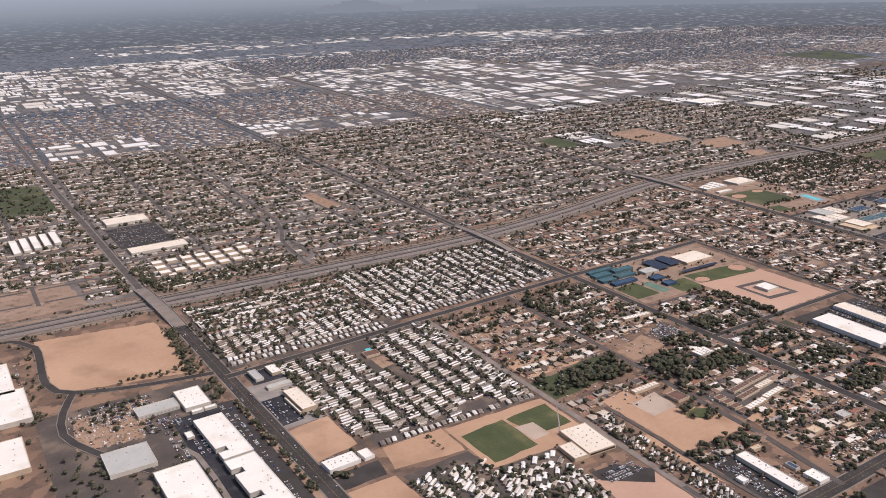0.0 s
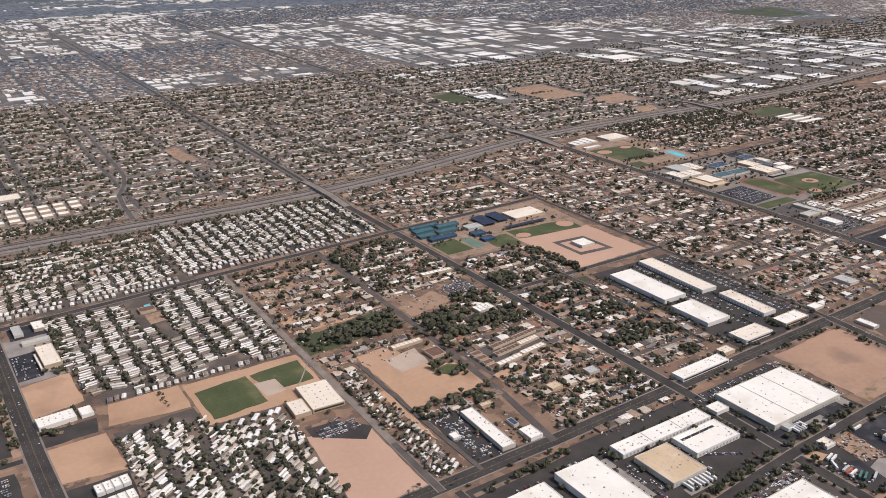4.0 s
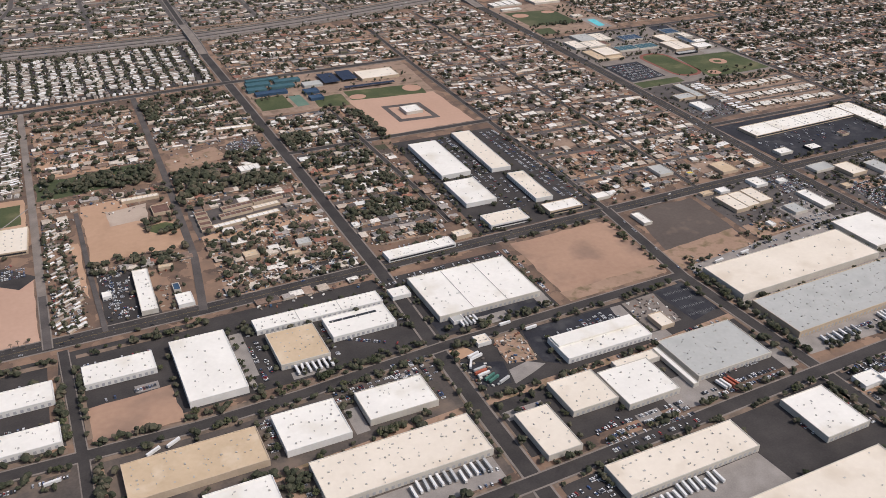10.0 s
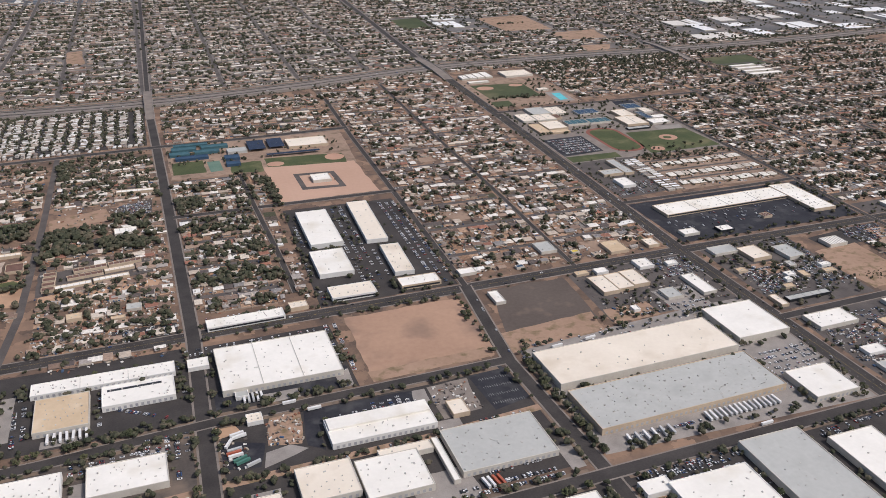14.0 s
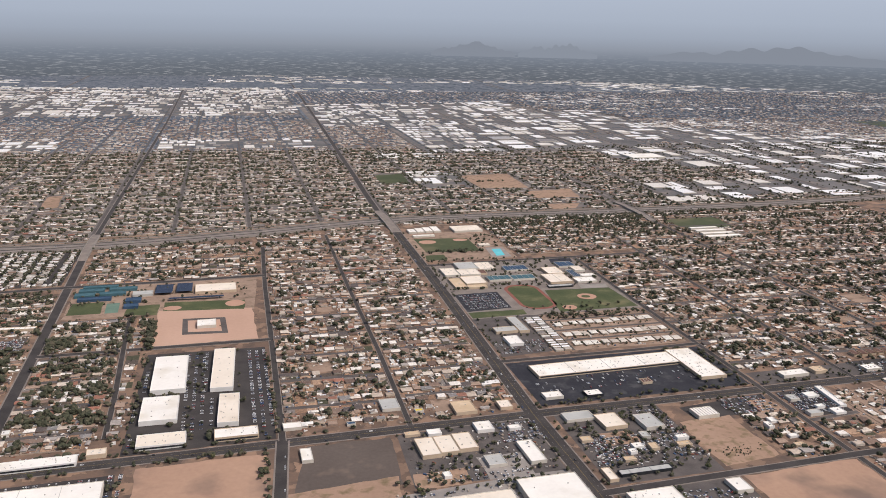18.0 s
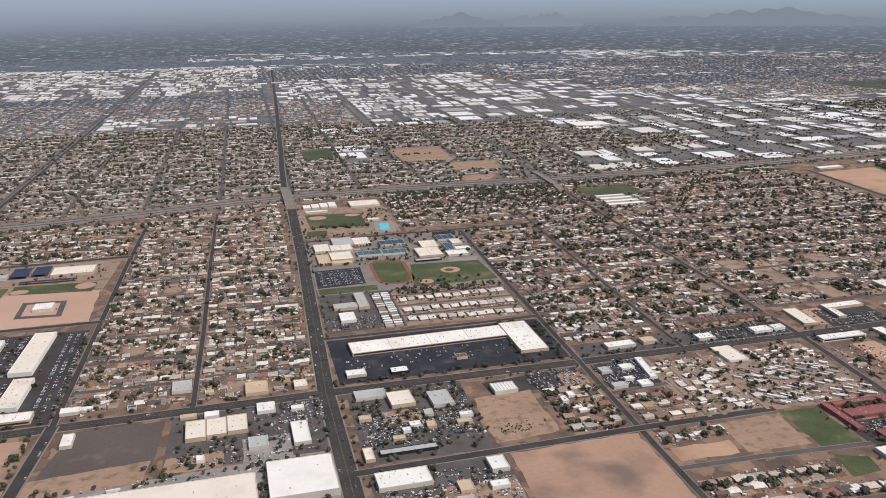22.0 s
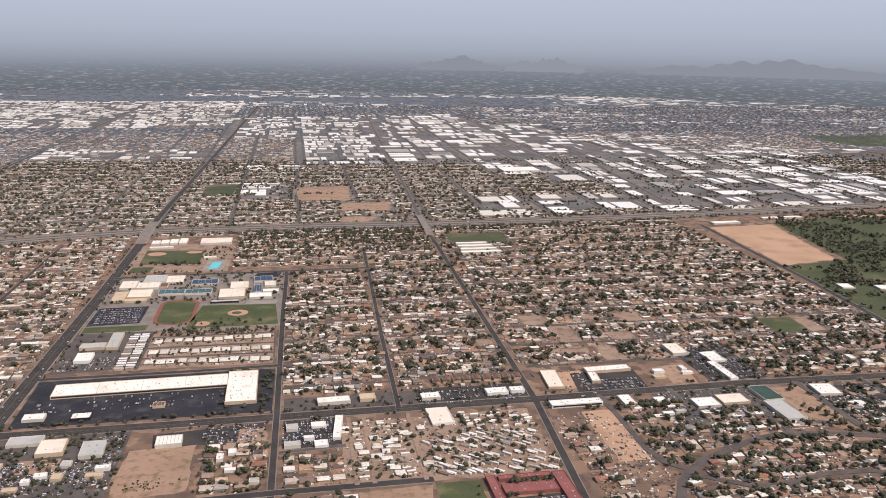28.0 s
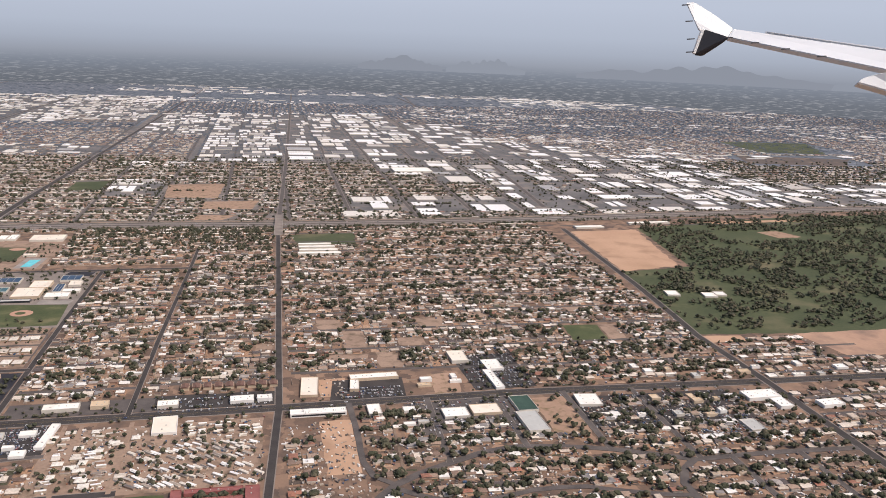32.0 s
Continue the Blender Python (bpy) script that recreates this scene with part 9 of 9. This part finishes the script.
def trailer(x, y, turn, kind=0):
    b = thing("semi_trailer", pose(x, y, 0.04, 0, 0, turn), TL[kind], "trailer", "trailers at the docks")
    part("cargo_box", BOXT[kind], b)
    chassis = part("chassis", FRAME, b)
    for wx in (-2.6, -2.0):
        for wy in (-.46, .46):
            part("wheel", WHEEL, chassis, at=pose(wx, wy, 0.02))


for i in range(16):
    if rnd.random() < .85:
        trailer(-92 + i * 2.7, -153.6 + i * .1, 90 + rnd.uniform(-3, 3), rnd.choice((0, 0, 1)))
for i in range(6):
    trailer(-134 + i * 4.2, -157 + i * .1, 90 + rnd.uniform(-4, 4), rnd.choice((0, 1)))
for i in range(12):
    trailer(-352 + i * 2.9, -165.0 - rnd.choice((0, 0, .2, 2.0)), 90 + rnd.uniform(-3, 3), rnd.choice((0, 0, 1)))
for i in range(7):
    trailer(-370 + i * 2.6, -79.2, 90 + rnd.uniform(-3, 3), 0)
for i in range(5):
    trailer(-287 + i * 2.0, -75.0, 90 + rnd.uniform(-3, 3), rnd.choice((0, 1)))
for i in range(11):
    trailer(-272 + i * 3.0, -206.4 - rnd.choice((0, 0, .3, 2.4)), 90 + rnd.uniform(-4, 4), 0)
for i in range(4):
    trailer(-203 + i * 2.2, -163.4, 100, 2 if i > 1 else 0)
for x, y, a, k in ((-293.5, -100.4, 14, 0), (-292.6, -102.2, 14, 0), (-295.5, -110.8, 8, 1), (-296, -112.8, 8, 2), (-295.4, -114.8, 8, 0), (-294, -117.6, 22, 3), (-293, -119.6, 22, 3), (-297.5, -106, 60, 0), (-289, -122, 22, 1), (-472.5, -107.6, 8, 0), (-130, -78, 8, 0), (-110, -76, 8, 0), (-268, -84, 4, 0), (-70, -166, 4, 0), (-258, -92, 4, 0), (-436, -106, 30, 0), (-428, -104, 30, 0), (-384, -112, 92, 0)):
    trailer(x, y, a, k)

# ---------------------------------------------------------------- backdrop of distance and sky
def backdrop_material():
    """Hazy distance passing into a hazy sky, painted as glow by height and bearing."""
    m = bpy.data.materials.new("hazy_distance")
    m.use_nodes = True
    nt = m.node_tree
    for n in list(nt.nodes):
        nt.nodes.remove(n)
    out, em = nt.nodes.new("ShaderNodeOutputMaterial"), nt.nodes.new("ShaderNodeEmission")
    geo, sep = nt.nodes.new("ShaderNodeNewGeometry"), nt.nodes.new("ShaderNodeSeparateXYZ")
    nt.links.new(geo.outputs["Position"], sep.inputs[0])
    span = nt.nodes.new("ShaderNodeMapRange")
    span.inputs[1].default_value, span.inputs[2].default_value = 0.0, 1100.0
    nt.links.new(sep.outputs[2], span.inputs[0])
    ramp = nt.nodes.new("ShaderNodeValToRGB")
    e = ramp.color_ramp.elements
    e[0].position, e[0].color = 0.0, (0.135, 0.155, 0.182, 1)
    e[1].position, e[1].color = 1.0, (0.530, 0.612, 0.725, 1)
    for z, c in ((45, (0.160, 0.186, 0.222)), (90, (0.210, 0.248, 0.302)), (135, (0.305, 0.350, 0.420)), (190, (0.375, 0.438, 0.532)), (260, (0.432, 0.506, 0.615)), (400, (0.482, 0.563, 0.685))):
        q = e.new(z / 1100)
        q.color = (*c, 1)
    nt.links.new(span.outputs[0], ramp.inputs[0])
    # faint pale roofs far away, painted on and thinning into haze with height
    scale = nt.nodes.new("ShaderNodeMapping")
    scale.inputs["Scale"].default_value = (0.030, 0.030, 0.50)
    nt.links.new(geo.outputs["Position"], scale.inputs[0])
    tex = nt.nodes.new("ShaderNodeTexNoise")
    tex.inputs["Scale"].default_value, tex.inputs["Detail"].default_value = 1.0, 6.0
    nt.links.new(scale.outputs[0], tex.inputs["Vector"])
    cut = nt.nodes.new("ShaderNodeMapRange")
    cut.inputs[1].default_value, cut.inputs[2].default_value = 0.55, 0.67
    nt.links.new(tex.outputs[0], cut.inputs[0])
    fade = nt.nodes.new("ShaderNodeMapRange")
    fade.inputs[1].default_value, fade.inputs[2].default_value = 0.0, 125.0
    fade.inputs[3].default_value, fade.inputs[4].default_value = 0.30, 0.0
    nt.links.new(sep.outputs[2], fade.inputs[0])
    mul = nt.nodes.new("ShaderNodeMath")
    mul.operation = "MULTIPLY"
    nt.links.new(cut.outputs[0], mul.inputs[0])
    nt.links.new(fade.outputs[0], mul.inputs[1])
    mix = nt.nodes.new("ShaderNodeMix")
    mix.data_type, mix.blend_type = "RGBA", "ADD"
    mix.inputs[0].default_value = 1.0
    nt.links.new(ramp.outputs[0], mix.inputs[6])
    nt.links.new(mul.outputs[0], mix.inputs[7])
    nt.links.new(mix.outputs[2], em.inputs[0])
    nt.links.new(em.outputs[0], out.inputs[0])
    return m


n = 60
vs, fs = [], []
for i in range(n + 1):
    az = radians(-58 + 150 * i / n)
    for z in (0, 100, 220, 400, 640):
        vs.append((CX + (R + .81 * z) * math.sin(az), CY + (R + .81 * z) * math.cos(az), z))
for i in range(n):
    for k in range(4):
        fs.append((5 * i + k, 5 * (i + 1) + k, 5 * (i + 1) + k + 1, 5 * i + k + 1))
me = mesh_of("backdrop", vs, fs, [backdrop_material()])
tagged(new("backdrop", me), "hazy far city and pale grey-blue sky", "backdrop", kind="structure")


# one flat glowing colour that stands in for haze over a mountain
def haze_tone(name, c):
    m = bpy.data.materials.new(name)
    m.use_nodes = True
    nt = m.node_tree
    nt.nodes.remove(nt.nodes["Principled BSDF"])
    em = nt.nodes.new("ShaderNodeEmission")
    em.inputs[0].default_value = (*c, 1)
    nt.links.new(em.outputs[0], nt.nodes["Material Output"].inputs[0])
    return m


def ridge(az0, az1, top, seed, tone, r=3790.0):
    """A far mountain ridge, a folded range with depth, haze painted into its tone."""
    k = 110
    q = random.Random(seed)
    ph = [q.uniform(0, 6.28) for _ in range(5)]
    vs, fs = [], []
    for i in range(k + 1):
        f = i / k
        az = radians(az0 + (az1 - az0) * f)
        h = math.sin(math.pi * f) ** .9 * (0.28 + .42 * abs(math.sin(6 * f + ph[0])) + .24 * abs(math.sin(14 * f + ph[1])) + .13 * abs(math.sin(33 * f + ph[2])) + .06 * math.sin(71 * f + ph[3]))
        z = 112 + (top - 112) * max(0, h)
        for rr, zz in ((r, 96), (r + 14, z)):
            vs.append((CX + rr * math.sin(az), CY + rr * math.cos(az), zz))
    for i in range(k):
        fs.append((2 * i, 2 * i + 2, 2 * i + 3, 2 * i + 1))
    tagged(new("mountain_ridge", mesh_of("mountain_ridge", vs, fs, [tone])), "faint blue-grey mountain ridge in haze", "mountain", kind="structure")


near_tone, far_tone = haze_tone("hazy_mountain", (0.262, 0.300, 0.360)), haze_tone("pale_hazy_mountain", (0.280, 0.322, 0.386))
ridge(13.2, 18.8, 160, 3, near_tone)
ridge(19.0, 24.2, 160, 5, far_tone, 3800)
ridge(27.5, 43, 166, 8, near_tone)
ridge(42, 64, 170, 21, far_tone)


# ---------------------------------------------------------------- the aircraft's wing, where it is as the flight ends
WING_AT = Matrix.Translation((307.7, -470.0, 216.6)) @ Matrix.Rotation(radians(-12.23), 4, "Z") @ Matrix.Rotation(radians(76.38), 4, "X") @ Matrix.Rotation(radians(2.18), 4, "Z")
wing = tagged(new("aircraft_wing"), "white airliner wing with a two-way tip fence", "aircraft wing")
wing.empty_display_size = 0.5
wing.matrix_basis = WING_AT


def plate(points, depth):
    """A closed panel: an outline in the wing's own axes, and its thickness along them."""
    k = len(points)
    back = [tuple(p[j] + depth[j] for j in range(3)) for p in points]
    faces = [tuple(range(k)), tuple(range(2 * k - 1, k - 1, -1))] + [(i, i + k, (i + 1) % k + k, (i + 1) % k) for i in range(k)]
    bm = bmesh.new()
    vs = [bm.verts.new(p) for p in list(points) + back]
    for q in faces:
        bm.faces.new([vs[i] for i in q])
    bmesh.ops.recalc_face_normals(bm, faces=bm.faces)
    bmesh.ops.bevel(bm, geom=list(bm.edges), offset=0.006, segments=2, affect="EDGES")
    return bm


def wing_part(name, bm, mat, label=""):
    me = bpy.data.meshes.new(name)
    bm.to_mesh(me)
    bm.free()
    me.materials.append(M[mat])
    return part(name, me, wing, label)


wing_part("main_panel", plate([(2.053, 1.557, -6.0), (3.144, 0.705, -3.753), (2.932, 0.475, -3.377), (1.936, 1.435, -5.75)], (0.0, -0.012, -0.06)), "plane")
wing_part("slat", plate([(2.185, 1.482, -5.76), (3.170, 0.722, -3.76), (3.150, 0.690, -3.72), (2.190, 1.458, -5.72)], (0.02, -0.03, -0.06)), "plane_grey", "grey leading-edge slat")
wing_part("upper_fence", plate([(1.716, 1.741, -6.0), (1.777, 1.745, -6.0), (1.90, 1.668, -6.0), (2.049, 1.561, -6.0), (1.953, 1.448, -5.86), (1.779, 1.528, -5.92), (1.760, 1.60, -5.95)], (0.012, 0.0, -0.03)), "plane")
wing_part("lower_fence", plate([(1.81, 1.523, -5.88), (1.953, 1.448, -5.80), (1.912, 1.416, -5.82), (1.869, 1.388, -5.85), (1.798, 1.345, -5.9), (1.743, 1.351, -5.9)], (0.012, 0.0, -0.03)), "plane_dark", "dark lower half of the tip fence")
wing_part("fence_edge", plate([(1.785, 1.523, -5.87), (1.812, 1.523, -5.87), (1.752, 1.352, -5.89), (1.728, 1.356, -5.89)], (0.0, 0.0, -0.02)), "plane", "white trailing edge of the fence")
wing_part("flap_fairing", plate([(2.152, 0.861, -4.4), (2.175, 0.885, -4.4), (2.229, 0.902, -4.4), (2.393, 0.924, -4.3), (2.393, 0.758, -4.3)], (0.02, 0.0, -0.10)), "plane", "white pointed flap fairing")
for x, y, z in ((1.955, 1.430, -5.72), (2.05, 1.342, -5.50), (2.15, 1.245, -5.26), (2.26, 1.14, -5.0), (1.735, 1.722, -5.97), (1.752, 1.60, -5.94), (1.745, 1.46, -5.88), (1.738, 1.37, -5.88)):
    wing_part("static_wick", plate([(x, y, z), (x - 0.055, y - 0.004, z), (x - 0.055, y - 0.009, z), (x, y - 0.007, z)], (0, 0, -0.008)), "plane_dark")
